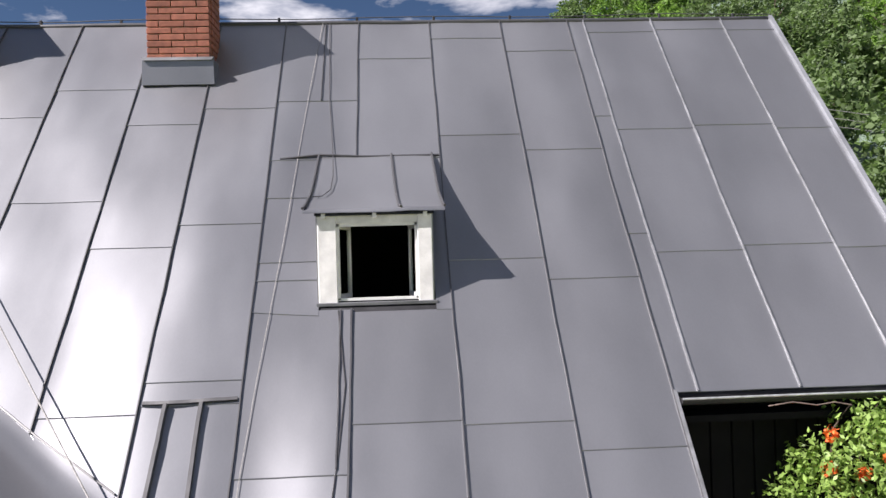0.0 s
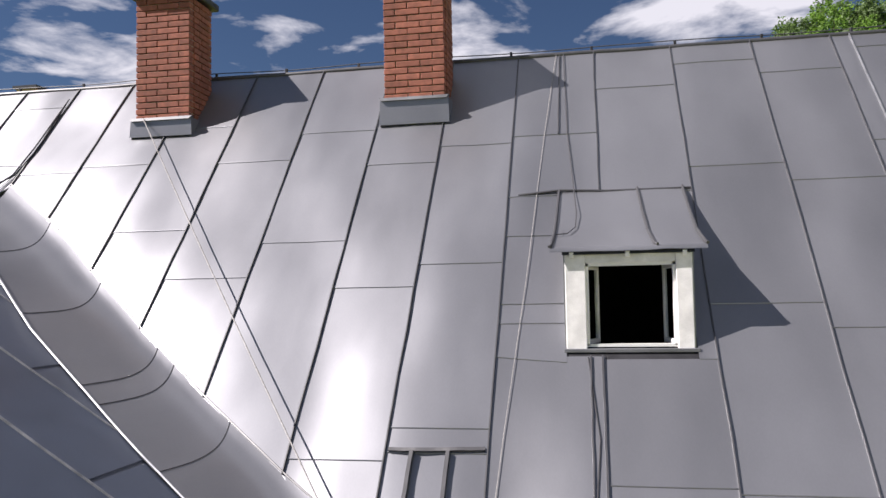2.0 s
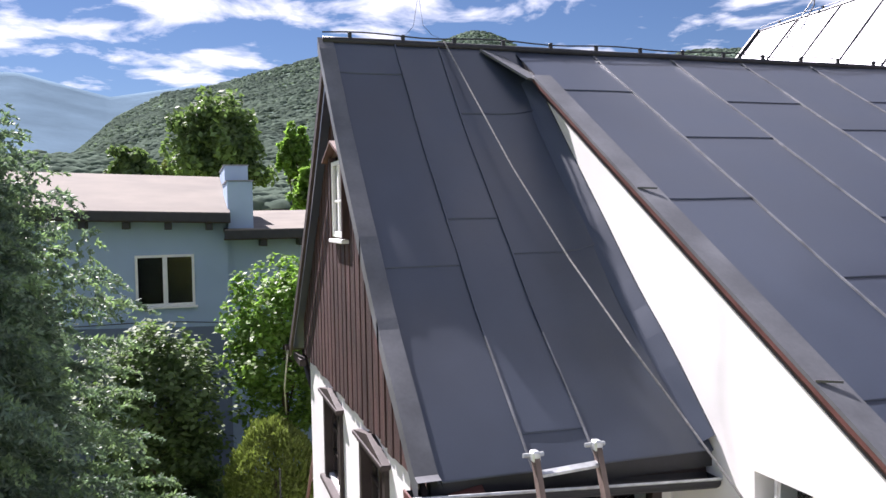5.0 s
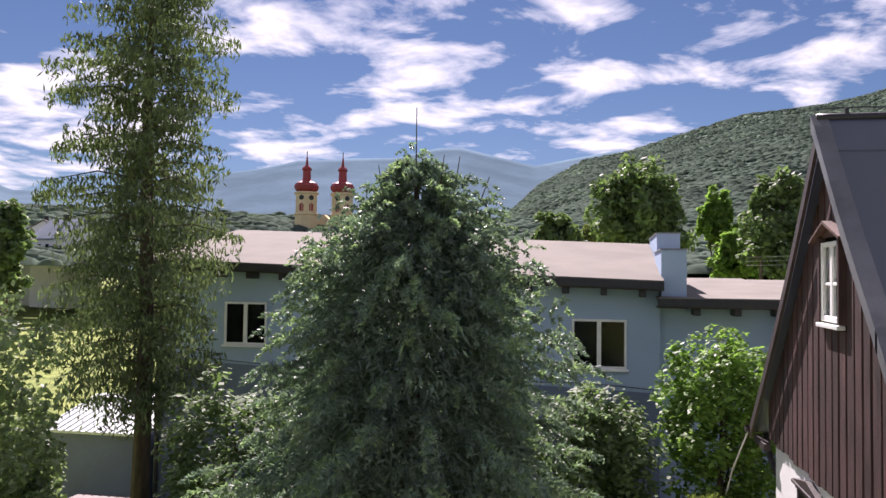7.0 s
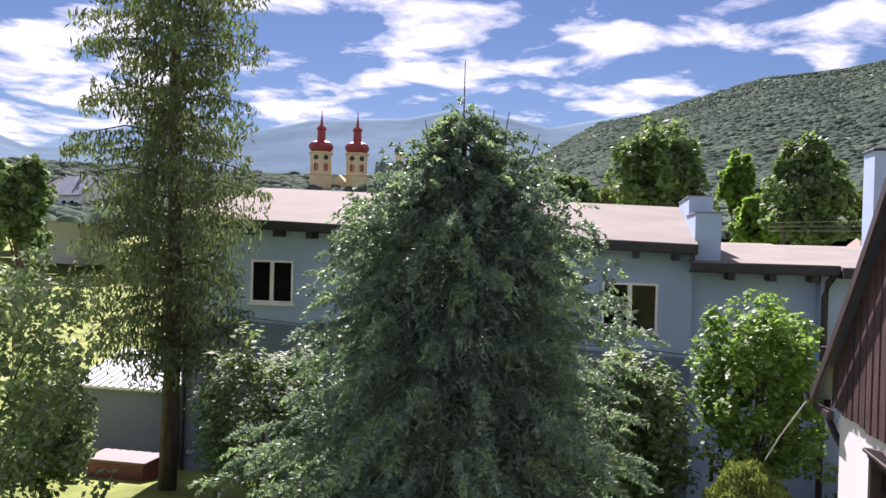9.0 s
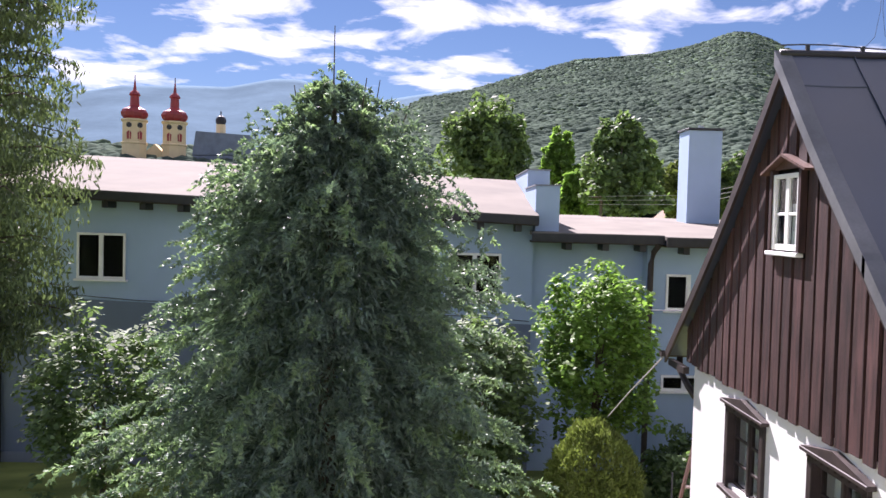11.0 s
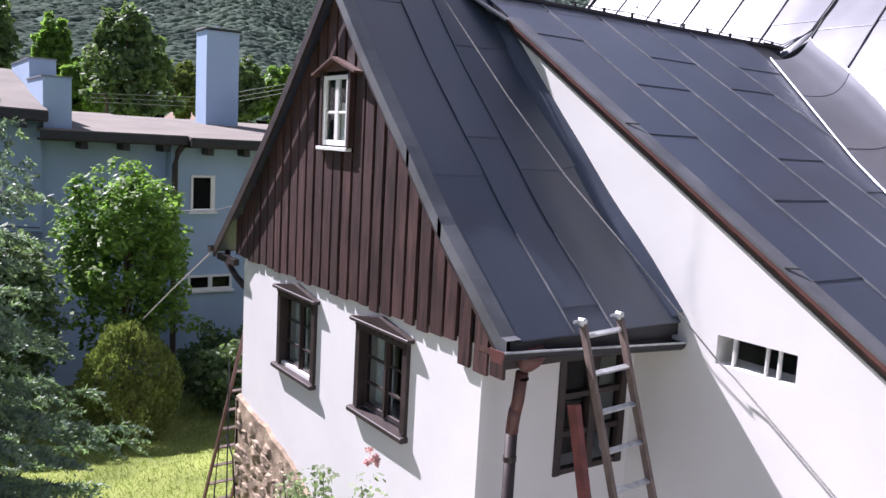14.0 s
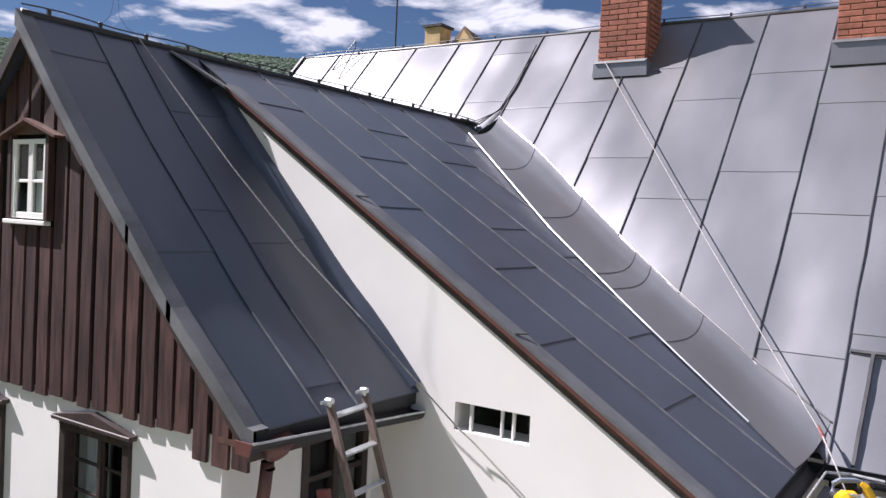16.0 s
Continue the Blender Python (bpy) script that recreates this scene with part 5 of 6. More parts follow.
def crown_clumps(center, rx, rz, n, seed, taper=0.0, hollow=0.55, lumps=0.25):
    """Clump centres filling an uneven ellipsoid, denser near its skin."""
    g = np.random.default_rng(seed)
    d = unit(g.normal(size=(n, 3)))
    rad = g.uniform(hollow, 1.0, (n, 1))
    wob = np.array([1 + lumps * noise.noise(Vector((*(v * 1.7), )) + Vector((seed, 0, 0))) * 2 for v in d])[:, None]
    p = d * rad * wob
    p[:, :2] *= rx * (1 - taper * np.clip(p[:, 2:3], -1, 1))
    p[:, 2] *= rz
    return p + np.array(center)


def limbs(base, top, clumps, r, parent, seed, count=9):
    """A tapered trunk and a few limbs that reach into the crown."""
    base, top = Vector(base), Vector(top)
    pts = [base.lerp(top, i / 6) + Vector((0.05 * math.sin(i * 1.9 + seed), 0.05 * math.cos(i * 2.3 + seed), 0)) * (top - base).length * 0.15 for i in range(7)]
    part("trunk", tube(pts, [r * (1 - 0.8 * i / 6) for i in range(7)], 8), M["bark"], parent, smooth=True)
    rnd = random.Random(seed)
    for i in range(count):
        q = Vector(clumps[rnd.randrange(len(clumps))])
        a = base.lerp(top, rnd.uniform(0.3, 0.8))
        m = a.lerp(q, 0.5) + Vector((0, 0, 0.1 * (q - a).length))
        part("limb", tube([a, m, q], [r * 0.35, r * 0.2, r * 0.06], 5), M["bark"], parent)


def broadleaf(name, label, base, center, rx, rz, clumps, per, size, mat, seed, r=0.12, taper=0.1, category="tree", clump_r=0.3, count=9, flat=0.5):
    t = thing(name, label, category, at=base)
    c = crown_clumps(center, rx, rz, clumps, seed, taper)
    limbs(base, (center[0], center[1], center[2] + rz * 0.5), c, r, t, seed, count)
    leaf_cloud("crown", c, [clump_r] * len(c), per, size, mat, t, seed + 1, flat=flat)
    return t


def spruce():
    bx, by, bz, topz = -11.9, -2.46, -5.55, 1.75
    t = thing("spruce_tree", "broad dark green spruce with several bare leading shoots", "tree", at=(bx, by, bz))
    part("trunk", tube([(bx, by, bz), (bx + 0.05, by, -2.0), (bx, by + 0.03, 0.8), (bx, by, topz)], [0.16, 0.12, 0.06, 0.012], 8), M["bark"], t, smooth=True)
    g = np.random.default_rng(3)
    store = {"needle": [], "needle_tip": []}
    ZS = (-5.5, -4.0, -2.4, -1.5, -0.65, 0.1, 0.6, 0.95, 1.3, 1.7)
    RS = (2.55, 2.75, 2.8, 2.65, 2.35, 1.85, 1.35, 0.9, 0.5, 0.12)

    def twig(o, d, L, needles, key, thick):
        """One bottle-brush twig: needles all round a slightly drooping axis."""
        t = g.uniform(0.0, 1.0, (needles, 1))
        p = o + d * L * t + np.array([0, 0, -0.18 * L]) * t ** 2
        nd = unit(0.8 * g.normal(size=(needles, 3)) + d * 1.0)
        ln = thick * (1.15 - 0.6 * t) * g.uniform(0.7, 1.2, (needles, 1))
        w = unit(np.cross(nd, g.normal(size=(needles, 3)))) * g.uniform(0.010, 0.018, (needles, 1))
        store[key].append((p + nd * ln * 0.8, nd * ln, w))

    def bough(px, py, z, rad, a, rise, sag, twigs, thick=0.056):
        """One bough: twigs to both sides of a sagging line whose tip turns up."""
        out = np.array([math.cos(a), math.sin(a), 0.0])
        side = np.array([-math.sin(a), math.cos(a), 0.0])
        for f in range(twigs):
            s = 0.28 + 0.74 * ((f + g.uniform(0, 1)) / twigs) ** 0.8
            o = np.array([px, py, z]) + out * rad * s + np.array([0, 0, rise * s - sag * s ** 2 + 0.10 * rad * s ** 6]) + side * 0.03 * g.normal()
            sw = g.choice((-1, 1)) * g.uniform(0.15, 1.15) * (1.25 - s)
            d = unit(out * (0.45 + 0.55 * s) + side * sw + np.array([0, 0, -1.0]) * g.uniform(0.0, 1.0) * (0.75 if z < 0.6 else 0.15))
            L = g.uniform(0.20, 0.48) * min(1.0, 0.45 + rad / 2.6)
            # some outer twigs get the colour with sunlight painted in
            key = "needle_tip" if s > 0.80 and g.uniform() < 0.40 else "needle"
            twig(o, d, L, int(70 * L) + 10, key, thick)
    n = 430
    for i in range(n):
        h = (i + 0.5) / n
        z = bz + 0.4 + (topz - bz - 0.5) * h ** 0.95
        a = i * 2.39996 + g.uniform(-0.35, 0.35)
        rad = lerp(z, ZS, RS) * g.uniform(0.62, 1.08)
        rad *= 1 + 0.14 * math.sin(2.6 * a + z * 2.1)
        bough(bx, by, z, rad, a, lerp(z, (-5, -1, 0.5, 1.5), (0.05, 0.12, 0.40, 0.75)) * rad, lerp(z, (-5, 0.5, 1.2), (0.36, 0.34, 0.2)) * rad, int(6 + 13 * rad / 2.5))
    # side tops beside the main leader
    for dx, dy, zt in ((0.0, 0.0, 1.85), (0.35, 0.48, 1.45), (-0.1, 1.0, 1.30), (0.2, -0.5, 1.35), (0.1, -0.95, 1.2), (0.5, 0.75, 1.1), (0.5, 1.55, 0.55), (0.6, -1.2, 0.6), (0.9, -0.3, 0.9), (0.9, 1.1, 0.6), (0.7, 2.0, -0.3), (0.9, -1.4, 0.1)):
        for k in range(16):
            z = zt - 0.95 * k / 16
            bough(bx + dx, by + dy, z, 0.08 + 0.40 * k / 16, k * 2.4 + dx, 0.16, 0.03, 2 + k // 6, 0.040)
    # old inner growth that closes the heart of the tree
    m = 60000
    z = g.uniform(bz + 0.6, 1.1, m)
    r = np.interp(z, ZS, RS) * 0.62 * g.uniform(0.25, 1.0, m) ** 0.6
    a = g.uniform(0, 2 * math.pi, m)
    p = np.stack([bx + r * np.cos(a), by + r * np.sin(a), z], 1)
    d = unit(np.stack([np.cos(a), np.sin(a), g.uniform(-1.1, 0.2, m)], 1) + 0.5 * g.normal(size=(m, 3)))
    store["needle"].append((p, d * g.uniform(0.06, 0.11, (m, 1)), unit(np.cross(d, g.normal(size=(m, 3)))) * g.uniform(0.010, 0.018, (m, 1))))
    for key, label in (("needle", "drooping dark needle sprays"), ("needle_tip", "paler needle sprays, sunlit tips painted in")):
        c3, a3, w3 = (np.concatenate([row[q] for row in store[key]]) for q in range(3))
        quads("needles", c3, a3, w3, M[key], t, label)
    for dx, dy, z0, z1 in ((0.0, 0.0, 1.3, 2.5), (0.35, 0.48, 1.1, 1.75), (-0.1, 0.62, 0.9, 1.8), (0.2, -0.5, 1.0, 1.65), (0.1, -0.42, 0.9, 1.5), (-0.1, 1.05, 0.9, 1.5)):
        part("leader", tube([(bx + dx * 0.7, by + dy * 0.8, z0), (bx + dx, by + dy, z1)], [0.014, 0.006], 5), M["bark"], t, "bare leading shoot")


def larch():
    bx, by, bz = -20.3, -11.8, ground_z(-20.3, -11.8)
    t = thing("larch_tree", "tall thin larch with sparse drooping branches", "tree", at=(bx, by, bz))
    part("trunk", tube([(bx + 0.02, by, bz), (bx - 0.05, by + 0.05, -2), (bx, by - 0.05, 4), (bx, by, 10.5)], [0.25, 0.21, 0.14, 0.03], 8), M["bark"], t, smooth=True)
    g = np.random.default_rng(11)
    cs, ax, ac = [], [], []
    for i in range(210):
        z = -3.4 + 13.4 * (i / 210)
        rad = lerp(z, (-3.6, -2, 1.0, 5, 8, 10.2), (2.0, 2.5, 2.4, 2.5, 1.8, 0.4)) * g.uniform(0.45, 1.1)
        a = i * 2.39996 + g.uniform(-0.5, 0.5)
        out = np.array([math.cos(a), math.sin(a), 0.0])
        side = np.array([-math.sin(a), math.cos(a), 0.0])
        end = np.array([bx, by, z]) + out * rad + np.array([0, 0, -0.06 * rad ** 2 + 0.15])
        mid = np.array([bx, by, z]) + out * rad * 0.5 + np.array([0, 0, 0.12])
        if i % 2 == 0:
            part("branch", tube([(bx, by, z), mid, end], [0.03, 0.02, 0.006], 4), M["bark"], t)
        m = int(260 * rad / 2.5)
        s = g.uniform(0.2, 1.05, m)
        p = np.array([bx, by, z]) + out * (rad * s)[:, None] + np.array([0, 0, 1.0]) * (0.15 * s - 0.06 * (rad * s) ** 2)[:, None]
        p += side * (g.normal(size=m) * 0.2)[:, None]
        hang = g.uniform(0, 1, (m, 1)) ** 2 * (0.8 if z < 2 else 0.45)
        p[:, 2:3] -= hang
        d = unit(np.array([0, 0, -1.0]) + 0.5 * g.normal(size=(m, 3)))
        w = unit(np.cross(d, g.normal(size=(m, 3))))
        cs.append(p)
        ax.append(d * g.uniform(0.06, 0.15, (m, 1)))
        ac.append(w * g.uniform(0.018, 0.036, (m, 1)))
    quads("needles", np.concatenate(cs), np.concatenate(ax), np.concatenate(ac), M["larch"], t, "thin yellow-green hanging needles")


spruce()
larch()
# shrubs of the garden
gz = ground_z
broadleaf("maple_shrub", "round young maple with bright sunlit top beside the blue wall", (-19.1, 2.70, gz(-19.1, 2.7)), (-19.1, 2.70, -2.98), 1.42, 1.85, 330, 42, 0.075, M["leaf"], 21, 0.09, 0.05, "shrub", 0.24, flat=0.7)
broadleaf("elder_shrub", "dark leafy shrub with pale sunlit leaf tips", (-18.6, -0.1, gz(-18.6, -0.1)), (-18.6, -0.1, -3.9), 1.4, 1.8, 170, 60, 0.08, M["leaf_dark"], 31, 0.08, 0.25, "shrub", 0.30, flat=0.75)
broadleaf("elder_shrub", "loose pale-leaved shrub beside the spruce", (-17.0, -7.6, gz(-17, -7.6)), (-17.0, -7.6, -3.9), 1.6, 1.75, 150, 50, 0.08, M["leaf_dark"], 33, 0.08, 0.2, "shrub", 0.32, flat=0.75)
broadleaf("hazel_shrub", "tall bright leafy hazel thicket by the garden path", (-15.2, -12.8, gz(-15.2, -12.8)), (-15.2, -12.8, -3.4), 2.1, 2.9, 170, 50, 0.085, M["leaf_pale"], 35, 0.08, 0.15, "shrub", 0.38)
broadleaf("hazel_shrub", "tall leafy hazel thicket", (-13.2, -14.6, gz(-13.2, -14.6)), (-13.2, -14.6, -3.4), 2.0, 3.0, 200, 52, 0.085, M["leaf"], 37, 0.08, 0.15, "shrub", 0.38)
broadleaf("hazel_shrub", "leafy shrub in front of the shed", (-17.5, -13.4, gz(-17.5, -13.4)), (-17.5, -13.4, -4.6), 1.2, 1.6, 110, 50, 0.09, M["leaf_pale"], 39, 0.06, 0.1, "shrub", 0.3)


def low_shrub(x, y, rx, rz, seed, mat, label):
    z = gz(x, y)
    broadleaf("hedge_shrub", label, (x, y, z), (x, y, z + rz * 0.8), rx, rz, 110, 50, 0.08, mat, seed, 0.05, 0.0, "shrub", 0.25, 4)


low_shrub(-21.5, 0.2, 1.2, 1.0, 41, M["leaf_dark"], "low dark shrub at the foot of the blue wall")
low_shrub(-20.5, 5.6, 1.3, 0.9, 42, M["leaf_dark"], "low dark shrub in the shade behind the gable")
low_shrub(-18.0, 5.2, 1.4, 0.8, 43, M["leaf_dark"], "low shaded shrub on the lawn's edge")
low_shrub(-21.8, -5.0, 1.4, 0.9, 44, M["leaf_dark"], "low dark shrub along the blue wall")
low_shrub(-20.0, 7.3, 1.0, 1.6, 45, M["leaf"], "sunlit shrub behind the gable corner")


def thuja():
    x, y = -16.5, 2.2
    z = gz(x, y)
    t = thing("thuja_bush", "clipped egg-shaped golden thuja on the lawn", "shrub", at=(x, y, z))
    part("trunk", tube([(x, y, z), (x, y, z + 1.4)], [0.06, 0.02], 6), M["bark"], t)
    g = np.random.default_rng(5)
    n = 15000
    d = unit(g.normal(size=(n, 3)))
    lump = np.array([1 + 0.13 * noise.noise(Vector(v) * 3.1) + 0.06 * noise.noise(Vector(v) * 8.0) for v in d])
    r = lump * g.uniform(0.82, 1.03, n)
    prof = np.where(d[:, 2] > 0, 1 - 0.32 * np.abs(d[:, 2]) ** 1.5, 1.0)
    p = np.stack([d[:, 0] * r * 0.93 * prof, d[:, 1] * r * 0.93 * prof, d[:, 2] * r * 1.16], 1) + np.array([x, y, z + 1.12])
    a = unit(d * 0.5 + np.array([0, 0, 0.9]) + 0.5 * g.normal(size=(n, 3)))
    w = unit(np.cross(a, g.normal(size=(n, 3))))
    quads("foliage", p, a * g.uniform(0.03, 0.07, (n, 1)), w * g.uniform(0.012, 0.026, (n, 1)), M["thuja"], t)


thuja()


def rose():
    t = thing("climbing_rose", "thin rose bush with faded pink blooms by the plinth", "shrub", at=(-7.3, 1.75, -5.1))
    rnd = random.Random(4)
    tips = []
    for i in range(26):
        x = rnd.uniform(-8.3, -6.2)
        top = lerp(x, (-8.3, -7.8, -7.2, -6.7, -6.3), (-3.95, -3.55, -3.25, -2.95, -2.75)) - rnd.uniform(0, 0.5)
        pts = [(x * 0.6 - 2.9, 1.8, -5.1), (x, 1.75 + rnd.uniform(-0.1, 0.1), (top - 5.1) / 2), (x + rnd.uniform(-0.1, 0.1), 1.72 + rnd.uniform(-0.12, 0.12), top)]
        part("cane", tube(pts, [0.01, 0.008, 0.004], 4), M["leaf_dark"], t)
        for k in range(5):
            s = k / 4
            tips.append((pts[1][0] * (1 - s) + pts[2][0] * s, 1.74, pts[1][2] * (1 - s) + pts[2][2] * s))
    leaf_cloud("foliage", np.array(tips), [0.13] * len(tips), 16, 0.032, M["leaf_pale"], t, 9)
    bl = [(-6.30 + rnd.uniform(-0.08, 0.08), 1.70, -2.80 + rnd.uniform(-0.08, 0.06)) for _ in range(6)] + [tips[rnd.randrange(len(tips))] for _ in range(8)]
    for k, p in enumerate(bl):
        leaf_cloud("bloom", np.array([p]), [0.035], 22, 0.02, M["pink"], t, 10 + k, "faded pink bloom")


rose()


def vine():
    t = thing("trumpet_vine", "bright green trumpet vine with orange flowers climbing to the eaves", "climbing plant", at=(3.9, 6.6, -5.1))
    rnd = random.Random(6)
    g = np.random.default_rng(6)
    pts = []
    for i in range(210):
        x = rnd.uniform(3.2, 5.4)
        top = lerp(x, (3.2, 3.42, 3.7, 4.0, 5.4), (-2.15, -1.75, -1.42, -1.38, -1.4))
        pts.append((x, rnd.uniform(6.2, 6.95), top - rnd.uniform(0.0, 1.0) ** 1.5 * 2.2))
    for i in range(7):
        x = 3.62 + 0.25 * i
        part("stem", tube([(x, 6.9, -5.1), (x + 0.1, 6.8, -3.0), (x + 0.05, 6.7, -1.6), (x + 0.25, 6.66, -1.30)], [0.02, 0.016, 0.01, 0.006], 5), M["bark"], t)
    part("dry_stem", tube([(3.1, 6.64, -1.35), (3.3, 6.62, -1.32), (3.5, 6.6, -1.35), (3.65, 6.6, -1.33), (3.8, 6.6, -1.36)], 0.006, 5), M["ladder_wood"], t, "dry pale creeper stem")
    leaf_cloud("foliage", np.array(pts), [0.17] * len(pts), 60, 0.028, M["vine_leaf"], t, 12, droop=0.4)
    fl = [(3.45, 6.35, -1.82), (3.74, 6.33, -1.86), (3.62, 6.3, -2.1), (3.95, 6.3, -1.75), (3.5, 6.4, -1.55), (3.42, 6.3, -2.15), (4.2, 6.3, -1.9)]
    for k, p in enumerate(fl):
        leaf_cloud("blossom", np.array([p]), [0.06], 40, 0.03, M["flower"], t, 113 + k, "orange trumpet blossom")


vine()


# trees in the middle distance
def far_tree(az, dist, el_lo, el_hi, half, mat, seed, label, taper=0.15, per=40, clumps=150, size=None):
    x, y = -math.sin(radians(az)) * dist, math.cos(radians(az)) * dist
    z0, z1 = dist * math.tan(radians(el_lo)), dist * math.tan(radians(el_hi))
    rx = dist * math.tan(radians(half))
    size = size or 0.0042 * dist
    zg = gz(x, y)
    broadleaf("distant_tree", label, (x, y, zg), (x, y, (z0 + z1) / 2), rx, (z1 - z0) / 2, clumps, per, size, mat, seed, 0.3, taper, "tree", rx * 0.2, 6)


far_tree(87.4, 72, 1.4, 8.3, 3.2, M["leaf_dark"], 51, "dense dark green round tree behind the blue building", clumps=240)
far_tree(82.3, 80, 1.5, 6.4, 1.15, M["leaf"], 52, "slender pale green tree")
far_tree(78.3, 66, 0.4, 7.0, 2.5, M["leaf_dark"], 53, "tall green tree behind the blue building", clumps=200, taper=0.3)
far_tree(74.4, 90, 0.8, 4.2, 1.3, M["thuja"], 54, "small yellowish tree in the valley")
far_tree(80.8, 75, 0.0, 3.4, 1.6, M["leaf"], 55, "low green tree behind the roofs")
far_tree(129.3, 48, -1.2, 4.6, 1.8, M["leaf_dark"], 56, "dark spreading tree before the white house")
far_tree(131.6, 60, -1.0, 2.9, 1.5, M["leaf_dark"], 57, "dark tree in the meadow")
far_tree(102.5, 95, 1.6, 4.2, 1.5, M["leaf_dark"], 58, "green tree near the church")
far_tree(93.0, 100, 0.8, 4.6, 1.8, M["leaf_dark"], 59, "dark green tree in the valley")
far_tree(71.0, 85, 0.5, 4.6, 1.8, M["leaf_dark"], 60, "green tree in the valley")
far_tree(68.0, 95, 0.5, 4.2, 1.8, M["leaf"], 61, "green tree behind the chimney")
far_tree(91.0, 110, 1.0, 3.6, 1.2, M["thuja"], 62, "yellow-green tree in the valley")
# wooded bank behind the house
brnd = random.Random(17)
for i in range(72):
    az = -11.0 - 27 * ((i * 0.618) % 1)
    dist = 37 + 70 * ((i * 0.414) % 1)
    z = 1.2 + 31 * ((dist - 34) / 76) ** 1.15
    x, y = -math.sin(radians(az)) * dist, math.cos(radians(az)) * dist
    rx, rz = brnd.uniform(1.8, 3.0), brnd.uniform(2.2, 3.4)
    broadleaf("bank_tree", "leafy green tree on the wooded bank", (x, y, z - 1.5), (x, y, z + rz * 0.55), rx, rz, 80, 30, brnd.uniform(0.15, 0.22), M[brnd.choice(("leaf_dark", "leaf_dark", "leaf_dark", "leaf"))], 70 + i, 0.2, 0.1, "tree", rx * 0.24, 3)


def forest(name, az0, az1, d0, d1, height, n, crown, mat, label, seed):
    """Thousands of small domed crowns standing on a slope: far woods."""
    g = np.random.default_rng(seed)
    az = g.uniform(az0, az1, n)
    s = g.uniform(0, 1, n) ** 0.8
    d = d0 + (d1 - d0) * s
    ring = 5
    verts, faces = [], []
    for k in range(n):
        a = radians(az[k])
        x, y = -math.sin(a) * d[k], math.cos(a) * d[k]
        z = height(az[k], s[k], d[k], x, y)
        w = crown * g.uniform(0.6, 1.3)
        h = w * g.uniform(0.32, 0.52)
        b = len(verts)
        for rr, zz in ((0.95, -0.1), (0.75, 0.62)):
            for q in range(ring):
                t = 2 * math.pi * (q + g.uniform(-0.25, 0.25)) / ring
                m = w * rr * g.uniform(0.75, 1.15)
                verts.append((x + m * math.cos(t), y + m * math.sin(t), z + h * zz * g.uniform(0.85, 1.15)))
        verts.append((x, y, z + h * 1.05))
        for r in range(1):
            for q in range(ring):
                faces.append((b + r * ring + q, b + r * ring + (q + 1) % ring, b + (r + 1) * ring + (q + 1) % ring, b + (r + 1) * ring + q))
        for q in range(ring):
            faces.append((b + ring + q, b + ring + (q + 1) % ring, b + 2 * ring))
    ob = raw(name, verts, faces, mat, smooth=True)
    tagged(ob, label, "forest", kind="stuff")


MID_AZ = (15, 30, 44, 50, 54.4, 58.1, 63.7, 66.5, 68.1, 69.2, 70.1, 72, 75.6, 78.3, 80.4, 83.9, 87.5, 91.2, 94.3, 97, 101)
MID_EL = (9, 10, 10.6, 10.4, 10.7, 10.3, 9.7, 11.0, 12.0, 12.5, 12.6, 12.1, 11.4, 11.35, 11.2, 10.3, 9.3, 8.5, 7.0, 4.5, 2.5)


def mid_height(az, s, d, x, y):
    e = lerp(az, MID_AZ, MID_EL)
    hn, hr = 260 * math.tan(radians(1.2)), 1500 * math.tan(radians(e))
    z = hn + (hr - hn) * s ** 1.15
    p = Vector((x, y, z))
    return z + 9.0 * (noise.noise(p * (6.0 / 1500)) + 0.35 * noise.noise(p * (22.0 / 1500)))


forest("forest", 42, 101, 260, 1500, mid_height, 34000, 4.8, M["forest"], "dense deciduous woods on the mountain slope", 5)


def low_height(az, s, d, x, y):
    return d * math.tan(radians(0.6 + 3.7 * s))


forest("tree_belt", 66, 134, 130, 300, low_height, 4200, 3.4, M["forest"], "belt of trees across the valley", 6)


# ---- ropes, cables, ladders and small things ----
rope = thing("chimney_rope", "thin grey rope hanging from the chimney foot to the gutter corner", "rope")
A, B = Vector((-6.0, 9.66, 2.36)), Vector((-2.21, 6.0, -1.82))
part("rope", tube([A.lerp(B, i / 20) + Vector((0, 0, -0.04 * math.sin(math.pi * i / 20))) for i in range(21)], 0.0075, 5), M["rope"], rope)
part("knot", tube([B + Vector((-0.05, 0.06, 0.06)), B, B + Vector((0.04, -0.04, -0.06))], [0.012, 0.02, 0.012], 6), M["red_paint"], rope, "faded red knot")
part("tail", tube([B, (-2.02, 5.55, -1.98), (-1.86, 5.42, -2.26)], 0.007, 5), M["rope"], rope)
wire = thing("roof_conductor", "thin lightning conductor wire running down the grey roof", "cable")
part("wire", tube([(x, y, main_z(y) + 0.03) for x, y in ((-0.86, 10.5), (-0.97, 9.46), (-1.05, 8.53), (-1.10, 7.95), (-1.21, 6.94), (-1.26, 6.37), (-1.28, 6.05))], 0.0032, 5), M["rope"], wire)
wire2 = thing("dormer_cable", "thin dark cable from the ridge over the dormer roof", "cable")
part("wire", tube([(-0.77, 10.5, main_z(10.5) + 0.03), (-0.72, 9.46, main_z(9.46) + 0.025), (-0.65, 8.8, main_z(8.8) + 0.05), (-0.62, 8.3, 0.84), (-0.63, 8.05, 0.68), (-0.70, 7.92, 0.61), (-0.80, 7.88, 0.60)], 0.005, 5), M["cable"], wire2)
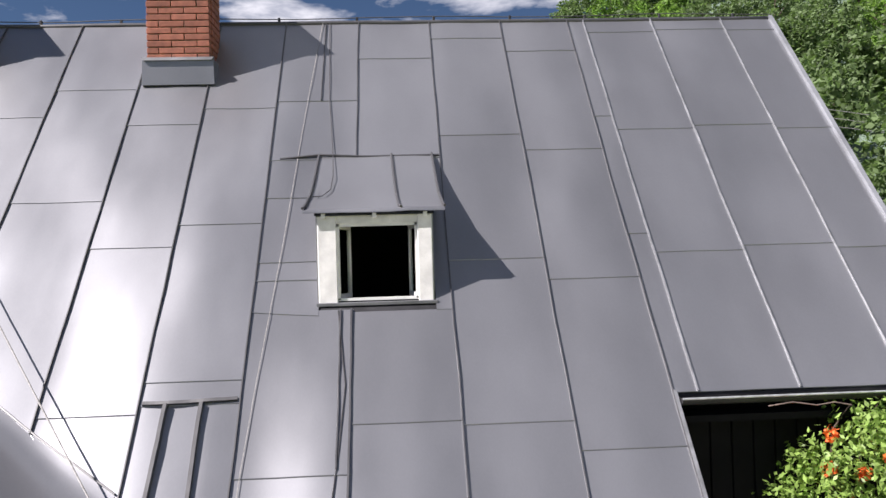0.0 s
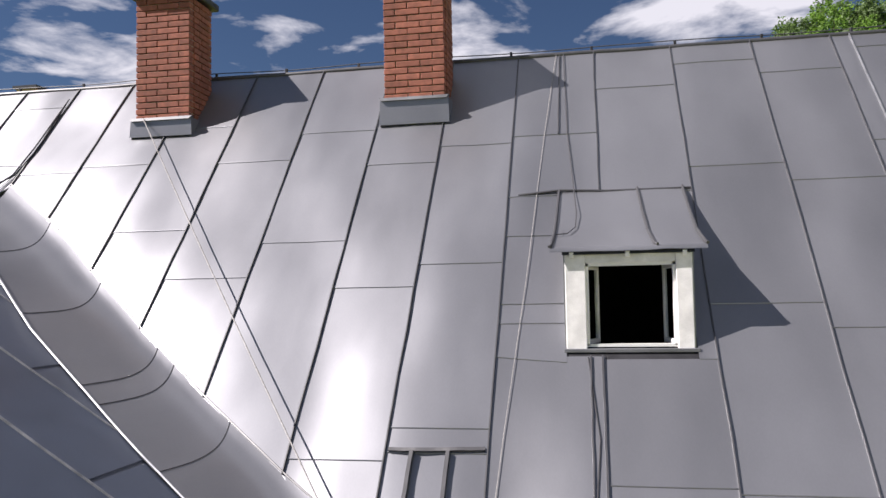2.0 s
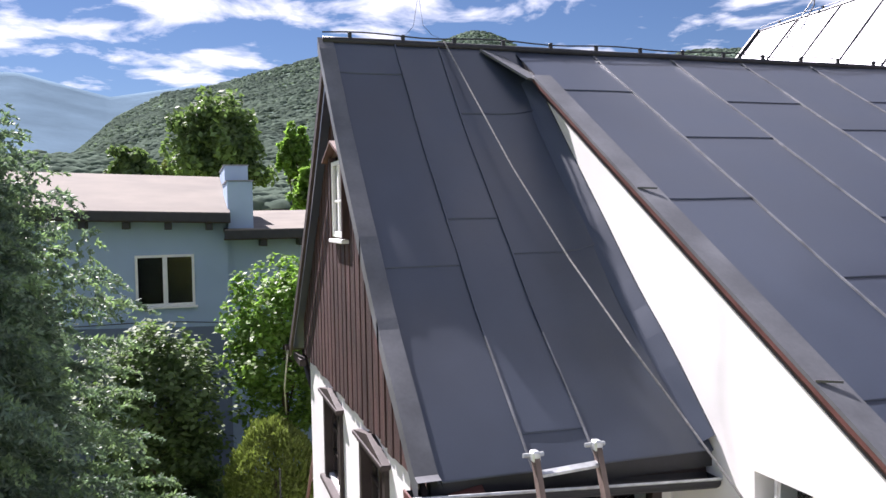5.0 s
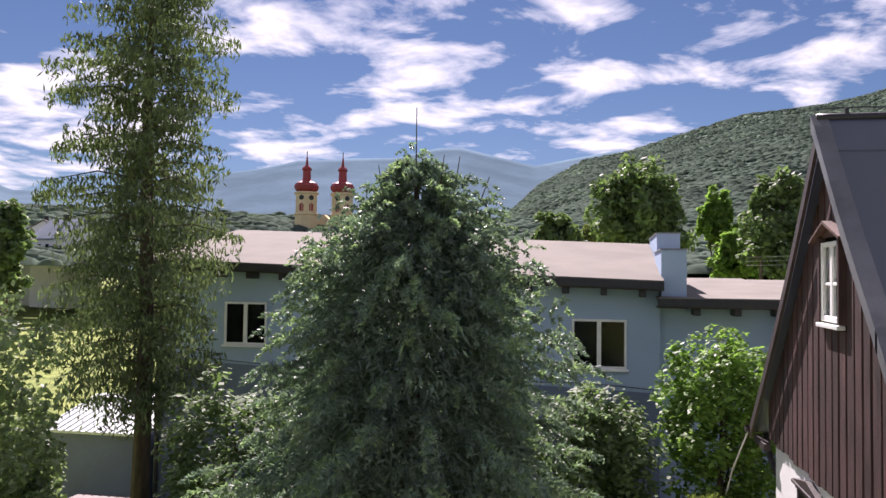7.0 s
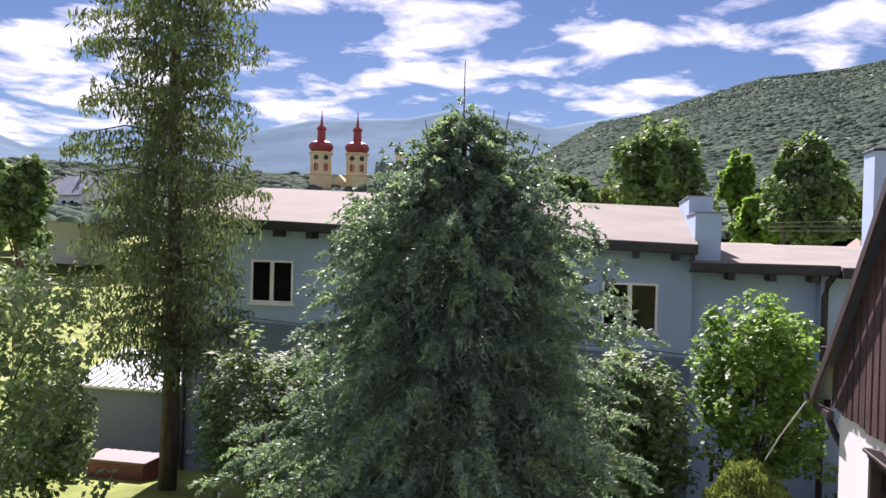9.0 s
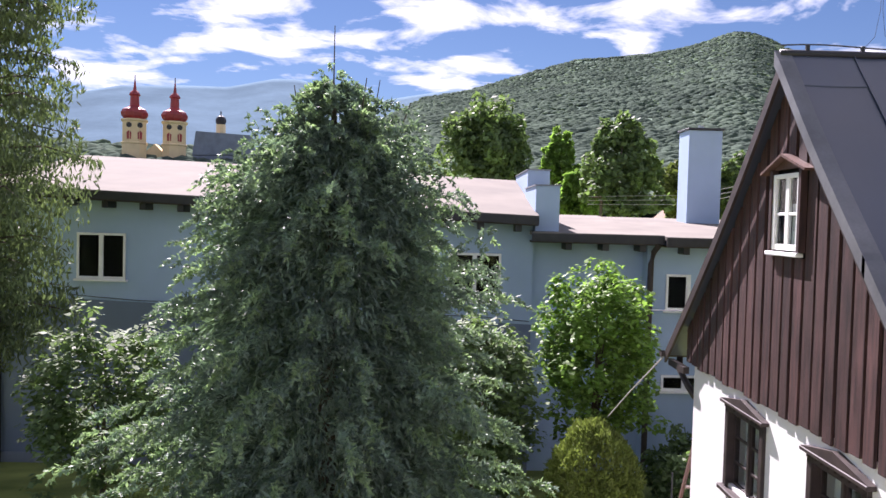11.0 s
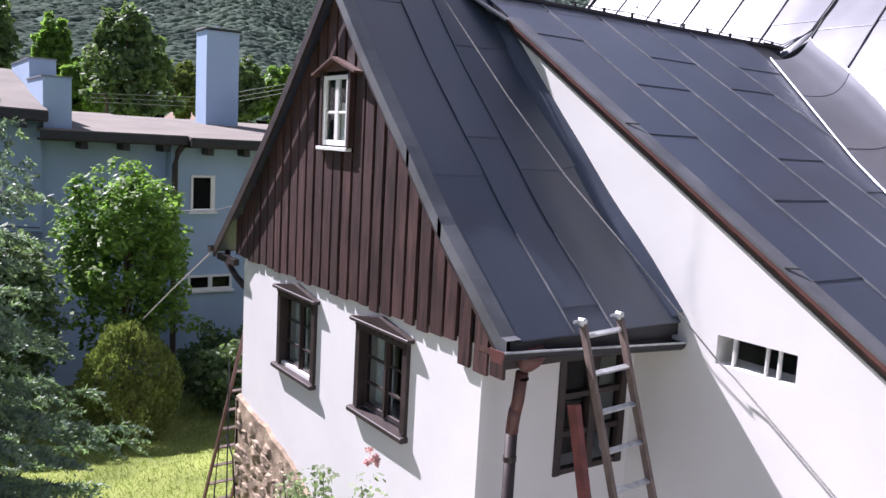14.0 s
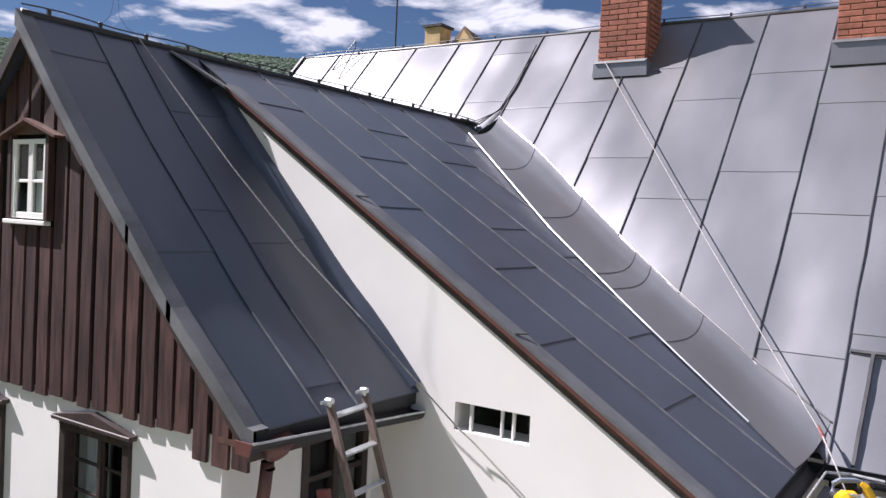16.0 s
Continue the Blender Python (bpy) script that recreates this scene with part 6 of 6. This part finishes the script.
wire3 = thing("gutter_cable", "thin dark cable below the dormer", "cable")
part("wire", tube([(-0.54, 7.42, main_z(7.42) + 0.02), (-0.46, 6.9, main_z(6.9) + 0.02), (-0.50, 6.5, main_z(6.5) + 0.02), (-0.56, 6.1, main_z(6.1) + 0.02)], 0.007, 5), M["cable"], wire3)

wr = thing("wing_rope", "taut grey rope across the steep dark roof and white wall", "rope")
pts = [(-7.80, 2.99, 1.45), (-6.60, 3.14, 0.25), (-5.90, 3.26, -0.42), (-5.25, 3.36, -0.95), (-4.90, 3.48, -1.30), (-4.45, 3.60, -1.72), (-4.30, 3.62, -1.82), (-3.44, 3.62, -2.41), (-2.9, 3.6, -2.85)]
part("rope", tube(pts, 0.007, 5), M["rope"], wr)

rod = thing("lightning_rod", "thin wire lightning rod looping up from the wing ridge", "lightning rod")
part("wire", tube([(-7.8, 2.55, 1.47), (-7.8, 2.64, 1.49), (-7.8, 2.71, 1.57), (-7.8, 2.75, 1.8), (-7.8, 2.76, 2.7)], 0.002, 5), M["cable"], rod)
part("wire", tube([(-7.8, 2.99, 1.46), (-7.8, 2.88, 1.50), (-7.8, 2.80, 1.58), (-7.8, 2.77, 1.8), (-7.8, 2.77, 2.1)], 0.002, 5), M["cable"], rod)
loop = thing("ridge_cable_loop", "black cable loops where the wing ridge meets the big roof", "cable")
for k, r in ((0, 0.011), (1, 0.008), (2, 0.006)):
    part("cable", tube([(-7.78, 8.55 + 0.1 * k, 1.42), (-7.70 - 0.05 * k, 8.95, 1.38 + 0.02 * k), (-7.52, 9.25 + 0.03 * k, main_z(9.25) + 0.06), (-7.48, 9.6 + 0.05 * k, main_z(9.6) + 0.07), (-7.50, 10.3, main_z(10.3) + 0.06)], r, 5), M["cable"], loop)
mast = thing("antenna_mast", "thin antenna mast behind the ridge", "antenna")
part("pole", tube([(-11.38, 11.5, 1.9), (-11.40, 11.5, 6.0)], 0.018, 6), M["cable"], mast)
part("bracket_box", box(-11.62, -11.30, 11.35, 11.6, 3.02, 3.28, 0.02), M["metal_pale"], mast, "small grey metal box")
cross = thing("ridge_bracket", "small wire bracket on the far roof", "bracket")
part("wire", tube([(-11.9, 10.2, main_z(10.2) + 0.02), (-11.6, 10.5, 3.3), (-11.5, 10.4, 3.15), (-11.55, 10.0, main_z(10.0) + 0.02)], 0.012, 5), M["cable"], cross)


def ladder(name, label, foot_a, foot_b, top_a, top_b, step, mat, rung_mat, tips):
    l = thing(name, label, "ladder", at=((foot_a[0] + foot_b[0]) / 2, (foot_a[1] + foot_b[1]) / 2, foot_a[2]))
    fa, fb, ta, tb = (Vector(p) for p in (foot_a, foot_b, top_a, top_b))
    part("stile", beam(fa, ta, 0.03, 0.055, up=(1, 0, 0.3)), mat, l)
    part("stile", beam(fb, tb, 0.03, 0.055, up=(1, 0, 0.3)), mat, l)
    n = int((ta - fa).length / step)
    for i in range(1, n + 1):
        s = 1 - (i - 0.6) * step / (ta - fa).length
        if s > 0.02:
            part("rung", beam(fa.lerp(ta, s), fb.lerp(tb, s), 0.04, 0.018, up=(0.4, 0, 1)), rung_mat, l, "pale worn rung")
    if tips:
        for p in (ta, tb):
            part("hook_bracket", box(p.x - 0.03, p.x + 0.035, p.y - 0.024, p.y + 0.024, p.z - 0.04, p.z + 0.02, 0.01), M["metal_pale"], l, "galvanised end bracket")
            part("bolt", tube([(p.x - 0.02, p.y - 0.06, p.z - 0.01), (p.x - 0.02, p.y + 0.06, p.z - 0.01)], 0.013, 6), M["metal_pale"], l)
    return l


ladder("wooden_ladder", "worn wooden ladder leaning on the wing gutter", (-3.45, 2.52, -5.1), (-3.45, 2.90, -5.1), (-4.80, 2.50, -1.40), (-4.80, 2.87, -1.38), 0.27, M["ladder_wood"], M["metal_pale"], True)
post = thing("red_post", "faded red wooden plank standing beside the ladder", "plank")
part("plank", beam((-4.1, 2.62, -5.1), (-4.82, 2.50, -2.02), 0.05, 0.09, up=(1, 0, 0.2)), M["red_paint"], post)
ladder("brown_ladder", "dark brown wooden ladder leaning behind the gable corner", (-10.98, 1.80, -5.35), (-11.0, 2.20, -5.35), (-10.33, 2.14, -2.60), (-10.33, 2.54, -2.60), 0.28, M["brown_wood"], M["ladder_wood"], False)
hoop = thing("garden_arch", "thin black iron plant arch by the plinth", "plant support")
part("arch", tube([(-9.84, 1.6, -5.3), (-9.84, 1.6, -4.5), (-9.7, 1.6, -3.85), (-9.48, 1.6, -3.68), (-9.25, 1.6, -3.85), (-9.12, 1.6, -4.5), (-9.12, 1.6, -5.3)], 0.010, 5), M["black"], hoop)
part("stake", tube([(-9.42, 1.6, -5.3), (-9.42, 1.6, -2.75)], 0.009, 5), M["black"], hoop)

# washing line from the gable eaves to the garden
cl = thing("garden_line", "pale line stretched from the gable eaves to the thuja", "rope")
part("line", tube([(-10.90, 1.88, -1.74), (-13.5, 2.1, -2.75), (-16.6, 2.45, -3.9)], 0.011, 5), M["rope"], cl)
cl2 = thing("service_cable", "black service cable from the blue wall to the gable", "cable")
part("cable", tube([(-23.6, 4.6, -2.5), (-18, 4.4, -1.9), (-10.3, 4.0, -0.6)], 0.010, 4), M["cable"], cl2)

# saw on the little flat roof below the gutter corner
porch = thing("porch_roof", "small flat grey sheet roof below the gutter corner", "roof", kind="structure")
part("deck", box(-2.15, -1.69, 4.55, 5.87, -2.29, -2.22, 0.008), M["zinc"], porch)
part("edge", box(-2.15, -1.69, 4.52, 4.55, -2.34, -2.21), M["seam"], porch)
part("post", box(-1.80, -1.72, 4.58, 4.66, -5.1, -2.29), M["brown_wood"], porch)
SAW_AT = Vector((-1.875, 5.33, -2.22))
saw = thing("cordless_saw", "yellow and black cordless saw lying on the grey sheet roof", "power tool", at=SAW_AT)


def saw_part(name, bm, mat, label="", level=None):
    bm.transform(Matrix.Translation(SAW_AT) @ Matrix.Rotation(radians(39), 4, "Z"))
    return part(name, bm, mat, level or saw, label)


saw_part("base_plate", box(-0.25, 0.12, -0.08, 0.06, 0.0, 0.010, 0.003), M["metal_pale"], "pale steel base plate")
saw_part("body", tube([(-0.15, -0.06, 0.095), (-0.10, -0.05, 0.10), (-0.02, -0.04, 0.10), (0.03, -0.02, 0.095)], [0.05, 0.072, 0.068, 0.04], 12), M["yellow"], "yellow plastic motor body")
saw_part("motor", tube([(-0.09, -0.05, 0.085), (-0.09, 0.09, 0.085)], [0.052, 0.048], 14), M["black"], "black ribbed motor housing")
saw_part("guard", tube([(-0.05, -0.10, 0.075), (-0.05, -0.075, 0.075)], 0.085, 18), M["metal_pale"], "pale metal blade guard")
saw_part("handle", tube([(-0.15, 0.02, 0.14), (-0.14, 0.03, 0.20), (-0.09, 0.03, 0.225), (0.03, 0.02, 0.228), (0.08, 0.01, 0.215)], [0.018, 0.020, 0.022, 0.021, 0.018], 8), M["slate"], "grey rubber grip bar")
saw_part("rear_body", tube([(0.06, 0.01, 0.21), (0.10, 0.0, 0.18), (0.14, -0.02, 0.11), (0.16, -0.03, 0.035)], [0.026, 0.038, 0.042, 0.036], 10), M["yellow"], "yellow plastic rear grip")
saw_part("trigger", box(0.03, 0.07, -0.02, 0.02, 0.13, 0.19, 0.008), M["black"])
saw_part("battery", box(0.11, 0.17, -0.02, 0.05, 0.17, 0.225, 0.012), M["black"], "black battery pack")
saw_part("label_plate", box(-0.06, 0.05, -0.118, -0.112, 0.05, 0.09, 0.002), M["white_paint"], "white sticker")

# house and chimney beyond the ridge
hb = thing("far_house", "old house with brown tiled gable beyond the ridge", "house")
part("roof", prism([(-23.6, 30.0, 7.0), (-20.6, 30.0, 7.6), (-21.8, 30.0, 8.95)], (-1.5, 6.0, 0)), M["straw"], hb, "brown tiled roof")
part("gable", prism([(-22.6, 29.95, 7.2), (-20.9, 29.95, 7.75), (-21.8, 29.95, 8.75)], (0, 0.04, 0)), M["buff"], hb)
part("wall", box(-24.5, -20.9, 30.2, 36, -5, 7.3), M["buff"], hb)
ch = part("chimney", box(-23.9, -23.0, 29.8, 30.7, 6.5, 9.0, 0.02), M["buff"], hb, "yellow rendered chimney with dark cap")
part("cap", box(-24.0, -22.9, 29.7, 30.8, 9.0, 9.12), M["black"], ch)
wb = thing("white_house", "sunlit white house behind the roof's end", "house")
part("wall", box(22.6, 32, 40, 48, -5, 4.8), M["plaster"], wb)
part("roof", prism([(22.2, 39.7, 4.8), (32.4, 39.7, 4.8), (32.4, 44, 5.6), (22.2, 44, 5.6)], (0, 0, 0.12)), M["zinc"], wb)
for k in range(3):
    pw = thing("power_line", "thin grey power line", "cable")
    part("wire", tube([(12, 30, 5.9 - 0.35 * k), (24, 36, 5.6 - 0.35 * k), (60, 50, 8.4 - 0.35 * k)], 0.02, 4), M["rope"], pw)


# ---- church, far houses, shed ----
def church():
    c = thing("church", "cream baroque church with two red onion-domed towers", "church")
    D = 260.0

    def at(az, el):
        return Vector((-math.sin(radians(az)) * D, math.cos(radians(az)) * D, D * math.tan(radians(el))))
    for az in (110.75, 108.25):
        p = at(az, 0)
        f = Vector((-p.x, -p.y, 0)).normalized()
        s = Vector((-f.y, f.x, 0))
        half, zb, zt = 3.5, -5.0, at(az, 5.9).z

        def ring(n, r, z, off=math.pi / 8):
            return [p + r * (math.cos(2 * math.pi * k / n + off) * s + math.sin(2 * math.pi * k / n + off) * f) + Vector((0, 0, z)) for k in range(n)]

        def lathe(profile, n):
            bm = bmesh.new()
            rows = [[bm.verts.new(v) for v in ring(n, r, z)] for r, z in profile]
            for a, b in zip(rows, rows[1:]):
                for k in range(n):
                    bm.faces.new((a[k], a[(k + 1) % n], b[(k + 1) % n], b[k]))
            bm.faces.new(rows[-1])
            return bm
        t = part("tower", lathe([(3.7, zb), (3.7, zt - 6.9), (4.0, zt - 6.7), (4.0, zt - 6.4), (3.6, zt - 6.2), (3.6, zt - 0.3), (4.1, zt), (4.1, zt + 0.4), (3.4, zt + 0.6)], 8), M["cream"], c, "cream rendered tower")
        z = zt + 0.5
        part("dome", lathe([(2.9, z), (3.8, z + 0.9), (4.0, z + 1.9), (3.4, z + 2.9), (2.0, z + 3.6), (1.35, z + 4.2), (1.25, z + 6.9), (1.7, z + 7.3), (1.3, z + 8.0), (0.5, z + 8.8), (0.2, z + 11.4), (0.05, z + 12.0)], 10), M["oxide"], t, "red onion dome and lantern")
        part("cross", beam(p + Vector((0, 0, z + 11.5)), p + Vector((0, 0, z + 13.2)), 0.22, 0.22, up=(1, 0, 0)), M["black"], t)
        for k, a in ((0, 0.45), (1, -0.45)):
            d = (f * math.cos(a) + s * math.sin(a)).normalized()
            q = p + d * 3.36
            w = Vector((-d.y, d.x, 0))
            part("belfry_window", prism([q - w * 0.6 + Vector((0, 0, zt - 5.6)), q + w * 0.6 + Vector((0, 0, zt - 5.6)), q + w * 0.7 + Vector((0, 0, zt - 3.6)), q + Vector((0, 0, zt - 3.0)), q - w * 0.7 + Vector((0, 0, zt - 3.6))], d * 0.2), M["oxide"], t, "dark red louvred opening")
            part("clock", tube([q + Vector((0, 0, zt - 1.4)), q + d * 0.25 + Vector((0, 0, zt - 1.4))], 0.8, 12), M["black"], t, "dark clock dial")
    a, b = at(109.5, 3.2), at(108.7, 3.2)
    part("facade", prism([at(110.1, -2), at(108.9, -2), at(108.9, 3.9), at(109.5, 4.5), at(110.1, 3.9)], (-3, 0, 0)), M["cream"], c)
    part("nave", prism([at(107.2, -2), at(102.8, -2), at(102.8, 4.05), at(107.2, 3.85)], (-14, -2, 0)), M["slate"], c, "blue-grey slate nave roof")
    part("nave_roof", prism([at(107.1, 3.9), at(102.9, 4.1), at(103.2, 5.4), at(106.9, 5.5)], (-10, -2, 0)), M["slate"], c)
    p = at(105.5, 0)
    lan = bmesh.new()
    bmesh.ops.create_uvsphere(lan, u_segments=10, v_segments=8, radius=1.7)
    lan.transform(Matrix.Translation((p.x - 4, p.y, at(0, 6.35).z)))
    part("lantern_dome", lan, M["black"], c, "small dark dome")
    part("lantern", tube([(p.x - 4, p.y, at(0, 5.2).z), (p.x - 4, p.y, at(0, 6.1).z)], 1.5, 8), M["cream"], c)
    part("finial", tube([(p.x - 4, p.y, at(0, 6.6).z), (p.x - 4, p.y, at(0, 7.0).z)], 0.2, 5), M["black"], c)


church()


def cottage(x, y, z, w, d, h, rise, yaw, wall, roof, label):
    c = thing("far_cottage", label, "house", at=(x, y, z))
    m = Matrix.Translation((x, y, z)) @ Matrix.Rotation(radians(yaw), 4, "Z")

    def put(name, bm, mat, parent=c, lab=""):
        bm.transform(m)
        return part(name, bm, mat, parent, lab)
    put("wall", box(-w / 2, w / 2, -d / 2, d / 2, -6, h), wall)
    put("gable", prism([(-w / 2, -d / 2, h), (-w / 2, d / 2, h), (-w / 2, 0, h + rise)], (w, 0, 0)), wall)
    for s in (1, -1):
        put("roof", prism([(-w / 2 - 0.4, s * (d / 2 + 0.4), h - 0.2), (w / 2 + 0.4, s * (d / 2 + 0.4), h - 0.2), (w / 2 + 0.4, 0, h + rise + 0.1), (-w / 2 - 0.4, 0, h + rise + 0.1)], (0, 0, 0.25)), roof)
    # windows are flat plates with the inside dark painted on
    for k in (-0.25, 0.0, 0.25):
        for side in (-1, 1):
            put("window", box(k * w - 0.5, k * w + 0.5, side * d / 2 - 0.05, side * d / 2 + 0.05, h - 2.6, h - 1.0), M["shade_black"])
    for k in (-1, 1):
        put("window", box(-w / 2 - 0.05, -w / 2 + 0.05, k * d / 5 - 0.5, k * d / 5 + 0.5, h - 2.6, h - 0.9), M["shade_black"])
        put("window", box(w / 2 - 0.05, w / 2 + 0.05, k * d / 5 - 0.5, k * d / 5 + 0.5, h - 2.6, h - 0.9), M["shade_black"])
    put("chimney", box(-0.6, 0.2, -0.5, 0.3, h + rise - 0.5, h + rise + 1.2), M["black"])


def far_spot(az, dist):
    return -math.sin(radians(az)) * dist, math.cos(radians(az)) * dist


hx, hy = far_spot(126.0, 170)
cottage(hx, hy, 0, 10, 8, 6.8, 3.6, 70, M["plaster"], M["slate"], "white house with grey slate roof in the meadow")
hx, hy = far_spot(127.2, 185)
cottage(hx, hy, 0, 9, 8, 8.3, 2.6, 30, M["plaster"], M["beige_roof"], "white house with a pale roof")
hx, hy = far_spot(72.8, 105)
cottage(hx, hy, 0, 8, 7, 0.4, 2.6, 20, M["plaster"], M["straw"], "low cottage with brown roof among trees")
for az, dist, top in ((73.0, 60, 4.4), (66.4, 62, 4.2), (79.6, 64, 2.2)):
    x, y = far_spot(az, dist)
    pp = thing("utility_pole", "dark wooden utility pole", "pole", at=(x, y, gz(x, y)))
    part("pole", tube([(x, y, gz(x, y)), (x, y, top)], 0.12, 6), M["bark"], pp)
    part("crossarm", beam((x - 0.1, y - 0.7, top - 0.25), (x + 0.1, y + 0.7, top - 0.25), 0.1, 0.1), M["bark"], pp)
for k in range(3):
    pa, pb = far_spot(80.5, 64), far_spot(66.4, 62)
    ww = thing("power_line", "thin grey power line", "cable")
    part("wire", tube([(pa[0], pa[1], 2.0 - 0.3 * k), ((pa[0] + pb[0]) / 2, (pa[1] + pb[1]) / 2, 2.2 - 0.35 * k), (pb[0], pb[1], 4.0 - 0.3 * k)], 0.02, 4), M["rope"], ww)

shed = thing("garden_shed", "grey board shed with a pale corrugated roof", "shed", at=(-24.6, -15.2, -7.4))
part("wall", box(-26.5, -24.0, -17.3, -13.8, -7.8, -5.0), M["slate"], shed, "weathered grey boards")
part("roof", prism([(-26.8, -17.5, -4.25), (-23.7, -17.5, -4.98), (-23.7, -13.7, -4.98), (-26.8, -13.7, -4.25)], (0, 0, 0.08)), M["metal_pale"], shed)
for k in range(14):
    part("roof_rib", beam((-26.8, -17.4 + 0.27 * k, -4.15), (-23.68, -17.4 + 0.27 * k, -4.88), 0.06, 0.03), M["metal_pale"], shed)
bench = thing("red_box", "low faded red box on the lawn by the shed", "box", at=(-21.5, -13.9, -7.0))
part("body", box(-22.3, -21.2, -14.9, -13.1, gz(-21.7, -14), gz(-21.7, -14) + 0.55, 0.02), M["red_paint"], bench)
part("lid", box(-22.4, -21.1, -15.0, -13.0, gz(-21.7, -14) + 0.55, gz(-21.7, -14) + 0.62, 0.01), M["ladder_wood"], bench)


# lawn: blades near the house
def lawn():
    g = np.random.default_rng(2)
    n = 60000
    x = g.uniform(-20.5, -9.6, n)
    y = g.uniform(-8.5, 5.5, n)
    keep = ~((x > -10.9) & (y > 1.6))
    x, y = x[keep], y[keep]
    z = np.array([gz(a, b) for a, b in zip(x, y)])
    c = np.stack([x, y, z + 0.02], 1)
    a = unit(np.array([0, 0, 1.0]) + 0.6 * g.normal(size=(len(x), 3))) * g.uniform(0.02, 0.05, (len(x), 1))
    b = unit(np.cross(a, g.normal(size=(len(x), 3)))) * 0.006
    ob = quads("grass", c, a, b, M["blade"])
    tagged(ob, "short sunlit lawn grass", "grass", kind="stuff")


lawn()
